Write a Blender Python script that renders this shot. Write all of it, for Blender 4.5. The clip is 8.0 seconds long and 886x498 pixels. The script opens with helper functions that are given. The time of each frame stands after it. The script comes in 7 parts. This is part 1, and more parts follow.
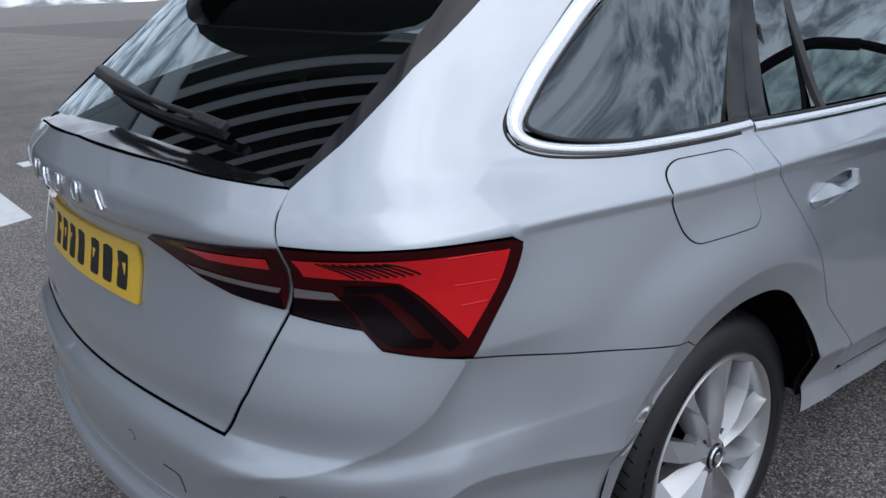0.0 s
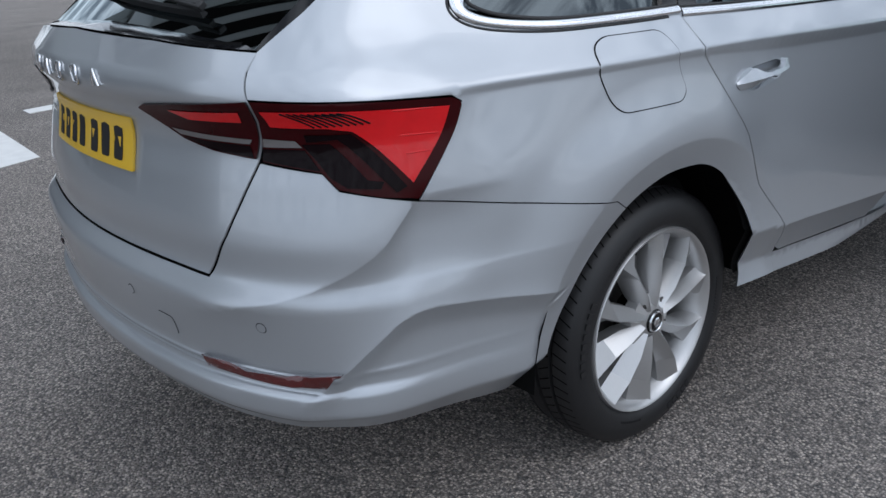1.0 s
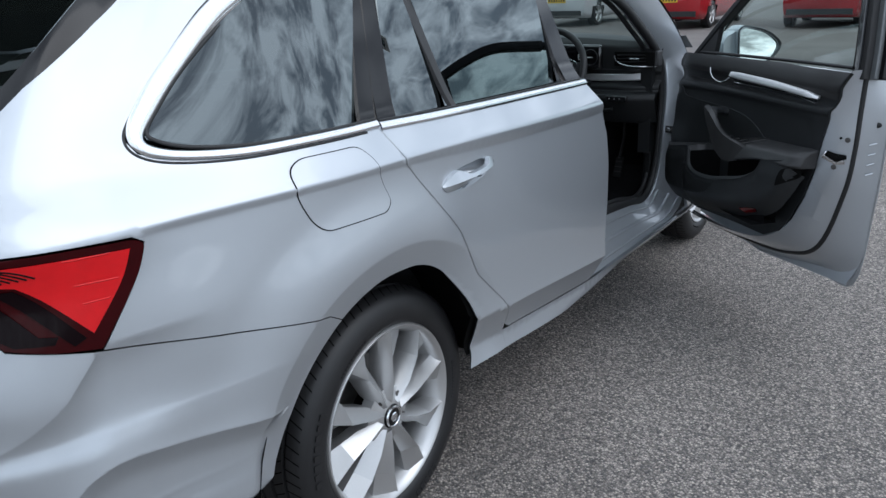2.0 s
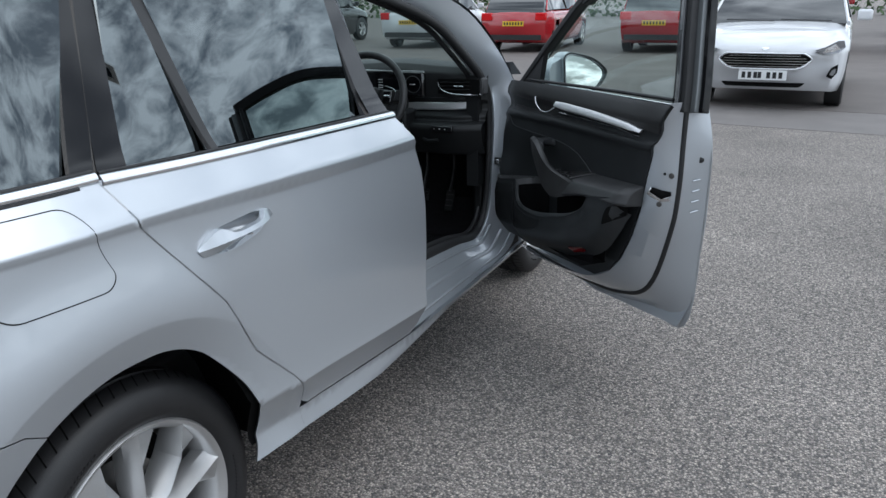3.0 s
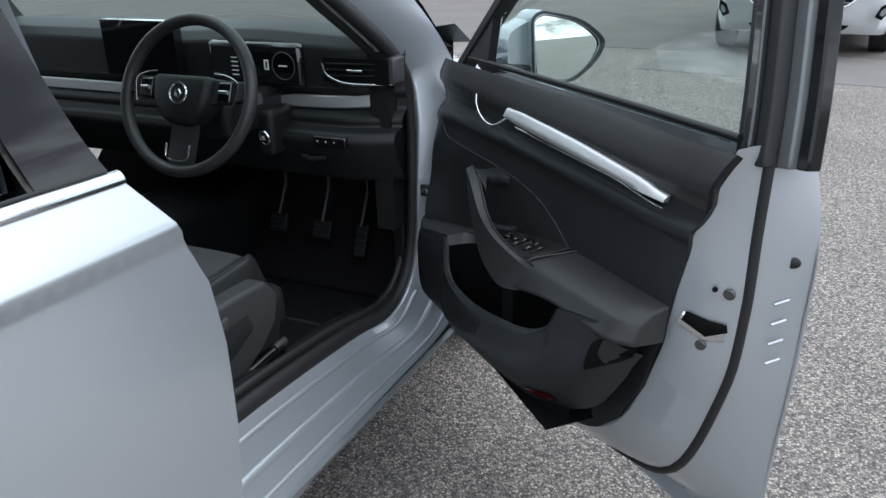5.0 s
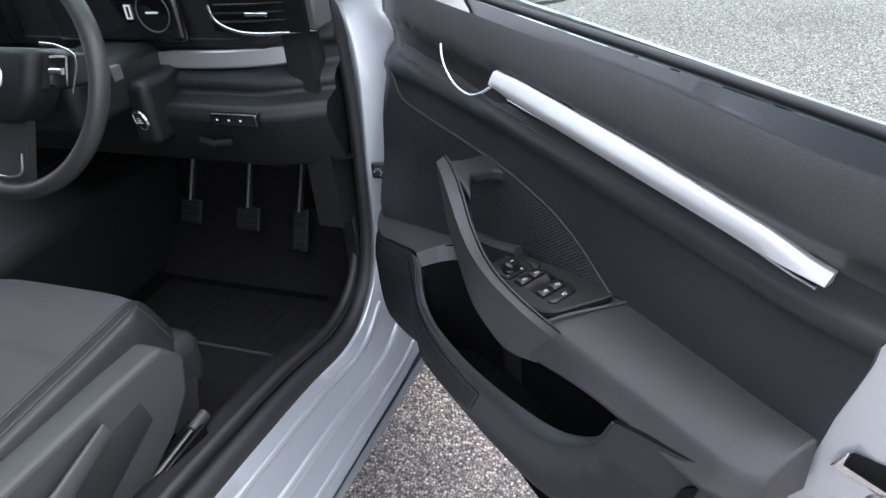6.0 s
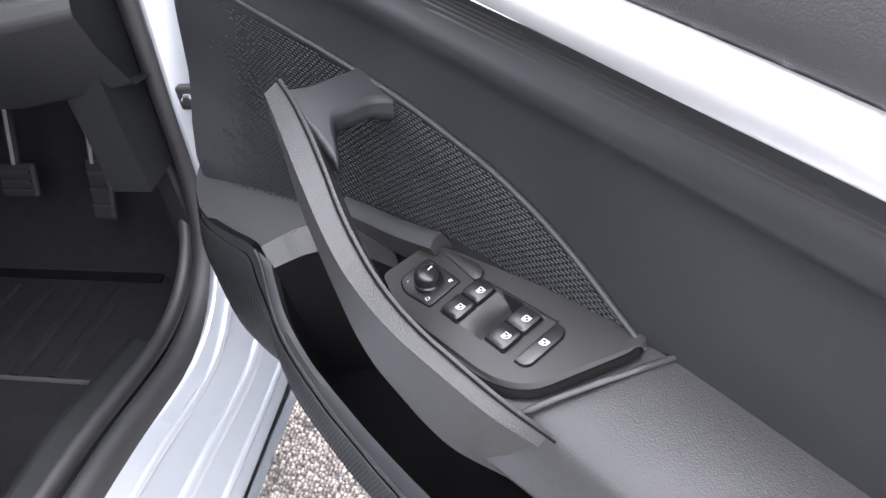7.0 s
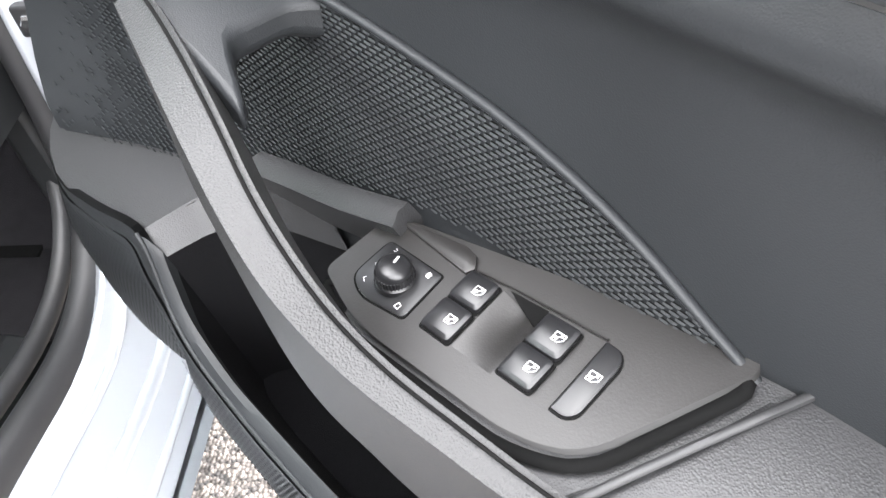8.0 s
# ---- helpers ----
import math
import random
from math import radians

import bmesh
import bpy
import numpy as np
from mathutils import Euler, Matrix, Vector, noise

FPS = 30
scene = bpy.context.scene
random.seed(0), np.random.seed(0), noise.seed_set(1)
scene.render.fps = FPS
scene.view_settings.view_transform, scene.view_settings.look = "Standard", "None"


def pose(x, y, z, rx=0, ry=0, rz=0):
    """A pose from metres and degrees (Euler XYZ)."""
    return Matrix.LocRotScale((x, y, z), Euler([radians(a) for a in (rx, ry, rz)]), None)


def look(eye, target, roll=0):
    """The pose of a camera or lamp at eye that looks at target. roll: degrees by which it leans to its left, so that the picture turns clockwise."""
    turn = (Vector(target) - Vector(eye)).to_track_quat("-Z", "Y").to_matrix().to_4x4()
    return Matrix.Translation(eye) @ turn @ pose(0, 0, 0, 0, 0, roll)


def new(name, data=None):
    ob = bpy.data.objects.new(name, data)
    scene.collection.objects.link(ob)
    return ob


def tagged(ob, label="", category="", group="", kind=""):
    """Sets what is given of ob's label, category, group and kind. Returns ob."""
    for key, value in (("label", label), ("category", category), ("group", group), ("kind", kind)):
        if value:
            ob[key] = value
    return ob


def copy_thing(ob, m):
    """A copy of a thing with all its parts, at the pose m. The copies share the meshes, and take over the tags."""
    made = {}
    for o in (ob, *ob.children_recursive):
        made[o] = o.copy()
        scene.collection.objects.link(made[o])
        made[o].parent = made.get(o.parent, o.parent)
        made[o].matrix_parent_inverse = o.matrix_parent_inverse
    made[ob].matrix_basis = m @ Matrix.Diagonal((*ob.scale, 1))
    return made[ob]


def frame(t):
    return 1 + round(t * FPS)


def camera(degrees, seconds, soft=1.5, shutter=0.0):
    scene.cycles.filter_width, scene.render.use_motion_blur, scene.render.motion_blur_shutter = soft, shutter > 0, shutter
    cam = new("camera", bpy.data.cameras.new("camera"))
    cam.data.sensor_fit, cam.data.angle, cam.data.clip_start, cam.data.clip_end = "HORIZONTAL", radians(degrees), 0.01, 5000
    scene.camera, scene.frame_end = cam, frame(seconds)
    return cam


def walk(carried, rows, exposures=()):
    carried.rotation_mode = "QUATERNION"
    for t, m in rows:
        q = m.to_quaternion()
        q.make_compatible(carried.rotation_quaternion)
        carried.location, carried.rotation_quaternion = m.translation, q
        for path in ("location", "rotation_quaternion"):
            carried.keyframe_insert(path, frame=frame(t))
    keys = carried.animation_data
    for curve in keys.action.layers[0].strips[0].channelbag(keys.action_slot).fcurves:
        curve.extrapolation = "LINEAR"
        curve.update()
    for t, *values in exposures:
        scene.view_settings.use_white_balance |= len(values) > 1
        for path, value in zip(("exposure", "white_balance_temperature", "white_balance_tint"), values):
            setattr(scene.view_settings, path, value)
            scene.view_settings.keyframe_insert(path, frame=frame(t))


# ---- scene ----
cam = camera(60.0, 8.0)
PATH = [
    (0, (1.577, -1.421, 1.357), (0.13, -0.201, 0.713), -2.5),
    (0.5, (1.753, -1.475, 1.274), (0.291, -0.308, 0.564), -2.8),
    (1, (1.823, -1.505, 1.243), (0.386, -0.327, 0.503), -3.3),
    (1.5, (1.87, -1.457, 1.301), (0.552, -0.128, 0.598), -3.3),
    (2, (1.936, -1.331, 1.386), (0.85, 0.21, 0.719), -2.5),
    (2.2, (1.944, -1.261, 1.401), (0.947, 0.342, 0.74), -2.1),
    (3.3, (1.915, -0.751, 1.369), (1.15, 0.986, 0.74), -0.9),
    (3.5, (1.904, -0.591, 1.369), (1.143, 1.146, 0.734), -0.9),
    (4, (1.828, -0.3, 1.352), (1.054, 1.422, 0.691), -0.8),
    (4.5, (1.729, 0.034, 1.355), (0.936, 1.732, 0.656), -0.9),
    (4.7, (1.705, 0.161, 1.341), (0.912, 1.849, 0.619), -0.9),
    (5.8, (1.483, 0.783, 1.346), (0.772, 2.361, 0.345), -5.7),
    (6, (1.426, 0.875, 1.325), (0.763, 2.442, 0.274), -6.1),
    (6.5, (1.335, 1.104, 1.244), (0.817, 2.619, 0.046), -7.4),
    (7, (1.286, 1.319, 1.144), (0.908, 2.753, -0.198), -8.6),
    (7.5, (1.243, 1.433, 1.081), (0.988, 2.78, -0.376), -9.0),
    (8, (1.228, 1.471, 1.043), (1.044, 2.771, -0.466), -7.9),
]
EXPOSURES = [(0.0, -0.24, 5950, 14), (0.5, -0.2, 6000, 14), (1.0, -0.15, 6000, 13), (1.6, 0.15, 5950, 11), (2.2, 0.2, 6000, 11), (3.3, 0.35, 6100, 10), (4.7, 0.6, 6150, 10), (5.8, 1.65, 6300, 16), (6.5, 2.65, 6450, 20), (7.2, 3.42, 6800, 20), (8.0, 3.85, 7000, 16)]
walk(cam, [(t, look(eye, target, roll)) for t, eye, target, roll in PATH], EXPOSURES)

# ---- light ----
world = bpy.data.worlds.new("sky")
scene.world = world
world.use_nodes = True
wt = world.node_tree
wt.nodes.clear()
w_out = wt.nodes.new("ShaderNodeOutputWorld")
w_bg = wt.nodes.new("ShaderNodeBackground")
w_sky = wt.nodes.new("ShaderNodeTexSky")
w_sky.sky_type, w_sky.sun_disc = "NISHITA", False
w_sky.sun_elevation, w_sky.sun_rotation = radians(48), radians(75)
w_co = wt.nodes.new("ShaderNodeTexCoord")
w_map = wt.nodes.new("ShaderNodeMapping")
w_map.inputs["Scale"].default_value = (1.0, 1.0, 0.0)
w_sep = wt.nodes.new("ShaderNodeSeparateXYZ")
w_up = wt.nodes.new("ShaderNodeMath")
w_up.operation = "ADD"
w_up.inputs[1].default_value = 0.32
w_div = wt.nodes.new("ShaderNodeVectorMath")
w_div.operation = "DIVIDE"
w_all = wt.nodes.new("ShaderNodeCombineXYZ")
w_noise = wt.nodes.new("ShaderNodeTexNoise")
w_noise.inputs["Scale"].default_value = 7.0
w_noise.inputs["Detail"].default_value = 9
w_noise.inputs["Roughness"].default_value = 0.6
w_noise.inputs["Distortion"].default_value = 0.5
w_ramp = wt.nodes.new("ShaderNodeValToRGB")
w_ramp.color_ramp.elements[0].position, w_ramp.color_ramp.elements[0].color = 0.40, (2.6, 2.9, 3.2, 1)
w_ramp.color_ramp.elements[1].position, w_ramp.color_ramp.elements[1].color = 0.60, (11.0, 11.7, 12.1, 1)
w_mix = wt.nodes.new("ShaderNodeMixRGB")
w_mix.inputs[0].default_value = 0.88
wt.links.new(w_co.outputs["Generated"], w_sep.inputs[0])
wt.links.new(w_sep.outputs[2], w_up.inputs[0])
for k in range(3):
    wt.links.new(w_up.outputs[0], w_all.inputs[k])
wt.links.new(w_co.outputs["Generated"], w_div.inputs[0])
wt.links.new(w_all.outputs[0], w_div.inputs[1])
wt.links.new(w_div.outputs[0], w_map.inputs[0])
wt.links.new(w_map.outputs[0], w_noise.inputs["Vector"])
wt.links.new(w_noise.outputs["Fac"], w_ramp.inputs[0])
wt.links.new(w_sky.outputs[0], w_mix.inputs[1])
wt.links.new(w_ramp.outputs[0], w_mix.inputs[2])
# an overcast sky: brighter overhead than at the horizon
w_grad = wt.nodes.new("ShaderNodeMapRange")
w_grad.inputs["From Min"].default_value, w_grad.inputs["From Max"].default_value = 0.0, 1.0
w_grad.inputs["To Min"].default_value, w_grad.inputs["To Max"].default_value = 0.85, 1.25
w_mul = wt.nodes.new("ShaderNodeMixRGB")
w_mul.blend_type = "MULTIPLY"
w_mul.inputs[0].default_value = 1.0
wt.links.new(w_sep.outputs[2], w_grad.inputs["Value"])
wt.links.new(w_mix.outputs[0], w_mul.inputs[1])
wt.links.new(w_grad.outputs[0], w_mul.inputs[2])
wt.links.new(w_mul.outputs[0], w_bg.inputs[0])
w_bg.inputs[1].default_value = 0.153
wt.links.new(w_bg.outputs[0], w_out.inputs[0])

sun = new("sun", bpy.data.lights.new("sun", "SUN"))
sun.data.energy, sun.data.angle, sun.data.color = 0.5, radians(36), (1.0, 0.96, 0.9)
sun.matrix_world = look((15.0, 4.0, 17.2), (0.0, 0.0, 0.0))

# ---- materials ----
def mat(name, base, rough=0.5, metal=0.0, coat=0.0, vary=0.0, scale=8.0, bump=0.0, bscale=200.0, spec=0.5, second=None, rvary=0.0, coat_rough=0.03):
    m = bpy.data.materials.new(name)
    m.use_nodes = True
    nt = m.node_tree
    p = nt.nodes["Principled BSDF"]
    p.inputs["Base Color"].default_value = (*base, 1)
    p.inputs["Roughness"].default_value = rough
    p.inputs["Metallic"].default_value = metal
    p.inputs["Specular IOR Level"].default_value = spec
    p.inputs["Coat Weight"].default_value = coat
    p.inputs["Coat Roughness"].default_value = coat_rough
    co = nt.nodes.new("ShaderNodeTexCoord")
    if vary or second:
        n1 = nt.nodes.new("ShaderNodeTexNoise")
        n1.inputs["Scale"].default_value, n1.inputs["Detail"].default_value = scale, 8
        nt.links.new(co.outputs["Object"], n1.inputs["Vector"])
        mx = nt.nodes.new("ShaderNodeMixRGB")
        two = second or tuple(c * (1 - vary) for c in base)
        one = base if second else tuple(min(1, c * (1 + vary)) for c in base)
        mx.inputs[1].default_value, mx.inputs[2].default_value = (*one, 1), (*two, 1)
        nt.links.new(n1.outputs["Fac"], mx.inputs[0])
        nt.links.new(mx.outputs[0], p.inputs["Base Color"])
        if rvary:
            rm = nt.nodes.new("ShaderNodeMapRange")
            rm.inputs["To Min"].default_value, rm.inputs["To Max"].default_value = max(0.02, rough - rvary), min(1, rough + rvary)
            nt.links.new(n1.outputs["Fac"], rm.inputs["Value"])
            nt.links.new(rm.outputs[0], p.inputs["Roughness"])
    if bump:
        n2 = nt.nodes.new("ShaderNodeTexNoise")
        n2.inputs["Scale"].default_value, n2.inputs["Detail"].default_value = bscale, 3
        nt.links.new(co.outputs["Object"], n2.inputs["Vector"])
        b = nt.nodes.new("ShaderNodeBump")
        b.inputs["Strength"].default_value, b.inputs["Distance"].default_value = bump, 0.002
        nt.links.new(n2.outputs["Fac"], b.inputs["Height"])
        nt.links.new(b.outputs[0], p.inputs["Normal"])
    return m


def leather(name, base, rough, cell, depth=0.5, spec=0.38):
    """Pebbled grain: small cells with creases between them."""
    m = mat(name, base, rough, vary=0.18, scale=14, spec=spec)
    nt = m.node_tree
    p = nt.nodes["Principled BSDF"]
    co = nt.nodes.new("ShaderNodeTexCoord")
    v = nt.nodes.new("ShaderNodeTexVoronoi")
    v.feature = "SMOOTH_F1"
    v.inputs["Scale"].default_value = cell
    b = nt.nodes.new("ShaderNodeBump")
    b.inputs["Strength"].default_value, b.inputs["Distance"].default_value = depth, 0.0006
    b.invert = True
    nt.links.new(co.outputs["Object"], v.inputs["Vector"])
    nt.links.new(v.outputs["Distance"], b.inputs["Height"])
    nt.links.new(b.outputs[0], p.inputs["Normal"])
    return m


def glass(name, tint, ior=1.5):
    m = bpy.data.materials.new(name)
    m.use_nodes = True
    nt = m.node_tree
    nt.nodes.clear()
    out = nt.nodes.new("ShaderNodeOutputMaterial")
    tr = nt.nodes.new("ShaderNodeBsdfTransparent")
    tr.inputs[0].default_value = (*tint, 1)
    gl = nt.nodes.new("ShaderNodeBsdfGlossy")
    gl.inputs["Roughness"].default_value = 0.0
    gl.inputs["Color"].default_value = (0.87, 0.97, 1.0, 1)
    fr = nt.nodes.new("ShaderNodeFresnel")
    fr.inputs[0].default_value = ior
    mx = nt.nodes.new("ShaderNodeMixShader")
    nt.links.new(fr.outputs[0], mx.inputs[0])
    nt.links.new(tr.outputs[0], mx.inputs[1])
    nt.links.new(gl.outputs[0], mx.inputs[2])
    nt.links.new(mx.outputs[0], out.inputs[0])
    return m


def asphalt_mat():
    m = mat("asphalt", (0.09, 0.088, 0.086), 0.85)
    nt = m.node_tree
    p = nt.nodes["Principled BSDF"]
    co = nt.nodes.new("ShaderNodeTexCoord")
    vo = nt.nodes.new("ShaderNodeTexVoronoi")
    vo.inputs["Scale"].default_value = 150
    ra = nt.nodes.new("ShaderNodeValToRGB")
    els = ra.color_ramp.elements
    els[0].position, els[0].color = 0.0, (0.085, 0.082, 0.08, 1)
    els[1].position, els[1].color = 1.0, (0.54, 0.475, 0.41, 1)
    mid = els.new(0.55)
    mid.color = (0.238, 0.211, 0.191, 1)
    hi = els.new(0.85)
    hi.color = (0.39, 0.345, 0.312, 1)
    sep = nt.nodes.new("ShaderNodeSeparateColor")
    big = nt.nodes.new("ShaderNodeTexNoise")
    big.inputs["Scale"].default_value, big.inputs["Detail"].default_value = 0.9, 6
    mul = nt.nodes.new("ShaderNodeMixRGB")
    mul.blend_type = "MULTIPLY"
    mul.inputs[0].default_value = 1.0
    br = nt.nodes.new("ShaderNodeMapRange")
    br.inputs["From Min"].default_value, br.inputs["From Max"].default_value = 0.3, 0.7
    br.inputs["To Min"].default_value, br.inputs["To Max"].default_value = 0.8, 1.12
    for n_ in (vo, big):
        nt.links.new(co.outputs["Object"], n_.inputs["Vector"])
    nt.links.new(vo.outputs["Color"], sep.inputs[0])
    nt.links.new(sep.outputs[0], ra.inputs[0])
    nt.links.new(big.outputs["Fac"], br.inputs["Value"])
    nt.links.new(ra.outputs[0], mul.inputs[1])
    pit = nt.nodes.new("ShaderNodeMapRange")
    pit.inputs["From Min"].default_value, pit.inputs["From Max"].default_value = 0.30, 0.70
    pit.inputs["To Min"].default_value, pit.inputs["To Max"].default_value = 1.22, 0.58
    nt.links.new(vo.outputs["Distance"], pit.inputs["Value"])
    both = nt.nodes.new("ShaderNodeMath")
    both.operation = "MULTIPLY"
    nt.links.new(br.outputs[0], both.inputs[0])
    nt.links.new(pit.outputs[0], both.inputs[1])
    nt.links.new(both.outputs[0], mul.inputs[2])
    nt.links.new(mul.outputs[0], p.inputs["Base Color"])
    bu = nt.nodes.new("ShaderNodeBump")
    bu.inputs["Strength"].default_value, bu.inputs["Distance"].default_value = 1.0, 0.006
    bu.invert = True
    nt.links.new(vo.outputs["Distance"], bu.inputs["Height"])
    nt.links.new(bu.outputs[0], p.inputs["Normal"])
    return m


PAINT = mat("silver_paint", (0.45, 0.478, 0.51), 0.36, metal=0.6, coat=1.0, vary=0.02, scale=900)
BLACK = mat("black_plastic", (0.018, 0.018, 0.019), 0.5, vary=0.25, scale=30, bump=0.1, bscale=600)
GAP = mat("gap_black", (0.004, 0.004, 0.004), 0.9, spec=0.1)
GLOSS = mat("gloss_black", (0.006, 0.006, 0.007), 0.08, spec=0.35)
RUBBER = mat("rubber", (0.011, 0.011, 0.012), 0.5, vary=0.35, scale=20, bump=0.15, bscale=300)
SEAL = mat("seal_rubber", (0.012, 0.012, 0.013), 0.55, vary=0.2, scale=40)
CHROME = mat("satin_chrome", (0.82, 0.83, 0.85), 0.16, metal=1.0, vary=0.03, scale=60)
# darkened silver: the door's shade is put into this base colour
ALLOY_SHADED = mat("shaded_metal", (0.16, 0.17, 0.175), 0.4, metal=0.6, vary=0.08, scale=40)
ALLOY = mat("alloy", (0.56, 0.56, 0.56), 0.42, metal=0.85, coat=0.6, vary=0.05, scale=300, bump=0.03, bscale=900)
DARKMETAL = mat("dark_metal", (0.12, 0.115, 0.11), 0.45, metal=0.9, vary=0.3, scale=30)
ASPHALT = asphalt_mat()
SIDE_GLASS = glass("privacy_glass", (0.016, 0.022, 0.021), 2.2)
FRONT_GLASS = glass("clear_glass", (0.66, 0.76, 0.73), 1.5)
WHITE = mat("white_paint", (0.66, 0.67, 0.69), 0.25, coat=1.0, vary=0.02, scale=3)
CARD = leather("door_plastic", (0.0150, 0.0165, 0.018), 0.5, 1500, 0.18, 0.34)
SOFT = leather("soft_trim", (0.026, 0.026, 0.027), 0.42, 1100, 0.4)
GRIP = leather("grip_leather", (0.027, 0.027, 0.0275), 0.42, 1050, 0.6, 0.34)
PIANO = mat("switch_plate", (0.020, 0.019, 0.0185), 0.36, metal=0.15, vary=0.12, scale=60, bump=0.05, bscale=900)
BUTTON = mat("button_black", (0.012, 0.012, 0.013), 0.28, vary=0.2, scale=80)
ICON = mat("icon_white", (0.8, 0.8, 0.8), 0.5)
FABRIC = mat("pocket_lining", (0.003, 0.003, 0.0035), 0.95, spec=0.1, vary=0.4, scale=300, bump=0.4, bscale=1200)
RIB = mat("ribbed_trim", (0.03, 0.029, 0.029), 0.4, vary=0.1, scale=40)
RED_LENS = mat("red_reflector", (0.075, 0.003, 0.004), 0.12, coat=1.0, vary=0.25, scale=400)
MIRROR = mat("mirror_glass", (0.86, 0.9, 0.89), 0.0, metal=1.0)
LAMP_DARK = mat("lamp_dark_red", (0.03, 0.001, 0.002), 0.1, spec=0.15, vary=0.3, scale=30)
LAMP_RED = mat("lamp_bright_red", (0.60, 0.003, 0.006), 0.15, spec=0.3, coat=0.5, vary=0.12, scale=50)
LAMP_CLEAR = mat("lamp_clear", (0.20, 0.19, 0.19), 0.2, metal=0.4)
LAMP_BLACK = mat("lamp_black", (0.004, 0.001, 0.002), 0.1, spec=0.12, vary=0.3, scale=40)
YELLOW = mat("plate_yellow", (0.80, 0.50, 0.03), 0.35, coat=0.4, vary=0.04, scale=20)
PLATE_INK = mat("plate_ink", (0.01, 0.01, 0.012), 0.5)
WHITE_PLATE = mat("plate_white", (0.75, 0.76, 0.76), 0.35, vary=0.03, scale=20)
RED_PAINT = mat("red_paint", (0.36, 0.008, 0.014), 0.25, coat=1.0, vary=0.04, scale=3)
GREY_PAINT = mat("dark_grey_paint", (0.035, 0.037, 0.04), 0.25, metal=0.4, coat=1.0, vary=0.1, scale=3)
BLACK_PAINT = mat("black_paint", (0.008, 0.008, 0.009), 0.15, coat=1.0, vary=0.1, scale=3)
CAR_GLASS = mat("far_car_glass", (0.012, 0.014, 0.015), 0.04, coat=1.0)
LINE_PAINT = mat("road_line_paint", (0.72, 0.72, 0.70), 0.7, vary=0.15, scale=9, bump=0.3, bscale=150)
OLD_TAR = mat("old_tar", (0.135, 0.119, 0.110), 0.85, vary=0.3, scale=1.4, bump=0.6, bscale=120)
PINK_TAR = mat("pink_tar", (0.16, 0.146, 0.139), 0.85, vary=0.28, scale=2.0, bump=0.8, bscale=110)
CLADDING = mat("light_cladding", (0.5, 0.52, 0.53), 0.5, vary=0.06, scale=0.6)
CLADDING_DARK = mat("grey_cladding", (0.24, 0.26, 0.26), 0.5, vary=0.08, scale=0.6)
HEDGE = mat("hedge_leaf", (0.045, 0.085, 0.025), 0.7, vary=0.4, scale=3)

# ---- building helpers ----
def empty(name, m=None):
    ob = new(name)
    ob.empty_display_size = 0.1
    if m is not None:
        ob.matrix_world = m
    return ob


def part(name, bm, material, parent, label="", smooth=False, mats=()):
    me = bpy.data.meshes.new(name)
    if isinstance(bm, tuple):
        me.from_pydata(*bm)
    else:
        bm.to_mesh(me)
        bm.free()
    me.materials.append(material)
    for m_ in mats:
        me.materials.append(m_)
    if smooth:
        me.polygons.foreach_set("use_smooth", [True] * len(me.polygons))
    ob = new(name, me)
    if parent is not None:
        ob.parent = parent
    if label:
        ob["label"] = label
    return ob


def smooth_by_angle(ob, deg=35):
    me = ob.data
    me.polygons.foreach_set("use_smooth", [True] * len(me.polygons))
    me.set_sharp_from_angle(angle=radians(deg))
    return ob


def bevelled(ob, width=0.004, segments=2, deg=35):
    mod = ob.modifiers.new("bevel", "BEVEL")
    mod.width, mod.segments, mod.limit_method, mod.angle_limit = width, segments, "ANGLE", radians(30)
    return smooth_by_angle(ob, deg)


def box_bm(x0, x1, y0, y1, z0, z1, bm=None):
    bm = bm or bmesh.new()
    vs = [bm.verts.new((x, y, z)) for x in (x0, x1) for y in (y0, y1) for z in (z0, z1)]
    for f in ((0, 1, 3, 2), (4, 6, 7, 5), (0, 4, 5, 1), (2, 3, 7, 6), (0, 2, 6, 4), (1, 5, 7, 3)):
        bm.faces.new([vs[i] for i in f])
    return bm


def lathe(profile, steps=48, bm=None, axis="x"):
    """Turns (radius, offset) pairs round an axis."""
    bm = bm or bmesh.new()
    rings = []
    for i in range(steps):
        a = 2 * math.pi * i / steps
        c, s_ = math.cos(a), math.sin(a)
        rings.append([bm.verts.new((o, r * c, r * s_) if axis == "x" else (r * c, r * s_, o)) for r, o in profile])
    for i in range(steps):
        A, B = rings[i], rings[(i + 1) % steps]
        for j in range(len(profile) - 1):
            try:
                bm.faces.new((A[j], A[j + 1], B[j + 1], B[j]))
            except ValueError:
                pass
    bmesh.ops.remove_doubles(bm, verts=bm.verts[:], dist=1e-6)
    return bm


def catmull(pts, n):
    """A smooth curve through the points, n steps a span."""
    P = [Vector(p) for p in pts]
    P = [2 * P[0] - P[1]] + P + [2 * P[-1] - P[-2]]
    out = []
    for i in range(1, len(P) - 2):
        a, b, c, d = P[i - 1:i + 3]
        for k in range(n):
            t = k / n
            out.append(0.5 * ((2 * b) + (c - a) * t + (2 * a - 5 * b + 4 * c - d) * t * t + (3 * b - a - 3 * c + d) * t ** 3))
    out.append(P[-2])
    return out


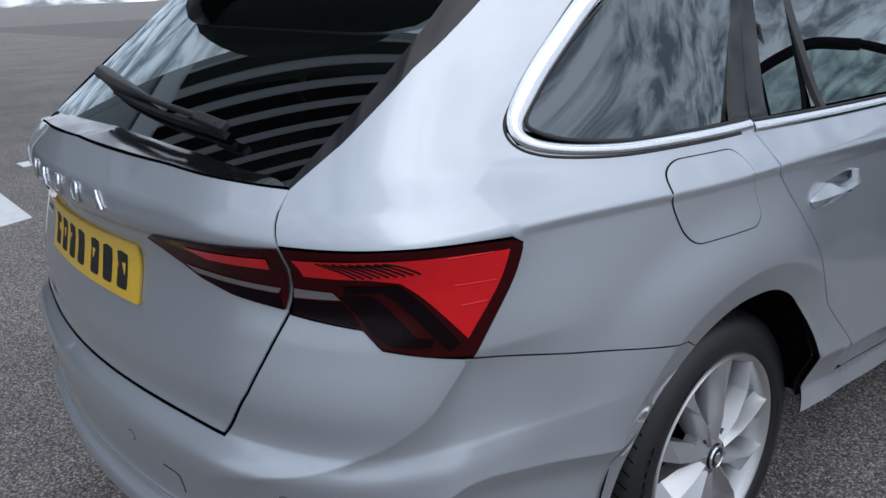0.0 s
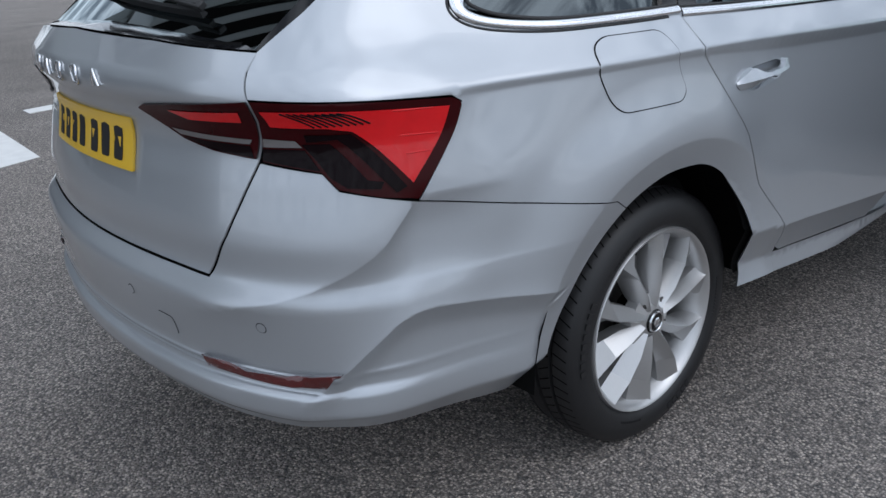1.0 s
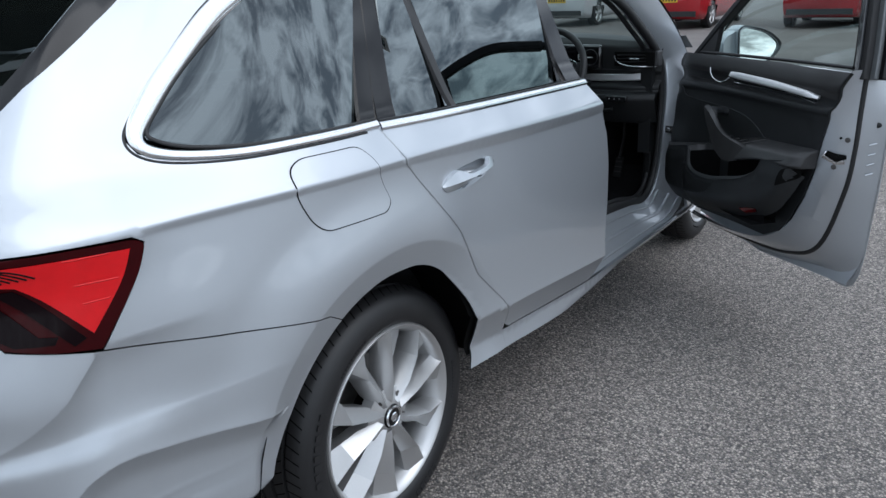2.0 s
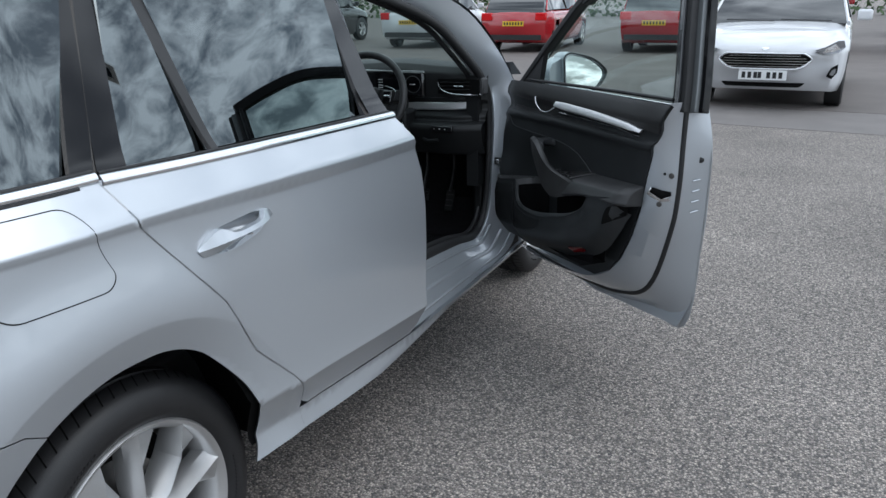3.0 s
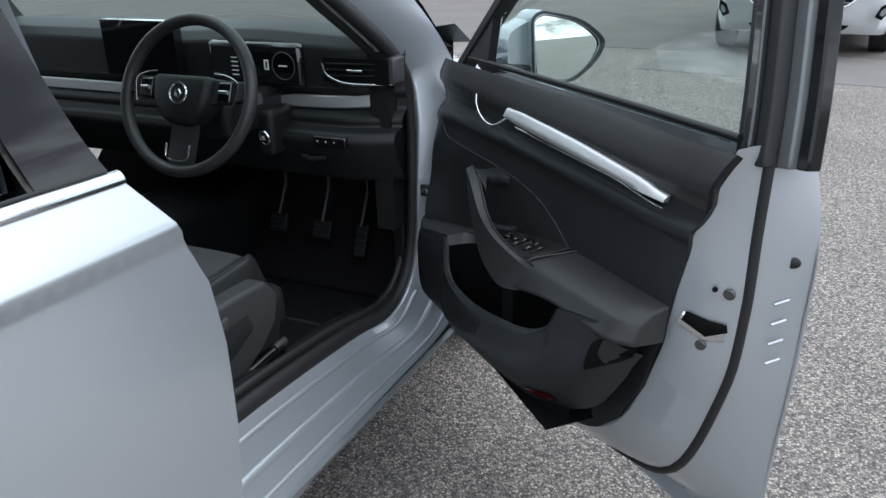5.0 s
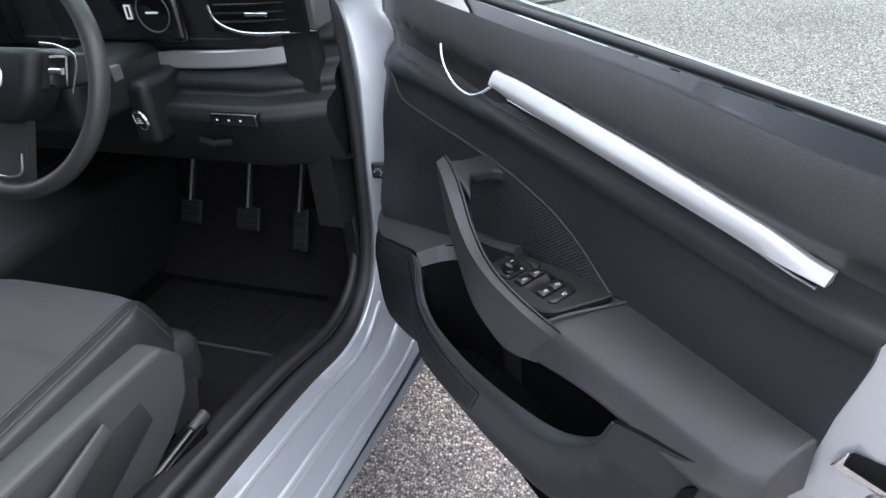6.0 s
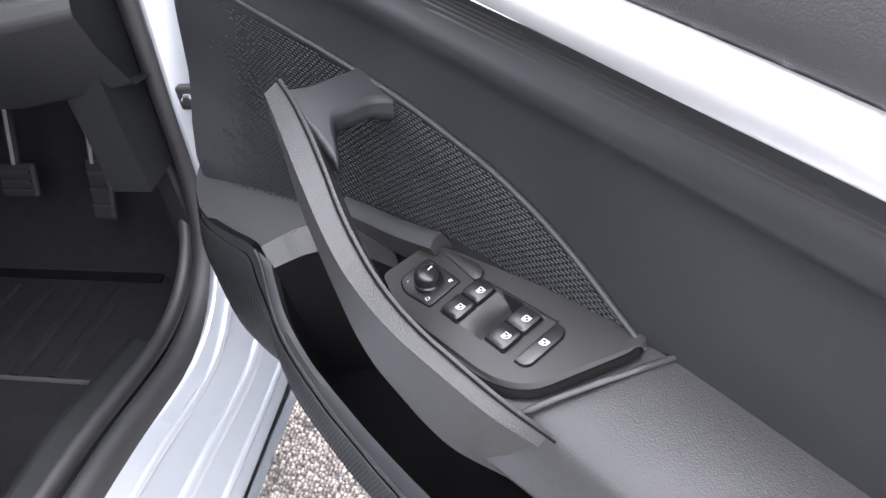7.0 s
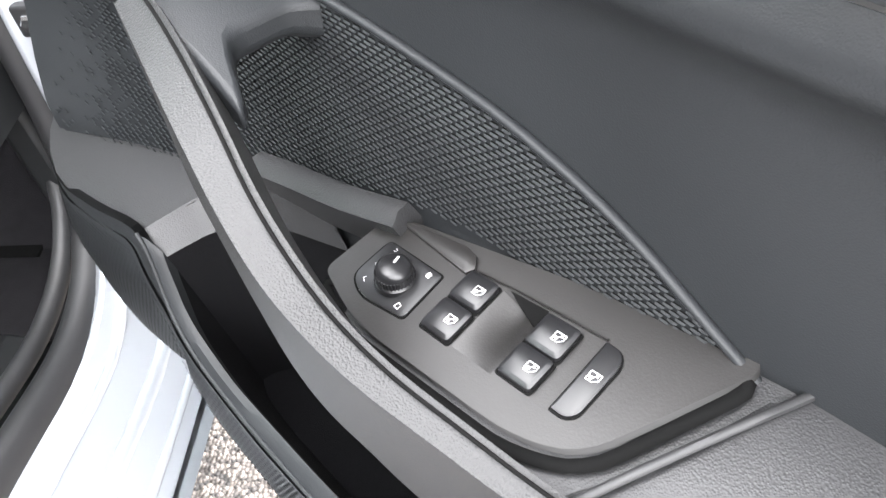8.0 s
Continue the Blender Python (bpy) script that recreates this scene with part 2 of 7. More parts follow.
def sweep(path, ups, section, closed=False, caps=True, bm=None, scales=None):
    """A section of (side, up) pairs drawn along a path; ups gives the up direction at each point."""
    bm = bm or bmesh.new()
    rings = []
    n = len(path)
    for i, p in enumerate(path):
        a = path[(i - 1) % n] if closed or i else path[0]
        b = path[(i + 1) % n] if closed or i < n - 1 else path[-1]
        t = (Vector(b) - Vector(a)).normalized()
        u = Vector(ups[i] if isinstance(ups, list) else ups)
        side = t.cross(u).normalized()
        u = side.cross(t).normalized()
        k = scales[i] if scales else 1.0
        k = k if isinstance(k, tuple) else (k, k)
        rings.append([bm.verts.new(Vector(p) + side * (x * k[0]) + u * (y * k[1])) for x, y in section])
    m = len(section)
    for i in range(n if closed else n - 1):
        A, B = rings[i], rings[(i + 1) % n]
        for j in range(m):
            bm.faces.new((A[j], A[(j + 1) % m], B[(j + 1) % m], B[j]))
    if caps and not closed:
        bm.faces.new(rings[0][::-1])
        bm.faces.new(rings[-1])
    bmesh.ops.recalc_face_normals(bm, faces=bm.faces[:])
    return bm


def oval(a, b, n=12):
    return [(a * math.cos(2 * math.pi * i / n), b * math.sin(2 * math.pi * i / n)) for i in range(n)]


def rounded(poly, r, n=4):
    """A polygon with its corners rounded; r is one radius or one for each corner."""
    out = []
    k = len(poly)
    for i, p in enumerate(poly):
        ri = r[i] if isinstance(r, (list, tuple)) else r
        p, a, b = Vector(p), Vector(poly[i - 1]), Vector(poly[(i + 1) % k])
        da, db = a - p, b - p
        ri = min(ri, da.length * 0.48, db.length * 0.48)
        if ri < 1e-5:
            out.append(tuple(p))
            continue
        s0, s1 = p + da.normalized() * ri, p + db.normalized() * ri
        for j in range(n + 1):
            t = j / n
            out.append(tuple((1 - t) ** 2 * s0 + 2 * t * (1 - t) * p + t * t * s1))
    return out


def inside(poly, x, y):
    hit = False
    j = len(poly) - 1
    for i in range(len(poly)):
        (xi, yi), (xj, yj) = poly[i][:2], poly[j][:2]
        if (yi > y) != (yj > y) and x < (xj - xi) * (y - yi) / (yj - yi) + xi:
            hit = not hit
        j = i
    return hit


def resample(poly, step, closed=True):
    out = []
    n = len(poly)
    for i in range(n if closed else n - 1):
        a, b = Vector(poly[i]), Vector(poly[(i + 1) % n])
        k = max(1, math.ceil((b - a).length / step))
        out += [tuple(a.lerp(b, j / k)) for j in range(k)]
    if not closed:
        out.append(tuple(poly[-1]))
    return out


def seg_dist(p, poly):
    best = 9.0
    px, py = p
    for i in range(len(poly)):
        ax, ay = poly[i - 1]
        bx, by = poly[i]
        dx, dy = bx - ax, by - ay
        l2 = dx * dx + dy * dy
        t = 0 if l2 == 0 else max(0, min(1, ((px - ax) * dx + (py - ay) * dy) / l2))
        best = min(best, (px - ax - t * dx) ** 2 + (py - ay - t * dy) ** 2)
    return math.sqrt(best)


from mathutils.geometry import delaunay_2d_cdt


def patch(name, poly, at, material, parent, label="", step=(0.03, 0.015), edge=0.02, lip=0.012, lift=0.0, holes=(), lines=()):
    """A panel: a polygon in the surface's own two coordinates, filled with a grid, laid on the surface at(a, b) with its true normals,
    and its rim turned inward by lip."""
    poly = resample(poly, edge)
    holes = [resample(h, edge) for h in holes]
    pts, edges = [], []
    for loop in (poly, *holes):
        k0 = len(pts)
        pts += [Vector(q) for q in loop]
        edges += [(k0 + i, k0 + (i + 1) % len(loop)) for i in range(len(loop))]
    rim = list(edges)
    feature = []
    for line in lines:
        prev = None
        for q in resample(line, edge, closed=False):
            ok = inside(poly, *q) and not any(inside(h, *q) for h in holes) and seg_dist(q, poly) > 0.004 and all(seg_dist(q, h) > 0.004 for h in holes)
            if ok:
                pts.append(Vector(q))
                feature.append(q)
                if prev is not None:
                    edges.append((prev, len(pts) - 1))
                prev = len(pts) - 1
            else:
                prev = None
    x0, x1 = min(p[0] for p in poly), max(p[0] for p in poly)
    y0, y1 = min(p[1] for p in poly), max(p[1] for p in poly)
    loops = [np.array(l) for l in (poly, *holes)] + ([np.array(feature)] if feature else [])
    gx = np.arange(x0 + step[0] / 2, x1, step[0])
    gy = np.arange(y0 + step[1] / 2, y1, step[1])
    for a in gx:
        for b in gy:
            if inside(poly, a, b) and not any(inside(h, a, b) for h in holes):
                near = min(float(np.min((l[:, 0] - a) ** 2 + (l[:, 1] - b) ** 2)) for l in loops)
                if near > (0.4 * min(step)) ** 2:
                    pts.append(Vector((a, b)))
    vs, es, fs, ov, oe, of = delaunay_2d_cdt(pts, edges, [], 0, 1e-6)
    tris = []
    for f in fs:
        c = sum((vs[i] for i in f), Vector((0, 0))) / len(f)
        if inside(poly, c.x, c.y) and not any(inside(h, c.x, c.y) for h in holes):
            tris.append(list(f))
    co, no = [], []
    h = 1e-4
    for v in vs:
        p = at(v.x, v.y)
        n = (at(v.x + h, v.y) - at(v.x - h, v.y)).cross(at(v.x, v.y + h) - at(v.x, v.y - h))
        n.normalize()
        co.append(p + n * lift)
        no.append(n)
    faces = tris
    base = len(co)
    back = {}
    newindex = {}
    for i, origs in enumerate(ov):
        for o in origs:
            newindex[o] = i
    normals = list(no)
    if lip:
        ring = {}
        for a, b in rim:
            a, b = newindex.get(a), newindex.get(b)
            if a is None or b is None or a == b:
                continue
            for q in (a, b):
                if q not in ring:
                    ring[q] = (len(co), len(co) + 1)
                    co += [co[q].copy(), co[q] - no[q] * lip]
                    normals += [no[q], no[q]]
            faces.append([ring[a][0], ring[a][1], ring[b][1], ring[b][0]])
    me = bpy.data.meshes.new(name)
    me.from_pydata(co, [], faces)
    me.materials.append(material)
    me.polygons.foreach_set("use_smooth", [i < len(tris) for i in range(len(faces))])
    loopn = []
    for pol in me.polygons:
        flat = pol.normal.copy()
        main = pol.use_smooth
        for vi in pol.vertices:
            loopn.append(normals[vi] if main else flat)
    me.normals_split_custom_set([tuple(n) for n in loopn])
    ob = new(name, me)
    ob.parent = parent
    if label:
        ob["label"] = label
    return ob

# ---- the estate car's outer skin: one surface in s (round the plan from the rear middle) and z ----
PLAN = [(0, -1.088), (0.2, -1.078), (0.4, -1.05), (0.56, -1.015), (0.70, -0.945), (0.785, -0.85), (0.828, -0.7), (0.858, -0.5),
        (0.884, -0.25), (0.898, 0.0), (0.911, 0.35), (0.916, 0.75), (0.915, 1.15), (0.91, 1.6), (0.9, 2.05), (0.88, 2.5), (0.84, 2.95), (0.74, 3.3), (0.5, 3.48)]


def _plan_table(step=0.04):
    pts = []
    P = [(-PLAN[1][0], PLAN[1][1])] + PLAN + [(0.2, 3.55)]
    for i in range(1, len(P) - 2):
        (ax, ay), (bx, by), (cx, cy), (dx, dy) = P[i - 1:i + 3]
        for k in range(40):
            t = k / 40
            f = (-t + 2 * t * t - t ** 3, 2 - 5 * t * t + 3 * t ** 3, t + 4 * t * t - 3 * t ** 3, -t * t + t ** 3)
            pts.append((0.5 * (f[0] * ax + f[1] * bx + f[2] * cx + f[3] * dx), 0.5 * (f[0] * ay + f[1] * by + f[2] * cy + f[3] * dy)))
    run, out, acc, nxt = 0.0, [pts[0]], 0.0, step
    for a, b in zip(pts, pts[1:]):
        l = math.dist(a, b)
        while acc + l >= nxt:
            t = (nxt - acc) / l
            out.append((a[0] + (b[0] - a[0]) * t, a[1] + (b[1] - a[1]) * t))
            nxt += step
        acc += l
    return out


TAB, TAB_STEP = _plan_table(), 0.04


def plan(s):
    """The plan's point at s metres from the rear middle; mirrored for s below nought."""
    if s < 0:
        x, y = plan(-s)
        return -x, y
    f = min(s / TAB_STEP, len(TAB) - 2.001)
    i = int(f)
    t = f - i
    a = TAB[i - 1] if i else (-TAB[1][0], TAB[1][1])
    b, c = TAB[i], TAB[i + 1]
    d = TAB[min(i + 2, len(TAB) - 1)]
    g = (-t + 2 * t * t - t ** 3, 2 - 5 * t * t + 3 * t ** 3, t + 4 * t * t - 3 * t ** 3, -t * t + t ** 3)
    return tuple(0.5 * (g[0] * a[k] + g[1] * b[k] + g[2] * c[k] + g[3] * d[k]) for k in (0, 1))


def soft(x, w):
    return 0.5 * (x + math.sqrt(x * x + w * w))


def ease(a, b, x):
    t = max(0.0, min(1.0, (x - a) / (b - a)))
    return t * t * (3 - 2 * t)


def curve1(keys, x):
    """A smooth curve through (x, value) keys."""
    if x <= keys[0][0]:
        return keys[0][1]
    if x >= keys[-1][0]:
        (a, va), (b, vb) = keys[-2:]
        return vb + (x - b) * (vb - va) / (b - a)
    i = 0
    while keys[i + 1][0] < x:
        i += 1
    (x1, y1), (x2, y2) = keys[i], keys[i + 1]
    x0, y0 = keys[i - 1] if i else (2 * x1 - x2, 2 * y1 - y2)
    x3, y3 = keys[i + 2] if i + 2 < len(keys) else (2 * x2 - x1, 2 * y2 - y1)
    m1, m2 = (y2 - y0) / (x2 - x0), (y3 - y1) / (x3 - x1)
    h = x2 - x1
    t = (x - x1) / h
    return (2 * t ** 3 - 3 * t * t + 1) * y1 + (t ** 3 - 2 * t * t + t) * h * m1 + (3 * t * t - 2 * t ** 3) * y2 + (t ** 3 - t * t) * h * m2


REAR = [(0.22, 0.10), (0.29, 0.06), (0.36, 0.034), (0.405, 0.012), (0.42, 0.0), (0.45, -0.004), (0.464, -0.003), (0.470, 0.004), (0.476, 0.013), (0.496, 0.014), (0.501, 0.009), (0.507, 0.006), (0.512, 0.009),
        (0.53, 0.009), (0.60, 0.001), (0.64, 0.0), (0.655, 0.006), (0.69, 0.034), (0.76, 0.036), (0.85, 0.055), (0.93, 0.072), (0.975, 0.062), (1.015, 0.040), (1.05, 0.042), (1.075, 0.058), (1.12, 0.092),
        (1.2, 0.155), (1.3, 0.238), (1.45, 0.375)]


def crease_z(y):
    return 1.004 - 0.04 * ease(-0.1, 1.3, y)


def band(y):
    return 0.013 + 0.019 * ease(-0.15, 0.45, y)


def low_crease_z(y):
    return 0.492 - (y - 0.45) * 0.105


FLARE_R = 0.452


def side_inset(y, z):
    zc = crease_z(y)
    fade = ease(-0.70, -0.52, y)
    up = 0.78 * soft(z - zc, 0.005) - 0.42 * soft(z - 1.09, 0.03)
    d = zc - z
    dip = (0.42 * soft(d, 0.003) - 0.50 * soft(d - band(y), 0.003) + 0.08 * soft(d - 0.18, 0.04)) * fade * ease(0.45, 0.15, d)
    out = up + dip + 0.02 * ease(0.7, 0.3, z) * 0.6
    if y > 0.0:
        k = ease(0.0, 0.3, y)
        zl = low_crease_z(y)
        out += k * (0.33 * soft(zl - z, 0.002) - 0.70 * soft(zl - 0.104 - z, 0.004) + 1.7 * soft(0.285 - z, 0.012) - 0.020 * math.exp(-abs(z - zl) / 0.09))
    else:
        out += ease(-0.2, -0.4, y) * 0.9 * soft(0.415 - z, 0.004)
    r = math.hypot(y + 0.05, z - 0.362)
    out += (0.36 * min(soft(FLARE_R - r, 0.002), 0.08) - 0.018 * ease(0.62, FLARE_R, r)) * (1 - 0.75 * ease(0.08, 0.32, y))
    out += 0.13 * ease(-0.05, -0.6, y) * max(0.0, z - 0.68)
    return out


CORNER = [(0.43, 0.600), (0.607, 0.645), (0.692, 0.665), (0.737, 0.680), (0.787, 0.700), (0.837, 0.725), (0.882, 0.752), (0.912, 0.785), (0.947, 0.826)]


def corner_cut(a, z):
    """The crease that sweeps from the lamp's lower tip round the bumper: the skin falls away below it."""
    if a < 0.4 or a > 1.2:
        return 0.0
    e = (curve1(CORNER, min(a, 0.947)) - z) * 0.85
    e = soft(e, 0.0015)
    return 0.56 * e * math.exp(-e / 0.07) * ease(0.40, 0.62, a) * ease(1.2, 0.98, a)


FOLD = [(0.66, 0.38), (0.70, 0.42), (0.75, 0.465), (0.81, 0.522), (0.854, 0.559), (0.904, 0.596), (0.94, 0.615), (0.986, 0.622), (1.034, 0.618), (1.159, 0.600), (1.253, 0.583), (1.36, 0.565)]


def fold_cut(a, z):
    """The fold low on the bumper's flank: tucked in below its edge, coming out again further down."""
    if a < 0.66 or a > 1.36:
        return 0.0
    e = curve1(FOLD, a) - z
    c = 0.42 * soft(e, 0.0015) - 0.42 * soft(e - 0.045, 0.015) - 0.13 * soft(e - 0.06, 0.03) + 0.13 * soft(e - 0.17, 0.02) - 0.010 * math.exp(-abs(e) / 0.045)
    return c * ease(0.68, 0.84, a) * ease(1.36, 1.22, a)


def skin(s, z):
    sign = 1 if s >= 0 else -1
    x, y = plan(abs(s))
    g = ease(-0.2, -0.95, y)
    y2 = y + curve1(REAR, z) * g
    front = ease(2.2, 3.4, y)
    ins = side_inset(y2, z) * (1 - front) + front * (0.6 * soft(z - 0.85, 0.05) + 0.5 * soft(0.35 - z, 0.03))
    x2 = x * (1 - ins / 0.9)
    cut = corner_cut(abs(s), z) + fold_cut(abs(s), z)
    if cut:
        (xa, ya), (xb, yb) = plan(abs(s) - 0.01), plan(abs(s) + 0.01)
        l = math.hypot(xb - xa, yb - ya)
        x2 -= cut * (yb - ya) / l
        y2 += cut * (xb - xa) / l
    return sign * x2, y2 - front * 0.9 * soft(z - 0.75, 0.1), z


def s_at_y(y, z):
    """Where the side reaches y at the height z."""
    a, b = 0.5, 5.2
    for _ in range(40):
        m = (a + b) / 2
        a, b = (m, b) if skin(m, z)[1] < y else (a, m)
    return (a + b) / 2


def s_at_x(x, z):
    """Where the rear reaches x at the height z."""
    if x < 0:
        return -s_at_x(-x, z)
    a, b = 0.0, 1.2
    for _ in range(40):
        m = (a + b) / 2
        a, b = (m, b) if skin(m, z)[0] < x else (a, m)
    return (a + b) / 2

# ---- ground ----
bm = bmesh.new()
bmesh.ops.create_grid(bm, x_segments=2, y_segments=2, size=1500)
ground = tagged(part("ground", bm, ASPHALT, None), "worn grey asphalt of a dealer's car park", "ground", kind="structure")


# ---- the silver estate car ----
def at_skin(s, z):
    return Vector(skin(s, z))


def mirror(poly):
    return [(-a, b) for a, b in reversed(poly)]


def along(f, s0, s1, n=60):
    """A feature line on the side: f gives the height at y."""
    out = []
    for i in range(n + 1):
        a = s0 + (s1 - s0) * i / n
        z = f(skin(a, 0.9)[1])
        out.append((a, f(skin(a, z)[1])))
    return out


CREASE = [along(lambda y: crease_z(y) + o, 1.08, 2.84) for o in (0.012, 0.004, -0.003)] + [along(lambda y: crease_z(y) - band(y) + o, 1.08, 2.84) for o in (0.003, -0.004)]
LOWER = [along(lambda y: low_crease_z(y) + o, 1.95, 2.84) for o in (0.006, 0.002, -0.002, -0.006)]


def flare_line(r, a0, a1, n=70):
    """A ring round the rear wheel, laid on the flank."""
    out = []
    for i in range(n + 1):
        a = radians(a0 + (a1 - a0) * i / n)
        y, z = -0.05 + r * math.sin(a), 0.362 + r * math.cos(a)
        out.append((s_at_y(y, z), z))
    return out


FLARE = [flare_line(FLARE_R + o, -100, 88) for o in (0.007, 0.0025, -0.0025, -0.007)]
car = tagged(empty("estate_car"), "silver estate car with its driver's door wide open", "car")
ARCH_KEYS = [(1.255, 0.335), (1.275, 0.42), (1.315, 0.51), (1.39, 0.615), (1.49, 0.70), (1.6, 0.744), (1.70, 0.748), (1.765, 0.737), (1.828, 0.706), (1.878, 0.66), (1.943, 0.58), (1.977, 0.51), (1.998, 0.455), (2.006, 0.41), (2.004, 0.380), (1.985, 0.348)]
ARCH = [(p.x, p.y) for p in catmull([(a, b, 0) for a, b in ARCH_KEYS], 5)]
LAMP_EDGE = [(0.682, 1.017), (0.85, 1.008), (1.052, 0.995), (1.069, 0.982), (1.012, 0.905), (0.952, 0.824)]
BLADE_OUT = [(0.709, 1.088), (0.777, 1.145), (0.867, 1.24), (1.002, 1.335), (1.15, 1.42)]
BELT = [(1.698, 1.076), (1.35, 1.078), (1.22, 1.09), (1.125, 1.113), (1.094, 1.142), (1.117, 1.175), (1.177, 1.232), (1.337, 1.33), (1.45, 1.385), (1.55, 1.42)]
SHUT = [(1.70, 1.078), (1.735, 0.988), (1.84, 0.86), (1.905, 0.785), (1.985, 0.64), (2.095, 0.53), (2.15, 0.46), (2.168, 0.412), (2.185, 0.392)]
G2 = 0.0025

quarter = [(1.442, 0.7285), (0.954, 0.823)] + LAMP_EDGE[::-1][1:] + [(0.698, 1.06)] + BLADE_OUT + BELT[::-1] + [(a - G2, b) for a, b in SHUT[1:-1]] + [(2.1700, 0.392), (2.1700, 0.337)] + ARCH[:19:-1]
patch("quarter_panel", quarter, at_skin, PAINT, car, "silver rear quarter panel", lines=CREASE + FLARE, step=(0.02, 0.012), lip=0.004)
patch("quarter_panel", mirror(quarter), at_skin, PAINT, car, step=(0.05, 0.03))
BUMPER_LINES = [[(a, b + o) for a, b in CORNER[1:]] for o in (0.003, 0.0, -0.003, -0.010)]
BUMPER_LINES += [[(a, b + o) for a, b in FOLD[3:]] for o in (0.004, 0.001, -0.002, -0.006)]
BUMPER_LINES += [[(0.1 * i, z) for i in range(-8, 9)] for z in (0.462, 0.467, 0.473, 0.478, 0.495, 0.500, 0.505, 0.509, 0.513, 0.412, 0.418)]
BUMPER_LINES += FLARE
LIP = [(0.0, 0.683), (0.2, 0.683), (0.4, 0.682), (0.512, 0.681)]
bumper_half = LIP + [(0.576, 0.77), (0.648, 0.902), (0.768, 0.886), (0.80, 0.856), (0.952, 0.8205), (1.442, 0.726), (1.489, 0.698)] + ARCH[19::-1] + [(1.0, 0.355), (0.80, 0.375), (0.53, 0.385), (0.25, 0.385), (0.0, 0.385)]
patch("rear_bumper", mirror(bumper_half)[:-1] + bumper_half[1:], at_skin, PAINT, car, "painted silver rear bumper", step=(0.02, 0.009), lines=BUMPER_LINES, lip=0.004)
gate_r = [(0.30, 0.688), (0.505, 0.686), (0.568, 0.77), (0.643, 0.905), (0.678, 1.016), (0.693, 1.06), (0.708, 1.087), (0.6, 1.094), (0.416, 1.104)]
gate = [(0.0, 0.688)] + gate_r + [(0.0, 1.115)] + mirror(gate_r)
tailgate = patch("tailgate", gate, at_skin, PAINT, car, "silver tailgate", step=(0.03, 0.012), lip=0.004)
glass_r = [(0.702, 1.094), (0.782, 1.19), (0.837, 1.26), (0.882, 1.32), (0.96, 1.42)]


def glass_edge(z):
    """Where the window's edge stands at the height z."""
    k = 0
    while k < len(glass_r) - 2 and glass_r[k + 1][1] < z:
        k += 1
    (sa, za), (sb, zb) = glass_r[k], glass_r[k + 1]
    return skin(sa + (sb - sa) * (z - za) / (zb - za), z)


GLASS_Z = [1.09 + 0.03 * i for i in range(12)]
EDGE_Y = np.polyfit(GLASS_Z, [glass_edge(z)[1] for z in GLASS_Z], 2)
EDGE_X = np.polyfit(GLASS_Z, [glass_edge(z)[0] for z in GLASS_Z], 2)


def at_glass(s_, z):
    """The rear window: gently bowed between its two edges."""
    x = skin(s_, z)[0]
    xe, ye = float(np.polyval(EDGE_X, z)), float(np.polyval(EDGE_Y, z))
    return Vector((x, ye - 0.075 * (1 - (x / xe) ** 2), z))


GLASS_LOW = [(-0.702, 1.094), (-0.6, 1.099), (-0.416, 1.110), (-0.2, 1.117), (0.0, 1.121), (0.2, 1.117), (0.416, 1.110), (0.6, 1.099), (0.702, 1.094)]
bm = bmesh.new()
near = [bm.verts.new(at_glass(a, b + 0.006) + Vector((0, 0, -0.004))) for a, b in resample(GLASS_LOW, 0.04, closed=False)]
edge_ = [bm.verts.new(Vector(skin(a, b - 0.007)) + Vector((0, 0.006, 0.004))) for a, b in resample(GLASS_LOW, 0.04, closed=False)]
for j in range(len(near) - 1):
    bm.faces.new((near[j], near[j + 1], edge_[j + 1], edge_[j]))
bmesh.ops.recalc_face_normals(bm, faces=bm.faces[:])
part("glass_border", bm, GLOSS, tailgate, "gloss black border along the foot of the window", smooth=True)
rear_glass = patch("rear_window", [(0.0, 1.121), (0.416, 1.110), (0.6, 1.099)] + glass_r + mirror(glass_r) + [(-0.6, 1.099), (-0.416, 1.110)], at_glass, SIDE_GLASS, tailgate, "dark tinted rear window", step=(0.05, 0.03), lift=-0.003)
# roof spoiler that overhangs the window, gloss black below
bm = bmesh.new()
rows = []
for i in range(17):
    u = 2 * i / 16 - 1
    x, back = 0.56 * u, -0.675 + 0.05 * u * u + 0.06 * u ** 8
    rows.append([bm.verts.new((x, y, z)) for y, z in ((-0.40, 1.452), (back + 0.06, 1.436), (back, 1.420), (back + 0.004, 1.407), (back + 0.04, 1.404), (-0.45, 1.408))])
for A, B in zip(rows, rows[1:]):
    for j in range(5):
        bm.faces.new((A[j], A[j + 1], B[j + 1], B[j])).material_index = 1 if j > 2 else 0
bmesh.ops.recalc_face_normals(bm, faces=bm.faces[:])
smooth_by_angle(part("roof_spoiler", bm, PAINT, tailgate, "silver roof spoiler with a gloss black underside", mats=(GLOSS,)), 40)
blade = BLADE_OUT + glass_r[::-1]
for b_ in (blade, mirror(blade)):
    patch("spoiler_blade", b_, at_skin, GLOSS, tailgate, "gloss black blade beside the glass", lift=-0.002)
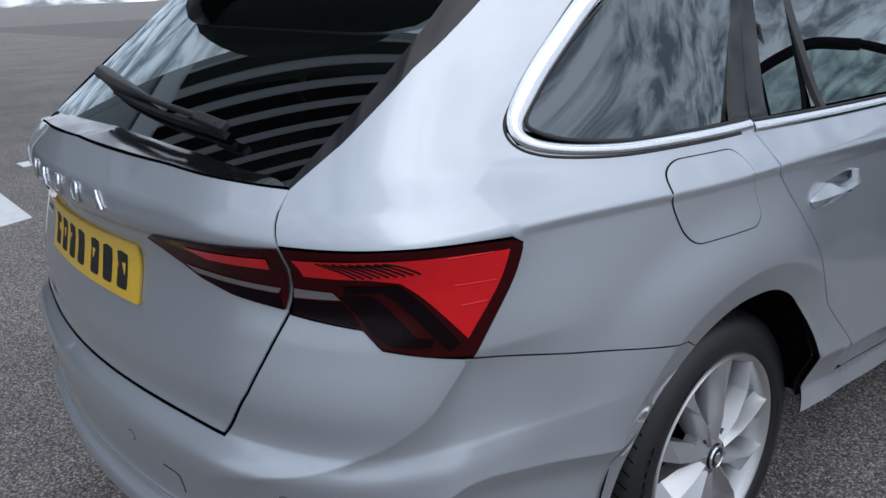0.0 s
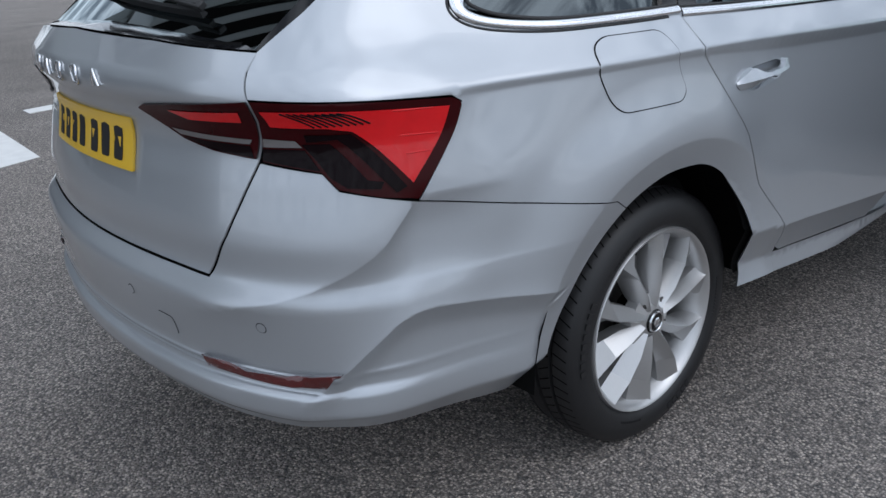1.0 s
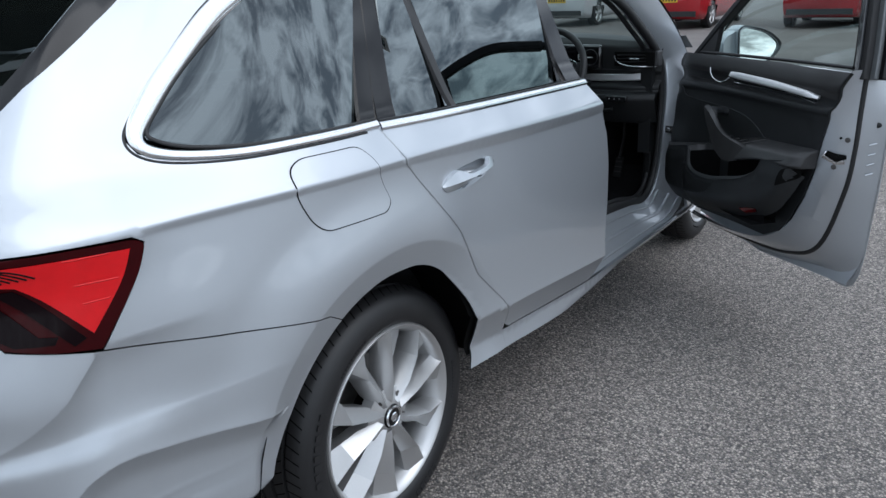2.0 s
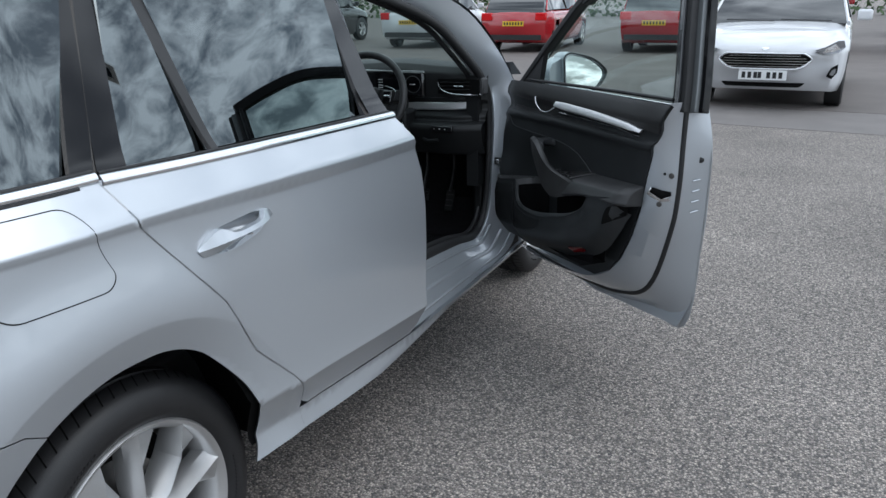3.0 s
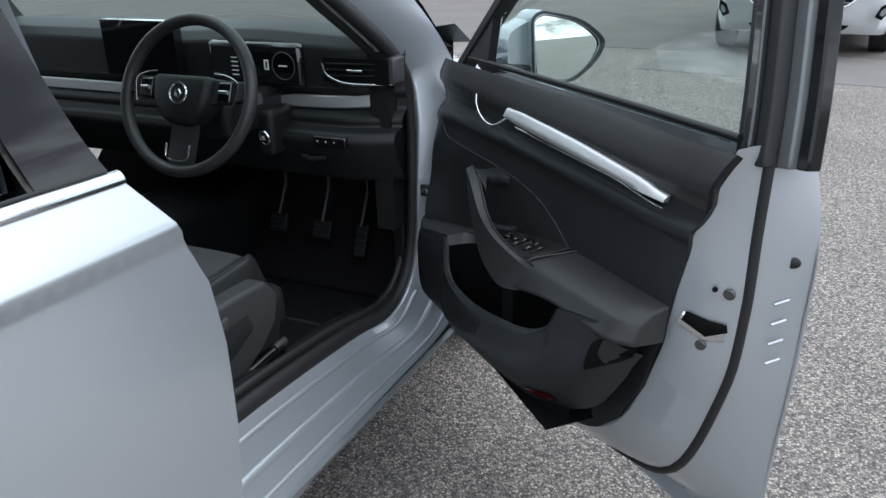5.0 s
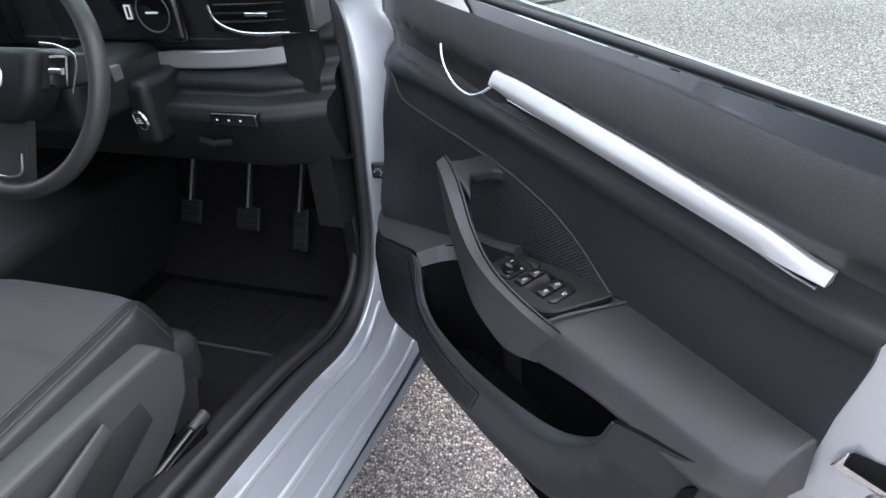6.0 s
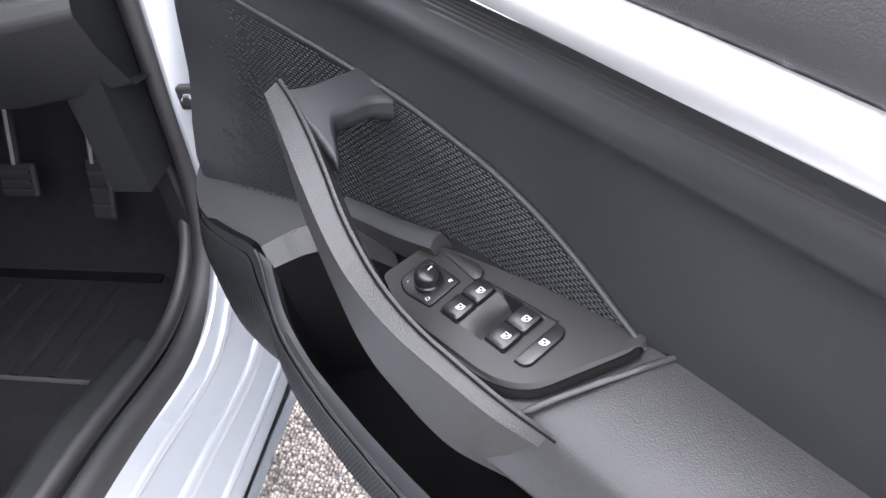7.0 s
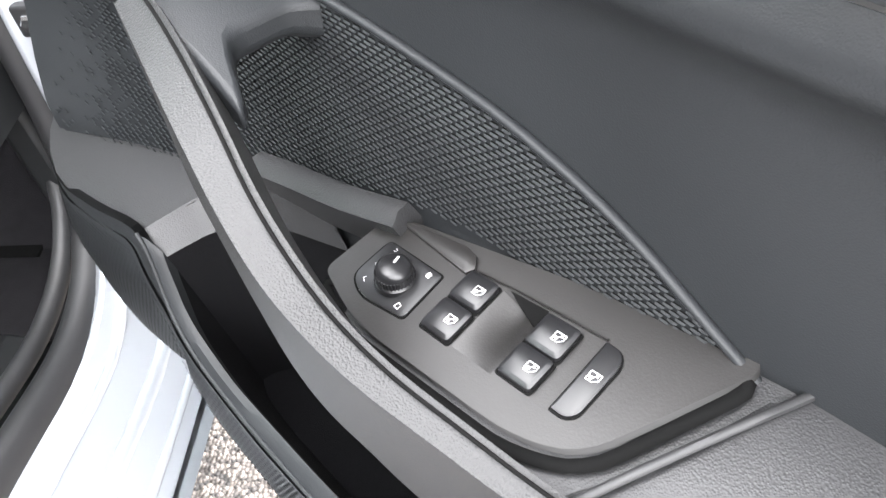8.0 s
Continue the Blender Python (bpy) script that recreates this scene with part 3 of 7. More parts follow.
# dark structure behind the gaps
hole = [(1.11, 1.15), (1.22, 1.1), (1.69, 1.085), (1.75, 1.2), (1.8, 1.42), (1.6, 1.415), (1.37, 1.33)]
shell = [(-1.1, 0.45), (1.1, 0.45), (1.2, 0.60), (1.40, 0.78), (1.72, 0.8), (1.87, 0.72), (1.95, 0.55), (2.0, 0.38), (2.3, 0.40), (2.2, 0.47), (2.05, 0.62), (1.8, 0.97), (1.75, 1.07)]
shell += [(1.69, 1.085), (1.22, 1.1), (1.11, 1.15), (1.33, 1.33), (1.15, 1.40), (0.87, 1.28), (0.71, 1.11), (0.4, 1.115), (0, 1.12)]
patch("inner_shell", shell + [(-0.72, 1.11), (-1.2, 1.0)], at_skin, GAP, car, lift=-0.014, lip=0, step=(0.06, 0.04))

# doors and sills
rear_door_poly = [(a + G2, b) for a, b in SHUT[:-1]] + [(2.205, 0.390), (2.6, 0.352), (2.79, 0.333), (2.818, 0.36), (2.826, 0.43), (2.85, 0.6), (2.855, 0.75), (2.845, 0.86), (2.805, 0.957), (2.765, 1.035), (2.2, 1.057)]
HANDLE_HOLE = rounded([(1.885, 0.912), (1.92, 0.936), (2.05, 0.942), (2.088, 0.925), (2.06, 0.895), (1.97, 0.880), (1.91, 0.882)], 0.02)
rear_door = patch("rear_door", rear_door_poly, at_skin, PAINT, car, "silver rear passenger door", step=(0.03, 0.012), lip=0.02, lines=CREASE + LOWER + FLARE, holes=(HANDLE_HOLE,))
sill = [(2.1702, 0.392), (2.21, 0.386), (2.6, 0.346), (2.81, 0.326), (3.3, 0.318), (3.9, 0.318), (4.3, 0.32), (4.3, 0.25), (3.9, 0.258), (3.2, 0.272), (2.58, 0.292), (2.31, 0.320), (2.1702, 0.337)]
patch("sill", sill, at_skin, PAINT, car, "silver sill below the doors", step=(0.04, 0.008), lines=[[(2.2 + 0.1 * i, z) for i in range(21)] for z in (0.276, 0.285, 0.294)])
wing = [(3.84, 0.33), (4.02, 0.33), (4.03, 0.62), (4.2, 0.73), (4.42, 0.76), (4.64, 0.73), (4.8, 0.62), (4.9, 0.4), (5.2, 0.4), (5.3, 0.75), (4.9, 0.86), (4.3, 0.97), (3.86, 1.02), (3.845, 0.9)]
patch("front_wing", wing, at_skin, PAINT, car, "silver front wing", step=(0.05, 0.03))
left = [(-2.9, 0.3), (-2.1, 0.3), (-2.0, 0.5), (-1.8, 0.9), (-1.7, 1.07), (-2.9, 1.03)]
patch("rear_door", left, at_skin, PAINT, car, step=(0.08, 0.05))
left = [(-3.85, 0.3), (-2.91, 0.3), (-2.91, 1.03), (-3.85, 1.0)]
patch("front_door", left, at_skin, PAINT, car, step=(0.08, 0.05))
patch("front_wing", mirror(wing), at_skin, PAINT, car, step=(0.08, 0.05))

# side windows of the right flank: flat panes, a little more upright than the pillars
def at_side(s_, z):
    x, y, _ = skin(s_, z)
    xm = skin(s_, 1.24)[0]
    return Vector((xm - 0.29 * (z - 1.24) - 0.004, y, z))


qw = rounded([(1.150, 1.135), (1.35, 1.092), (1.655, 1.090), (1.70, 1.20), (1.748, 1.31), (1.785, 1.40), (1.55, 1.40), (1.405, 1.325), (1.25, 1.242)], [0.03, 0.1, 0.004, 0, 0, 0, 0, 0.03, 0.03])
patch("quarter_window", qw, at_side, SIDE_GLASS, car, "dark tinted rear quarter window", step=(0.05, 0.04))
dw = [(1.77, 1.086), (1.993, 1.078), (1.93, 1.40), (1.862, 1.40)]
patch("door_quarter_glass", dw, at_side, SIDE_GLASS, rear_door, "dark tinted fixed door glass", step=(0.05, 0.04))
dw = [(2.012, 1.078), (2.645, 1.056), (2.635, 1.40), (1.97, 1.40)]
patch("door_window", dw, at_side, SIDE_GLASS, rear_door, "dark tinted rear door window", step=(0.05, 0.04))
patch("window_divider", [(1.993, 1.076), (2.012, 1.076), (1.97, 1.40), (1.93, 1.40)], at_skin, BLACK, rear_door, lift=0.0)
patch("pillar_trim", [(1.655, 1.085), (1.699, 1.078), (1.75, 1.2), (1.81, 1.40), (1.785, 1.40), (1.70, 1.20)], at_skin, GLOSS, car, "gloss black pillar trim", lift=-0.002)
patch("pillar_trim", [(1.704, 1.078), (1.77, 1.078), (1.862, 1.40), (1.818, 1.40)], at_skin, GLOSS, rear_door, "gloss black pillar trim", lift=-0.001)
patch("pillar_trim", [(2.645, 1.052), (2.755, 1.048), (2.705, 1.40), (2.635, 1.40)], at_skin, GLOSS, rear_door, "gloss black pillar trim", lift=-0.001)


def strip_on_skin(name, pts, half, high, material, parent, label="", lift=0.0, n=6, wide=None):
    path = [at_skin(p.x, p.y) for p in catmull([(a, b, 0) for a, b in pts], n)]
    ups = []
    for p in catmull([(a, b, 0) for a, b in pts], n):
        h = 2e-3
        nrm = (at_skin(p.x + h, p.y) - at_skin(p.x - h, p.y)).cross(at_skin(p.x, p.y + h) - at_skin(p.x, p.y - h)).normalized()
        ups.append(nrm)
    path = [q + u * lift for q, u in zip(path, ups)]
    return smooth_by_angle(part(name, sweep(path, ups, oval(half, high, 10), scales=[(wide(i / (len(path) - 1)), 1.0) for i in range(len(path))] if wide else None), material, parent, label), 60)


strip_on_skin("window_trim", [(1.70, 1.083), (1.5, 1.083), (1.35, 1.085), (1.22, 1.098), (1.145, 1.117), (1.122, 1.143), (1.145, 1.178), (1.215, 1.237), (1.37, 1.33), (1.5, 1.39)], 0.0115, 0.006, CHROME, car, "bright chrome window surround", lift=0.002, wide=lambda t: 0.85 + 0.75 * ease(0.3, 0.75, t))
strip_on_skin("window_seal", [(1.70, 1.0935), (1.5, 1.0935), (1.36, 1.096), (1.24, 1.11), (1.172, 1.128), (1.15, 1.146), (1.18, 1.18), (1.26, 1.241), (1.412, 1.323), (1.53, 1.375)], 0.004, 0.003, SEAL, car, lift=0.001)
strip_on_skin("outer_seal", [(1.66, 1.0725), (1.5, 1.0725), (1.34, 1.0745), (1.2, 1.0885), (1.125, 1.110), (1.097, 1.141), (1.117, 1.176), (1.18, 1.235), (1.338, 1.335), (1.465, 1.395)], 0.0028, 0.002, SEAL, car, lift=0.0)
strip_on_skin("window_trim", [(1.706, 1.0775), (2.0, 1.066), (2.4, 1.053), (2.765, 1.041)], 0.0105, 0.005, CHROME, rear_door, "bright chrome strip under the windows", lift=0.002)
strip_on_skin("window_seal", [(1.71, 1.089), (2.0, 1.0775), (2.4, 1.0645), (2.75, 1.0525)], 0.003, 0.003, SEAL, rear_door, lift=0.001)

# roof
bm = bmesh.new()
rows = []
for i in range(24):
    s_ = 0.0 + i / 23 * 3.2
    a, b = Vector(skin(s_, 1.42)), Vector(skin(-s_, 1.42))
    rows.append([bm.verts.new(a.lerp(b, j / 8) + Vector((0, 0, 0.06 * (1 - (2 * j / 8 - 1) ** 4) * ease(0, 0.6, s_)))) for j in range(9)])
for A, B in zip(rows, rows[1:]):
    for j in range(8):
        bm.faces.new((A[j], A[j + 1], B[j + 1], B[j]))
bmesh.ops.remove_doubles(bm, verts=bm.verts[:], dist=1e-5)
bmesh.ops.recalc_face_normals(bm, faces=bm.faces[:])
part("roof", bm, PAINT, car, "silver roof", smooth=True)

# fuel flap: a proud rounded panel with a dark joint round it
flap = rounded([(1.418, 1.035), (1.455, 1.053), (1.61, 1.052), (1.635, 1.02), (1.642, 0.97), (1.66, 0.925), (1.64, 0.905), (1.47, 0.905), (1.44, 0.93), (1.415, 0.985)], 0.022)
cx_, cy_ = 1.535, 0.98
patch("flap_joint", [(cx_ + (a - cx_) * 1.022, cy_ + (b - cy_) * 1.03) for a, b in flap], at_skin, GAP, car, lift=0.0006, lip=0, lines=CREASE, step=(0.03, 0.012))
patch("fuel_flap", flap, at_skin, PAINT, car, "rounded fuel filler flap", lift=0.0016, lip=0.001, step=(0.03, 0.012), lines=CREASE)


def wheel(m, parent):
    hub = empty("wheel", m)
    hub.parent = parent
    hub["label"] = "alloy wheel with five split spokes"
    R = 0.325
    prof = [(0.205, -0.17), (0.235, -0.185), (0.285, -0.187), (0.305, -0.175), (R - 0.006, -0.15), (R, -0.135), (R - 0.007, -0.133), (R - 0.007, -0.126), (R, -0.124), (R, -0.092), (R - 0.007, -0.090), (R - 0.007, -0.081), (R, -0.079), (R, -0.047), (R - 0.007, -0.045), (R - 0.007, -0.038), (R - 0.001, -0.036), (R - 0.007, -0.012), (0.302, 0.006), (0.275, 0.013), (0.252, 0.012), (0.238, 0.004), (0.231, -0.008), (0.215, -0.02)]
    bm = lathe(prof, 96)
    tyre = smooth_by_angle(part("tyre", bm, RUBBER, hub, "black road tyre"), 40)
    for r_, a0, a1, n_ in ((0.276, 62, 100, 8), (0.276, 195, 216, 5), (0.258, 20, 44, 12), (0.258, 150, 170, 10), (0.258, 255, 280, 12)):
        for k in range(n_):
            a = radians(a0 + (a1 - a0) * k / n_)
            h_ = 0.02 if r_ > 0.26 else 0.006
            b2 = box_bm(0.0120, 0.0142, -0.4 * h_, 0.3 * h_, r_ - h_ / 2, r_ + h_ / 2)
            bmesh.ops.rotate(b2, verts=b2.verts[:], cent=(0, 0, 0), matrix=Matrix.Rotation(a, 3, "X"))
            part("sidewall_mark", b2, RUBBER, tyre)
    cuts = bmesh.new()
    for k in range(72):
        a = 2 * math.pi * k / 72
        for x0, x1, lean in ((-0.036, -0.004, 0.05), (-0.078, -0.048, -0.05)):
            q = []
            for x, da in ((x0, 0.0), (x1, lean)):
                for t_ in (-0.0016, 0.0016):
                    r_ = R + 0.0006 - 0.010 * ease(-0.03, -0.002, x)
                    q.append(cuts.verts.new((x, r_ * math.cos(a + da + t_ / R), r_ * math.sin(a + da + t_ / R))))
            cuts.faces.new((q[0], q[1], q[3], q[2]))
    part("tread_cut", cuts, GAP, tyre)["kind"] = "stuff"
    bm = lathe([(0.235, -0.02), (0.236, 0.002), (0.232, 0.008), (0.226, 0.006), (0.214, -0.012), (0.204, -0.06), (0.196, -0.15)], 96)
    rim = smooth_by_angle(part("rim", bm, ALLOY, hub, "silver alloy rim"), 40)
    part("brake_disc", lathe([(0.05, -0.085), (0.142, -0.085), (0.142, -0.097), (0.05, -0.097)], 48), DARKMETAL, hub, "worn steel brake disc")
    part("backing", lathe([(0.0, -0.115), (0.2, -0.115)], 32), GAP, hub)
    bm = box_bm(-0.12, -0.055, 0.09, 0.15, -0.06, 0.06)
    bevelled(part("brake_caliper", bm, DARKMETAL, hub, "dark brake caliper"), 0.01)
    # one facetted split spoke, five times round
    def spoke_bm():
        bm = bmesh.new()
        for sgn in (1, -1):
            o = lambda r, a, x: (x, 1.065 * r * math.sin(a), 1.065 * r * math.cos(a))
            crest = [(0.034, sgn * 0.30, 0.004), (0.09, sgn * 0.27 - 0.05, 0.012), (0.15, sgn * 0.29 - 0.08, 0.011), (0.216, sgn * 0.36 - 0.12, 0.002)]
            inner = [(0.045, sgn * 0.01, -0.006), (0.1, sgn * 0.09, -0.020), (0.15, sgn * 0.155, -0.026), (0.214, sgn * 0.12, -0.018)]
            outer = [(0.040, sgn * 0.628, -0.006), (0.085, sgn * 0.50, -0.020), (0.15, sgn * 0.41, -0.028), (0.214, sgn * 0.52, -0.016)]
            prev = None
            for c, i_, u in zip(crest, inner, outer):
                ring = [bm.verts.new(o(*i_)), bm.verts.new(o(*c)), bm.verts.new(o(*u)), bm.verts.new(o(u[0], u[1], u[2] - 0.03)), bm.verts.new(o(i_[0], i_[1], i_[2] - 0.03))]
                if prev:
                    for k in range(5):
                        bm.faces.new((prev[k], prev[(k + 1) % 5], ring[(k + 1) % 5], ring[k]))
                prev = ring
            bm.faces.new(prev)
        bmesh.ops.recalc_face_normals(bm, faces=bm.faces[:])
        return bm
    base = spoke_bm()
    me0 = bpy.data.meshes.new("spoke")
    base.to_mesh(me0)
    base.free()
    me0.materials.append(ALLOY)
    me0.set_sharp_from_angle(angle=radians(20))
    for i in range(5):
        sp = new("spoke", me0)
        sp.parent = hub
        sp.matrix_basis = Matrix.Rotation(2 * math.pi * i / 5 + 0.16, 4, "X")
        bolt = part("wheel_bolt", lathe([(0.0, -0.010), (0.010, -0.010), (0.0105, -0.002), (0.007, 0.0), (0.0, -0.003)], 12), DARKMETAL, hub)
        a = 2 * math.pi * (i + 0.5) / 5 + 0.16
        bolt.location = (-0.002, 0.056 * math.sin(a), 0.056 * math.cos(a))
    smooth_by_angle(part("hub_face", lathe([(0.0, 0.002), (0.03, 0.002), (0.045, -0.004), (0.074, -0.012), (0.078, -0.04)], 40), ALLOY, hub), 25)
    smooth_by_angle(part("hub_cap", lathe([(0.0, 0.010), (0.024, 0.009), (0.028, 0.006), (0.031, 0.002)], 40), GLOSS, hub, "round black and chrome hub cap"), 40)
    part("hub_ring", lathe([(0.022, 0.0085), (0.0235, 0.0105), (0.026, 0.0105), (0.0275, 0.007)], 40), CHROME, hub)
    part("hub_badge", lathe([(0.0, 0.0118), (0.010, 0.0112), (0.013, 0.0098)], 6), CHROME, hub, "plain chrome badge shape")
    return hub


rear_wheel = wheel(pose(0.826, -0.018, 0.334, 0, 0, 0) @ Matrix.Scale(1.035, 4), car)
front_wheel = copy_thing(rear_wheel, pose(0.80, 2.69, 0.334))
front_wheel.parent = car
left_wheel = copy_thing(rear_wheel, pose(-0.80, -0.018, 0.334, 0, 0, 180))
left_wheel.parent = car
# dark wheel housings
for y_ in (-0.06, 2.69):
    bm = lathe([(0.43, 0.06), (0.44, -0.3), (0.0, -0.32)], 40)
    bmesh.ops.delete(bm, geom=[v for v in bm.verts if v.co.z < -0.02], context="VERTS")
    bmesh.ops.translate(bm, verts=bm.verts[:], vec=(0.80, y_, 0.345))
    part("wheel_housing", bm, GAP, car)
part("underbody", box_bm(-0.60, 0.60, -0.45, 3.0, 0.24, 0.32), GAP, car, "dark underbody")

# ---- the open driver's door, in its own frame: d from the hinge to the lock, w from the card into the car, z up ----
def V(d, w, z):
    return Vector((d, -w, z))


DOOR_POSE = pose(0.8538, 2.0967, 0, 0, 0, -44.76)


def door_out(d, z):
    return V(d, -0.165 - 0.55 * soft(z - 0.95, 0.012) * -1 - 0.25 * soft(0.42 - z, 0.01) * -1 - 0.006 * math.sin(3 * d), z)


outer = [(1.0, 0.315), (1.03, 0.40), (1.05, 0.62), (1.062, 0.88), (1.055, 0.95), (1.03, 1.04), (0.0, 1.02), (0.0, 0.3), (0.5, 0.27)]
door = patch("front_door", outer, door_out, PAINT, car, "silver driver's door standing open", step=(0.05, 0.03), lip=-0.004)
door.matrix_basis = DOOR_POSE


def roll_z(d):
    return curve1([(-0.05, 0.907), (0.0, 0.909), (0.26, 0.917), (0.43, 0.921), (0.85, 0.925), (1.1, 0.927)], d)


# the card comes out towards the cabin at its lower front
CARD_LEAN = [(-0.02, 0.15), (0.06, 0.128), (0.13, 0.106), (0.20, 0.082), (0.26, 0.064), (0.33, 0.046), (0.40, 0.034), (0.46, 0.026), (0.56, 0.013), (0.66, 0.002), (0.72, 0.0)]


LEAN_UP = [(0.62, 1.02), (0.68, 1.0), (0.717, 0.82), (0.764, 0.58), (0.84, 0.36), (0.90, 0.14), (0.94, 0.0), (0.96, 0.0)]


def card(d, z):
    zr = roll_z(d)
    if z > zr:
        w = curve1([(0.0, 0.014), (0.006, 0.012), (0.014, 0.003), (0.045, 0.003), (0.06, 0.008), (0.075, 0.016), (0.10, 0.012), (0.13, -0.002), (0.155, -0.024), (0.17, -0.042)], z - zr)
    else:
        w = curve1([(0.0, 0.014), (0.008, 0.013), (0.02, 0.005), (0.05, 0.001), (0.12, 0.0), (0.3, 0.0), (0.6, 0.0)], zr - z)
    w += curve1(CARD_LEAN, max(-0.02, min(0.72, d))) * max(0.0, curve1(LEAN_UP, max(0.62, min(0.96, z))))
    w -= 0.012 * ease(0.06, -0.02, d)
    w -= 0.015 * ease(0.9, 1.03, d)
    return w


def at_card(d, z):
    return V(d, card(d, z), z)


card_edge = [(1.042, 1.055), (1.018, 0.99), (0.985, 0.93), (0.955, 0.82), (0.935, 0.72), (0.90, 0.62), (0.84, 0.52), (0.78, 0.46), (0.70, 0.42)]
patch("door_card", card_edge + [(0.3, 0.42), (0.16, 0.46), (0.15, 0.60), (0.13, 0.68), (0.105, 0.72), (0.072, 0.78), (0.045, 0.84), (0.010, 0.90), (-0.012, 0.95), (-0.018, 1.0), (-0.008, 1.033), (0.35, 1.045), (0.7, 1.055)], at_card, CARD, door, "black soft-touch door card", step=(0.03, 0.008), lip=0.01)
top_pad = [(0.032, 1.036), (0.02, 0.985), (0.2, 0.978), (0.37, 0.992), (0.6, 0.984), (0.93, 0.972), (1.0, 0.965), (1.04, 1.053), (0.7, 1.055), (0.35, 1.046)]
patch("upper_pad", top_pad, at_card, SOFT, door, "padded upper door trim", step=(0.04, 0.008), lift=0.003, lip=0.004)

# fine ribs between the padded roll and the bright strip
for i in range(13):
    pts = []
    for k in range(25):
        d = 0.03 + 0.90 * k / 24
        z = roll_z(d) + 0.012 + 0.0028 * i
        if z < 0.946 - 0.03 * max(0.0, d - 0.62):
            pts.append(V(d, card(d, z) + 0.0002, z))
    if len(pts) > 2:
        part("rib", sweep(pts, V(0, 1, 0), [(-0.0008, 0), (0, 0.0011), (0.0008, 0)], caps=False), RIB, door)

# bright strip with a dark step under it
def strip_z(d):
    return curve1([(0.42, 0.989), (0.5, 0.9875), (0.65, 0.985), (0.76, 0.981), (0.88, 0.973), (0.94, 0.967)], d)


pts = [V(d, max(card(d, strip_z(d)), card(d, strip_z(d) + 0.012)) + 0.0105, strip_z(d)) for d in [0.425 + 0.515 * k / 24 for k in range(25)]]
prof = [(-0.0125, -0.008), (-0.0125, -0.004), (-0.010, -0.001), (0.0, 0.0035), (0.010, 0.0065), (0.0125, 0.0055), (0.0125, -0.004)]
scl = [((0.68 + 0.26 * ease(0, 3, k)) * (1.0 - 0.15 * ease(11, 20, k)) * (1.0 - 0.5 * ease(21, 24, k)), 1.0) for k in range(25)]
STRIP = mat("brushed_strip", (0.66, 0.66, 0.67), 0.42, metal=0.9, vary=0.03, scale=200)
smooth_by_angle(part("trim_strip", sweep(pts, V(0, 1, 0), prof, scales=scl), STRIP, door, "brushed silver trim strip"), 50)
pts2 = [V(d, card(d, 0.957) + 0.004, 0.957 - 0.010 * ease(0.78, 0.93, d)) for d in [0.43 + 0.495 * k / 24 for k in range(25)]]
smooth_by_angle(part("strip_edge", sweep(pts2, V(0, 1, 0), oval(0.0028, 0.004, 8)), CHROME, door, "chrome lower edge"), 60)

# door pull lever
pts = catmull([V(0.276, 0.028, 0.998), V(0.290, 0.034, 0.984), V(0.312, 0.038, 0.969), V(0.342, 0.039, 0.957), V(0.372, 0.036, 0.953), V(0.394, 0.030, 0.960), V(0.412, 0.020, 0.973)], 6)
scl = [(1.0 - 0.25 * math.sin(math.pi * i / (len(pts) - 1)), 1.0) for i in range(len(pts))]
smooth_by_angle(part("door_lever", sweep(pts, V(0, 1, 0.3), oval(0.0024, 0.0020, 12), scales=scl), CHROME, door, "chrome interior release lever"), 60)
patch("lever_recess", rounded([(0.25, 1.0), (0.275, 0.945), (0.40, 0.938), (0.425, 0.96), (0.42, 0.995)], 0.02), at_card, BLACK, door, lift=0.0015, lip=0.002, step=(0.03, 0.01))

# patterned inlay with rows of slots
inlay = [(0.676, 0.764), (0.638, 0.788), (0.602, 0.811), (0.568, 0.827), (0.525, 0.840), (0.473, 0.848), (0.42, 0.853), (0.343, 0.855), (0.27, 0.857), (0.18, 0.860), (0.10, 0.868), (0.055, 0.900), (0.075, 0.80), (0.115, 0.72), (0.14, 0.675), (0.2, 0.675), (0.32, 0.69), (0.42, 0.735), (0.464, 0.749), (0.52, 0.755), (0.6, 0.757)]
patch("inlay", inlay, at_card, CARD, door, "black inlay patterned with fine slots", step=(0.03, 0.01), lift=0.0012, lip=0.002)
seam = [V(d, card(d, z) + 0.002, z) for d, z, _ in catmull([(a, b, 0) for a, b in inlay[:12]], 5)]
smooth_by_angle(part("inlay_seam", sweep(seam, V(0, 1, 0), oval(0.0022, 0.0028, 8)), CARD, door), 60)
rng = random.Random(5)
vs_, fs_, lv, lf = [], [], [], []
row = 0
z = 0.66
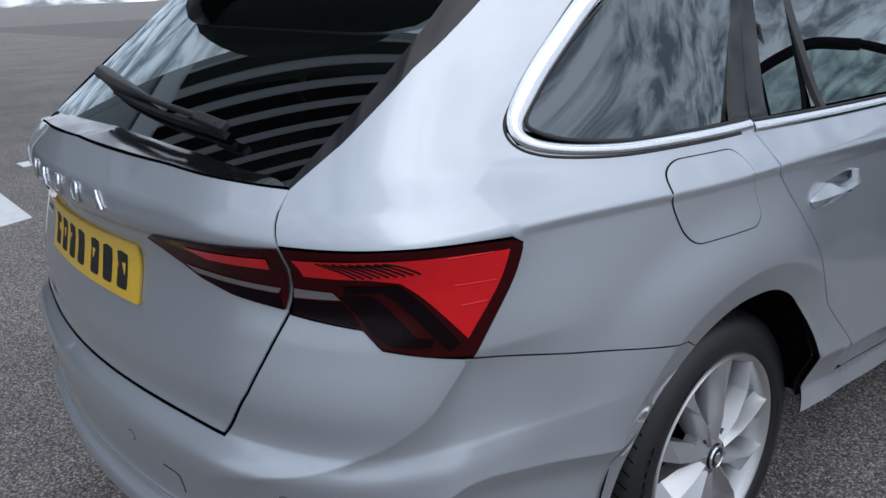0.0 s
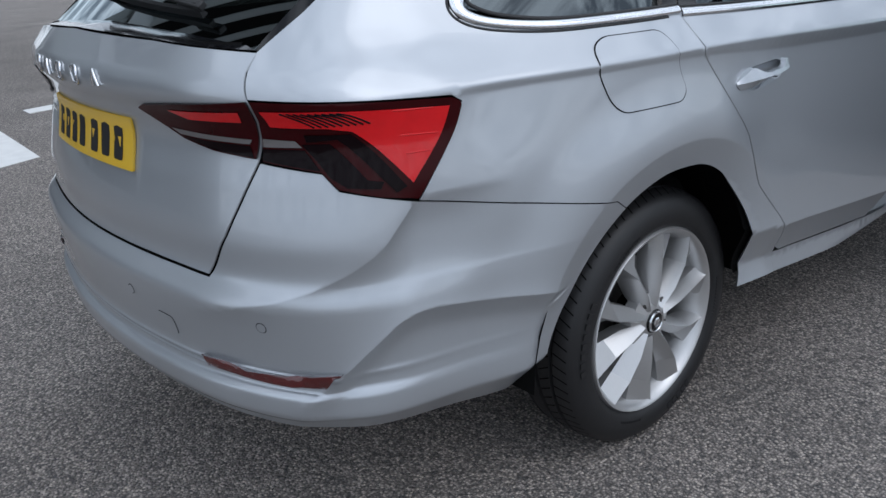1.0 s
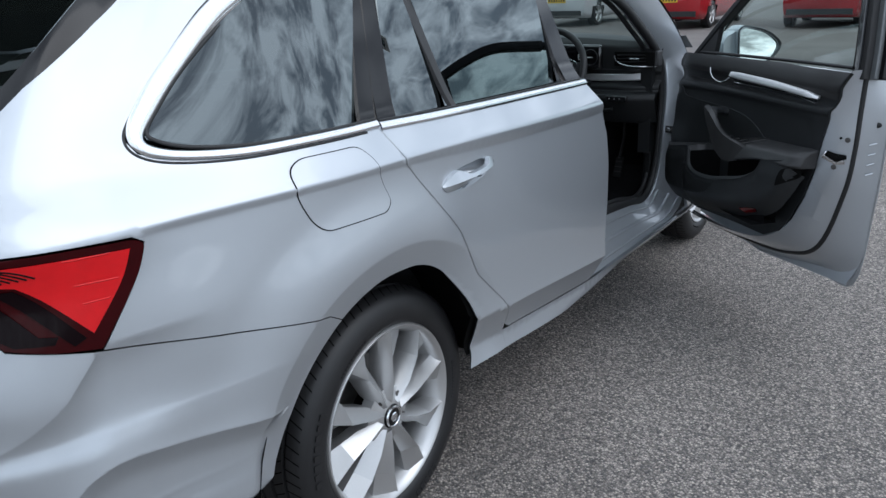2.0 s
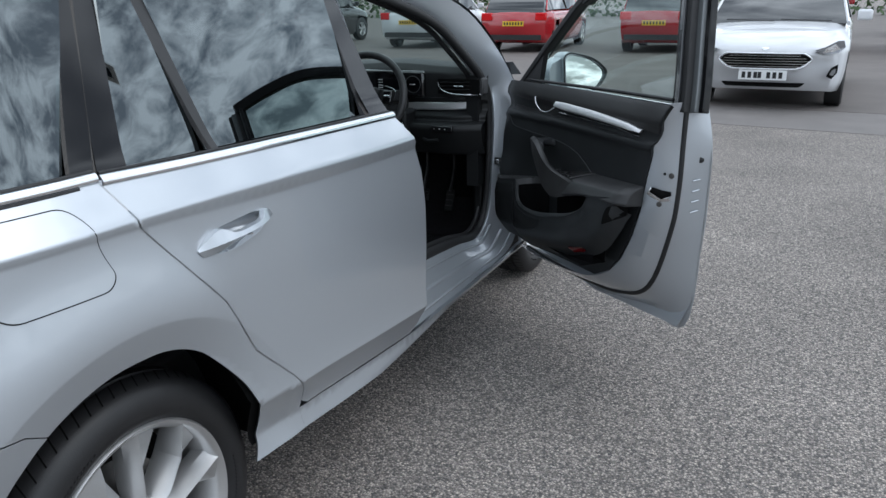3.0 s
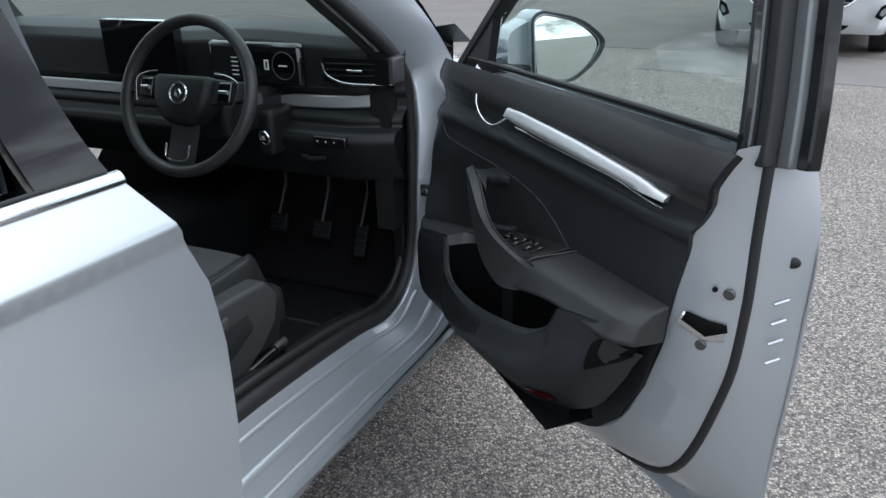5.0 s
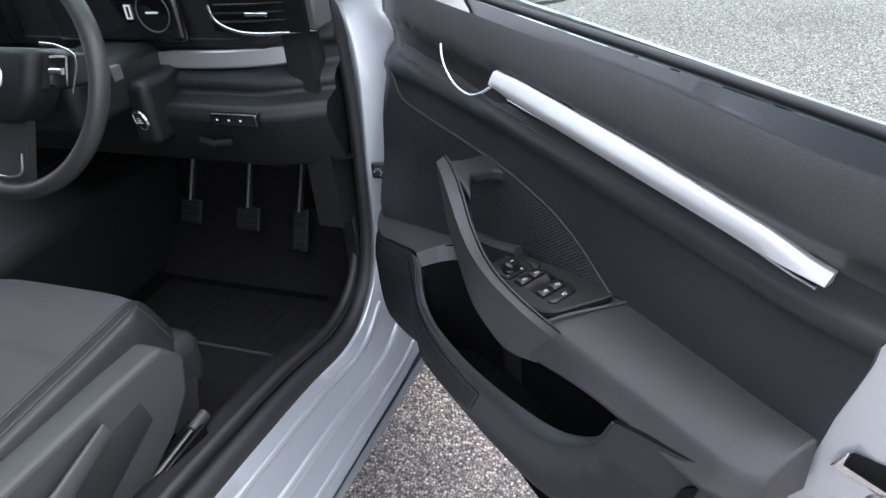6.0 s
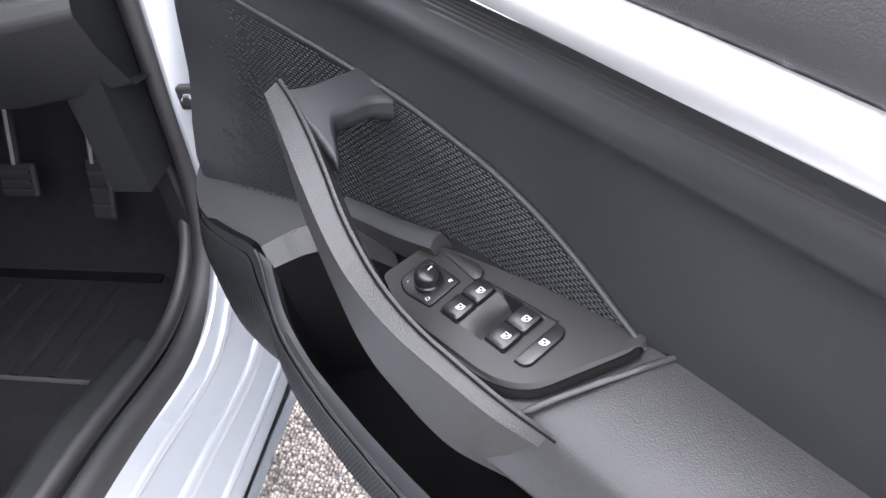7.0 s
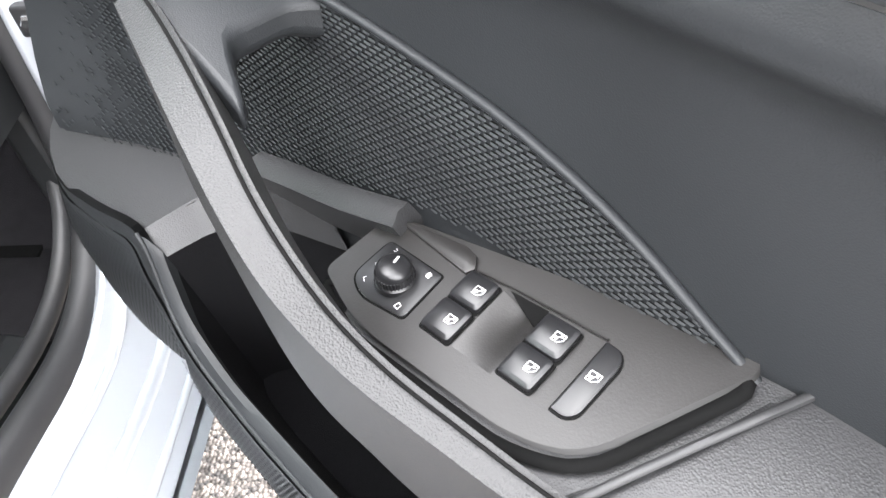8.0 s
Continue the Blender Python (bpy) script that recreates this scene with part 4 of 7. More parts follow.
while z < 0.853:
    d = 0.05 + (0.0034 if row % 2 else 0.0)
    while d < 0.668:
        fade = ease(0.10, 0.25, d + 0.04 * noise.noise((d * 30, z * 40, 0)))
        if inside(inlay, d, z) and seg_dist((d, z), inlay) > 0.004 and rng.random() < 1.05 * fade ** 1.5:
            L, H = 0.0026, 0.0008
            w0 = card(d, z) + 0.0016 + 0.0022 * ease(0.38, 0.28, d)
            k = len(vs_)
            for a, b in ((-L, 0), (-L * 0.75, H), (L * 0.75, H), (L, 0), (L * 0.75, -H), (-L * 0.75, -H)):
                vs_.append(V(d + a, w0, z + b))
            fs_.append(list(range(k, k + 6)))
            k = len(lv)
            for a, b, u in ((-L, -0.0001, 0.0), (L, -0.0001, 0.0), (L * 0.8, -H * 1.3, 0.0009), (-L * 0.8, -H * 1.3, 0.0009), (L * 0.8, -H * 1.7, 0.0), (-L * 0.8, -H * 1.7, 0.0)):
                lv.append(V(d + a, w0 + u - 0.0001, z + b))
            lf += [[k, k + 1, k + 2, k + 3], [k + 3, k + 2, k + 4, k + 5]]
        d += 0.0068
    z += 0.0027
    row += 1
part("slot_pattern", (vs_, [], fs_), GAP, door)["kind"] = "stuff"
part("louvre_pattern", (lv, [], lf), CARD, door)["kind"] = "stuff"


# armrest pad
def arm_section(d):
    k = (d - 0.62) / 0.34
    out = 0.092 - 0.018 * k
    top = 0.767 + 0.018 * k
    h = 0.075 - 0.035 * ease(0.58, 0.80, d)
    return [(-0.01, top + 0.012), (0.012, top + 0.010), (0.04, top + 0.004), (out - 0.022, top - 0.004), (out - 0.008, top - 0.011), (out, top - 0.024), (out + 0.006, top - 0.024 - 0.45 * (h - 0.02)), (out + 0.012, top - h), (out + 0.006, top - h - 0.008), (0.0, top - h - 0.012)]


ARM_FRONT = [0.675, 0.672, 0.660, 0.645, 0.638, 0.630, 0.608, 0.586, 0.580, 0.580]
bm = bmesh.new()
rings = []
N = 18
for i in range(N + 1):
    d = 0.624 + (0.948 - 0.624) * i / N
    sk = arm_section(d)
    endk = 1 - 0.35 * ease(0.92, 0.95, d)
    rings.append([bm.verts.new(V(f + (0.948 - f) * i / N, w * endk, zz - 0.01 * (1 - endk))) for (w, zz), f in zip(sk, ARM_FRONT)])
for A, B in zip(rings, rings[1:]):
    for j in range(len(A) - 1):
        bm.faces.new((A[j], B[j], B[j + 1], A[j + 1]))
bm.faces.new(rings[-1])
bm.faces.new(rings[0][::-1])
bmesh.ops.recalc_face_normals(bm, faces=bm.faces[:])
arm = bevelled(part("armrest", bm, SOFT, door, "padded black armrest"), 0.006, 3, 50)

# switch plate
def plate_z(d, w):
    return 0.756 + 0.17 * (d - 0.545) + 0.2 * (0.035 - w)


def at_plate(w, d):
    return V(d, w, plate_z(d, w))


def pl(poly):
    return [(w, d) for d, w in poly]


plate_poly = rounded([(0.460, 0.0246), (0.455, 0.070), (0.497, 0.083), (0.60, 0.080), (0.628, 0.070), (0.66, 0.004), (0.655, -0.004), (0.56, 0.010)], [0.002, 0.006, 0.02, 0.02, 0.015, 0.004, 0.004, 0.02])
SCOOP = [(0.5485, 0.0290), (0.5745, 0.0290), (0.5745, 0.0645), (0.5485, 0.0645)]
patch("switch_plate", pl(plate_poly), at_plate, PIANO, door, "dark satin switch panel", step=(0.01, 0.01), edge=0.006, lip=0.006, holes=(pl(SCOOP),))


def at_scoop(w, d):
    u, v = (d - 0.5485) / 0.026, (w - 0.029) / 0.0355
    return at_plate(w, d) - V(0, 0, 0.0052 * math.sin(math.pi * max(0.0, min(1.0, u))) * (0.35 + 0.65 * ease(1.0, 0.1, v)))


patch("switch_scoop", pl(SCOOP), at_scoop, PIANO, door, "hollow between the switches", step=(0.003, 0.003), edge=0.004, lip=0.002)
bed = [(0.475, 0.060), (0.487, 0.088), (0.515, 0.101), (0.555, 0.099), (0.592, 0.094), (0.630, 0.087), (0.650, 0.055), (0.676, -0.004), (0.655, -0.002), (0.56, 0.02)]
patch("plate_bed", pl(bed), lambda w, d: at_plate(w, d) - V(0, 0, 0.0065), SOFT, door, "dark bed of the switch panel", step=(0.015, 0.015), lift=0.0, lip=0.006)
rim_path = [at_plate(w, d) + V(0, 0, 0.0) for d, w in resample(rounded([(0.455, 0.074), (0.497, 0.088), (0.602, 0.085), (0.633, 0.073), (0.664, 0.004)], 0.015), 0.006, closed=False)]
smooth_by_angle(part("plate_rim", sweep([p - V(0, 0, 0.0035) for p in rim_path], V(0, 0, 1), oval(0.0032, 0.002, 8)), GAP, door), 60)


def raised(name, poly, h, material, parent, label="", top=0.9, lift=0.0):
    """A low block on the switch plate with a slightly smaller top."""
    c = [sum(p[k] for p in poly) / len(poly) for k in (0, 1)]
    n = len(poly)
    v = [at_plate(w, d) + V(0, 0, lift - 0.001) for d, w in poly]
    v += [at_plate(w, d) + V(0, 0, lift + h * 0.75) for d, w in poly]
    v += [at_plate(c[1] + (w - c[1]) * top, c[0] + (d - c[0]) * top) + V(0, 0, lift + h) for d, w in poly]
    f = [[i, (i + 1) % n, n + (i + 1) % n, n + i] for i in range(n)] + [[n + i, n + (i + 1) % n, 2 * n + (i + 1) % n, 2 * n + i] for i in range(n)] + [list(range(2 * n, 3 * n))]
    bm = bmesh.new()
    q = [bm.verts.new(p) for p in v]
    for g in f:
        bm.faces.new([q[i] for i in g])
    bmesh.ops.recalc_face_normals(bm, faces=bm.faces[:])
    return smooth_by_angle(part(name, bm, material, parent, label), 45)


def rect(d0, d1, w0, w1, r=0.002, skew=0.0):
    return rounded([(d0, w0), (d1 + skew * 0, w0), (d1, w1), (d0, w1)], r, 3)


knob_base = rounded([(0.4747, 0.0387), (0.5165, 0.0395), (0.5175, 0.0675), (0.487, 0.0705), (0.4735, 0.0640)], [0.004, 0.002, 0.003, 0.008, 0.006])
raised("knob_base", knob_base, 0.0012, BUTTON, door, "black mirror adjuster base")
raised("knob_groove", [(0.496 + (d - 0.496) * 1.05, 0.054 + (w - 0.054) * 1.06) for d, w in knob_base], 0.0006, GAP, door)
kz = plate_z(0.497, 0.054)
bm = lathe([(0.0, 0.0122), (0.0068, 0.0120), (0.0086, 0.0108), (0.0093, 0.0092), (0.0096, 0.0035), (0.0108, 0.0026), (0.0112, 0.0)], 40, axis="z")
knob = smooth_by_angle(part("mirror_knob", bm, BUTTON, door, "round knurled mirror knob"), 40)
knob.location = V(0.497, 0.054, kz + 0.001)
for i in range(36):
    a = 2 * math.pi * i / 36
    b2 = box_bm(0.0092, 0.0101, -0.00035, 0.00035, 0.0032, 0.0078)
    bmesh.ops.rotate(b2, verts=b2.verts[:], cent=(0, 0, 0), matrix=Matrix.Rotation(a, 3, "Z"))
    part("knurl", b2, BUTTON, door).location = knob.location
tick = part("knob_tick", box_bm(-0.0005, 0.0005, 0.0012, 0.0056, 0.0118, 0.0124), ICON, door)
tick.location = knob.location
tick.rotation_euler = (0, 0, radians(15))

def icon(shape, d, w, size, lift, turn=0.0):
    """Small white marks: outlines printed on the switches."""
    v, f = [], []
    for poly in shape:
        k = len(v)
        for a, b in poly:
            ca, sa = math.cos(turn), math.sin(turn)
            dd, ww = d + size * (a * ca - b * sa), w + size * (a * sa + b * ca)
            v.append(at_plate(ww, dd) + V(0, 0, lift))
        f.append(list(range(k, k + len(poly))))
    return part("switch_mark", (v, [], f), ICON, door)


def bar(x0, y0, x1, y1, t=0.06):
    dx, dy = x1 - x0, y1 - y0
    l = math.hypot(dx, dy)
    nx, ny = -dy / l * t, dx / l * t
    return [(x0 + nx, y0 + ny), (x1 + nx, y1 + ny), (x1 - nx, y1 - ny), (x0 - nx, y0 - ny)]


WINDOW = [bar(-0.6, -0.8, -0.6, 0.1), bar(-0.6, 0.1, -0.1, 0.7), bar(-0.1, 0.7, 0.6, 0.7), bar(0.6, 0.7, 0.6, -0.8), bar(0.6, -0.8, -0.6, -0.8), [(-0.35, -0.55), (0.05, -0.55), (0.05, -0.1), (-0.35, -0.1)], bar(0.05, -0.1, 0.4, 0.35), bar(0.4, 0.35, 0.12, 0.35), bar(0.4, 0.35, 0.4, 0.05)]
for d, w, wd in ((0.5375, 0.0565, 0.0175), (0.5375, 0.038, 0.0165), (0.585, 0.054, 0.0165), (0.585, 0.0365, 0.0165)):
    raised("button_gap", rect(d - 0.0105, d + 0.0105, w - wd / 2 - 0.0008, w + wd / 2 + 0.0008), 0.0005, GAP, door)
    raised("window_button", rect(d - 0.0095, d + 0.0095, w - wd / 2, w + wd / 2, 0.0025), 0.0042, BUTTON, door, "black window switch", top=0.82)
    icon(WINDOW, d + 0.0035, w, 0.0036, 0.00435, radians(-90))
lock_poly = rounded([(0.6055, 0.0258), (0.6135, 0.0262), (0.6172, 0.0315), (0.6172, 0.0580), (0.6135, 0.0618), (0.6060, 0.0618)], [0.001, 0.004, 0.004, 0.004, 0.004, 0.001], 3)
raised("child_lock_gap", [(0.6113 + (d - 0.6113) * 1.14, 0.0438 + (w - 0.0438) * 1.05) for d, w in lock_poly], 0.0005, GAP, door)
raised("child_lock_button", lock_poly, 0.0024, BUTTON, door, "long black rear window lock switch", top=0.86)
icon(WINDOW, 0.612, 0.042, 0.0036, 0.0026, radians(-90))
icon([bar(-0.6, 0.6, -0.6, -0.5), bar(-0.6, -0.5, 0.1, -0.5)], 0.4825, 0.0620, 0.0026, 0.0014, radians(-60))
icon([bar(-0.5, -0.3, 0.5, -0.3), bar(0.5, -0.3, 0.5, 0.3), bar(0.5, 0.3, -0.5, 0.3), bar(-0.5, 0.3, -0.5, -0.3)], 0.4805, 0.0530, 0.0028, 0.0014, radians(30))
icon([bar(-0.5, -0.4, -0.5, 0.4), bar(-0.5, 0.4, 0.4, 0.4), bar(0.4, 0.4, 0.4, -0.4), bar(0.4, -0.4, -0.5, -0.4), bar(-0.2, -0.6, -0.2, 0.3), bar(0.15, -0.6, 0.15, 0.3)], 0.5105, 0.0430, 0.0028, 0.0014, radians(-80))
icon([bar(-0.5, -0.5, 0.5, -0.5), bar(0.5, -0.5, 0.5, 0.3), bar(0.5, 0.3, -0.3, 0.5), bar(-0.3, 0.5, -0.5, -0.5)], 0.5105, 0.0645, 0.003, 0.0014, radians(-70))
icon([bar(-0.4, -0.4, 0.4, -0.4), bar(0.4, -0.4, 0.4, 0.4), bar(0.4, 0.4, -0.4, 0.4)], 0.4825, 0.0415, 0.002, 0.0014, radians(20))
# facets moulded into the plate
raised("plate_facet", [(0.464, 0.0265), (0.526, 0.0325), (0.5287, 0.0285), (0.524, 0.0225), (0.515, 0.0205)], 0.003, PIANO, door, top=0.8)
ridge = [at_plate(w, d) + V(0, 0, 0.001) for d, w in ((0.530, 0.0280), (0.552, 0.0262), (0.58, 0.0250), (0.605, 0.0242))]
part("plate_ridge", sweep(ridge, V(0, 0, 1), oval(0.0007, 0.0007, 6)), PIANO, door)
# thin near-black sheet that paints the shade in the hollow between the switches
raised("painted_switch_shade", [(0.5515, 0.0275), (0.574, 0.0265), (0.5755, 0.031), (0.5742, 0.0364)], 0.0004, GAP, door, top=0.9)

# grab handle: a leather bar that runs down into the armrest
def closed_loft(name, lines, material, label="", n=5, bevel=0.004):
    """A closed tube through lines of (d, w, z) points, capped at both ends."""
    cur = [catmull([V(*p) for p in l], n) for l in lines]
    bm = bmesh.new()
    g = [[bm.verts.new(p) for p in c] for c in cur]
    for A, B in zip(g, g[1:] + g[:1]):
        for i in range(len(A) - 1):
            bm.faces.new((A[i], A[i + 1], B[i + 1], B[i]))
    bm.faces.new([l[0] for l in g])
    bm.faces.new([l[-1] for l in g][::-1])
    bmesh.ops.recalc_face_normals(bm, faces=bm.faces[:])
    return bevelled(part(name, bm, material, door, label), bevel, 3, 50)


G_SEAM = [(0.352, 0.070, 0.866), (0.385, 0.076, 0.866), (0.418, 0.083, 0.859), (0.450, 0.091, 0.847), (0.483, 0.100, 0.833), (0.510, 0.104, 0.817), (0.532, 0.104, 0.801), (0.558, 0.101, 0.787), (0.590, 0.095, 0.776), (0.633, 0.088, 0.768), (0.665, 0.078, 0.758)]
G_EDGE = [(0.348, 0.084, 0.857), (0.378, 0.092, 0.855), (0.415, 0.102, 0.849), (0.450, 0.111, 0.840), (0.480, 0.118, 0.829), (0.508, 0.122, 0.815), (0.532, 0.121, 0.800), (0.556, 0.117, 0.786), (0.586, 0.110, 0.774), (0.628, 0.101, 0.763), (0.66, 0.086, 0.748)]
G_LOW = [(0.353, 0.086, 0.846), (0.380, 0.094, 0.817), (0.412, 0.104, 0.796), (0.440, 0.110, 0.775), (0.468, 0.115, 0.754), (0.492, 0.118, 0.732), (0.512, 0.117, 0.712), (0.535, 0.113, 0.696), (0.560, 0.110, 0.686), (0.592, 0.107, 0.688), (0.635, 0.098, 0.700)]
G_UNDER = [(d, w - 0.022, z + 0.004) for d, w, z in G_LOW]
G_BACK = [(d, w - 0.006, z - 0.022) for d, w, z in G_SEAM]
grab = closed_loft("grab_handle", [G_SEAM, G_EDGE, G_LOW, G_UNDER, G_BACK], GRIP, "leather-wrapped grab handle with a stitched seam")
pts = catmull([V(d + 0.001, w + 0.004, z + 0.0012) for d, w, z in G_SEAM], 8)
smooth_by_angle(part("grip_seam", sweep(pts, V(0, 0.2, 1), oval(0.0009, 0.0009, 6)), GAP, grab), 60)
# upper mount: flares into the grip on one side and meets the inlay on the other
bm = bmesh.new()
rings = []
for i in range(13):
    u = i / 12
    w = 0.080 - 0.072 * u
    right = 0.408 + 0.036 * (1 - ease(0.0, 0.42, u)) ** 2 + 0.008 * ease(0.7, 1.0, u)
    left = 0.356 + 0.010 * ease(0.0, 0.4, u)
    ring = []
    for k in range(7):
        d = left + (right - left) * k / 6
        ring.append((d, w, curve1([(0.35, 0.860), (0.385, 0.860), (0.418, 0.852), (0.45, 0.838), (0.483, 0.823)], d) - 0.004 * u))
    deep = 0.028 + 0.006 * ease(0.7, 1.0, u)
    ring += [(d, w, z - deep * (0.55 + 0.45 * math.sin(math.pi * min(1.0, max(0.0, (d - left) / (right - left)))))) for d, w, z in ring[::-1]]
    rings.append([bm.verts.new(V(*p)) for p in ring])
for A, B in zip(rings, rings[1:]):
    for k in range(len(A)):
        bm.faces.new((A[k], A[(k + 1) % len(A)], B[(k + 1) % len(A)], B[k]))
bm.faces.new(rings[0])
bm.faces.new(rings[-1][::-1])
bmesh.ops.recalc_face_normals(bm, faces=bm.faces[:])
bevelled(part("handle_root", bm, CARD, door, "black upper mount of the grab handle"), 0.006, 3, 40)
# seam where pad and grip meet
pts = [V(d, w, z) for d, w, z in ((0.680, -0.003, 0.782), (0.664, 0.03, 0.775), (0.648, 0.065, 0.768), (0.636, 0.088, 0.757), (0.630, 0.0935, 0.742))]
smooth_by_angle(part("armrest_seam", sweep(catmull(pts, 4), V(0, 0.6, 0.8), oval(0.002, 0.002, 6)), BLACK, door), 60)

# lower bin with the loudspeaker and the pocket
def bin_top(d):
    return curve1([(0.06, 0.664), (0.15, 0.670), (0.207, 0.676), (0.300, 0.694), (0.312, 0.686), (0.325, 0.648), (0.345, 0.622), (0.38, 0.606), (0.43, 0.600), (0.48, 0.601), (0.555, 0.611), (0.634, 0.632), (0.715, 0.655), (0.77, 0.690), (0.785, 0.715), (0.795, 0.738), (0.83, 0.745)], d)


def bin_low(d):
    return curve1([(0.06, 0.50), (0.10, 0.468), (0.16, 0.450), (0.40, 0.458), (0.63, 0.486), (0.74, 0.512), (0.80, 0.530), (0.865, 0.580), (0.905, 0.65), (0.93, 0.73)], d)


def lobe(d, z):
    w = curve1([(0.04, 0.05), (0.07, 0.075), (0.10, 0.098), (0.14, 0.121), (0.19, 0.134), (0.25, 0.131), (0.309, 0.123), (0.33, 0.133), (0.36, 0.138), (0.47, 0.140), (0.634, 0.137), (0.715, 0.131), (0.76, 0.116), (0.80, 0.101), (0.85, 0.090), (0.89, 0.080), (0.915, 0.060), (0.935, 0.024), (0.955, 0.0)], d)
    w += 0.010 * ease(0.0, 0.06, bin_top(min(d, 0.83)) - z)
    return w - 0.85 * soft(bin_low(d) + 0.055 - z, 0.02)


def at_lobe(d, z):
    return V(d, lobe(d, z), z)


tops = [0.09, 0.12, 0.15, 0.207, 0.25, 0.29, 0.300, 0.306, 0.312, 0.318, 0.325, 0.334, 0.345, 0.36, 0.38, 0.40, 0.43, 0.48, 0.52, 0.555, 0.60, 0.634, 0.68, 0.715, 0.745, 0.77, 0.785, 0.795, 0.83]
lows = [0.92, 0.905, 0.89, 0.87, 0.85, 0.825, 0.80, 0.77, 0.74, 0.69, 0.63, 0.55, 0.47, 0.40, 0.32, 0.24, 0.16, 0.13, 0.11, 0.09]
lobe_poly = [(d, bin_top(d)) for d in tops] + [(0.86, 0.750), (0.90, 0.758)] + [(d, bin_low(d)) for d in lows]
lower = patch("door_bin", lobe_poly, at_lobe, CARD, door, "moulded black door bin", step=(0.02, 0.008), lip=0.006, edge=0.012)
# the pocket: a rounded rim, its inner wall and the dark lining
R_OUT = [(d, lobe(d, bin_top(d)), bin_top(d)) for d in (0.306, 0.312, 0.318, 0.325, 0.334, 0.345, 0.36, 0.38, 0.42, 0.48, 0.555, 0.634, 0.70, 0.745, 0.775, 0.795)]
R_IN = [(0.320, 0.116, 0.680), (0.323, 0.118, 0.672), (0.329, 0.121, 0.656), (0.336, 0.124, 0.642), (0.346, 0.126, 0.630), (0.358, 0.127, 0.621), (0.374, 0.128, 0.614), (0.395, 0.129, 0.610), (0.435, 0.129, 0.609), (0.49, 0.129, 0.613), (0.558, 0.128, 0.625), (0.632, 0.125, 0.642), (0.692, 0.120, 0.657), (0.735, 0.111, 0.672), (0.768, 0.100, 0.694), (0.793, 0.088, 0.728)]
R_MID = [tuple((a + b) / 2 + o for a, b, o in zip(p, q, (0, 0, 0.003))) for p, q in zip(R_OUT, R_IN)]
R_WALL = [(d, w - 0.003, z - 0.02) for d, w, z in R_IN]
R_DEEP = [(d, w - 0.022, 0.50) for d, w, z in R_IN]


def open_loft(name, lines, material, label="", n=4):
    cur = [catmull([V(*p) for p in l], n) for l in lines]
    bm = bmesh.new()
    g = [[bm.verts.new(p) for p in c] for c in cur]
    for A, B in zip(g, g[1:]):
        for i in range(len(A) - 1):
            bm.faces.new((A[i], A[i + 1], B[i + 1], B[i]))
    bmesh.ops.recalc_face_normals(bm, faces=bm.faces[:])
    return smooth_by_angle(part(name, bm, material, door, label), 45)


open_loft("pocket_rim", [R_OUT, R_MID, R_IN, R_WALL], CARD, "smooth rim of the door pocket")
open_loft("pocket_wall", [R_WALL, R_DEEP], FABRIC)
smooth_by_angle(part("rim_bead", sweep(catmull([V(*p) for p in R_OUT], 4), V(0, 1, 0.3), oval(0.0018, 0.0018, 8)), CARD, door), 60)
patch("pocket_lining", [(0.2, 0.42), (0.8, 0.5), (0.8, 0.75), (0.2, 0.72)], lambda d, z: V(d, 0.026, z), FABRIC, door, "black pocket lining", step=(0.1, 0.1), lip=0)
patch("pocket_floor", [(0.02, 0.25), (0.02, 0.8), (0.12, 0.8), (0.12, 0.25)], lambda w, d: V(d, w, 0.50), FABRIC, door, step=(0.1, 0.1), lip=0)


# ledge over the loudspeaker, rising towards the card
def ledge_z(d, w):
    return 0.672 + 0.10 * (d - 0.13) + 0.12 * max(0.0, 0.122 - w) - 0.25 * soft(w - 0.118, 0.004)


def at_ledge(w, d):
    return V(d, w, ledge_z(d, w))


front = [(lobe(d, bin_top(d)) - 0.001, d) for d in (0.302, 0.29, 0.27, 0.25, 0.23, 0.207, 0.18, 0.15, 0.125, 0.10)]
behind = [(card(d, 0.69) - 0.006, d) for d in (0.13, 0.18, 0.23, 0.28, 0.33, 0.37)]
patch("bin_ledge", behind + [(0.05, 0.335), (0.075, 0.314)] + front, at_ledge, SOFT, door, "sloped ledge over the loudspeaker", step=(0.02, 0.03), lip=0.006)
tray = [V(d, w, z) for d, w, z in ((0.345, 0.044, 0.724), (0.38, 0.040, 0.732), (0.43, 0.035, 0.743), (0.474, 0.028, 0.754))]
smooth_by_angle(part("tray_rim", sweep(catmull(tray, 5), V(0, 0.3, 0.9), [(-0.008, 0.002), (0.0, 0.005), (0.008, 0.002), (0.009, -0.03), (-0.009, -0.03)]), SOFT, door, "padded rim behind the grab handle"), 45)
top_line = [(0.303, 0.122, 0.690), (0.308, 0.098, 0.694), (0.314, 0.075, 0.697), (0.335, 0.052, 0.702), (0.40, 0.034, 0.716)]
low_line = [(0.320, 0.116, 0.674), (0.323, 0.098, 0.675), (0.328, 0.080, 0.676), (0.350, 0.056, 0.680), (0.42, 0.036, 0.690)]
open_loft("ledge_facet", [top_line, low_line], SOFT, "slanting face between ledge and pocket")
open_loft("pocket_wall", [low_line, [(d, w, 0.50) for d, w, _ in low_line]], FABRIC)
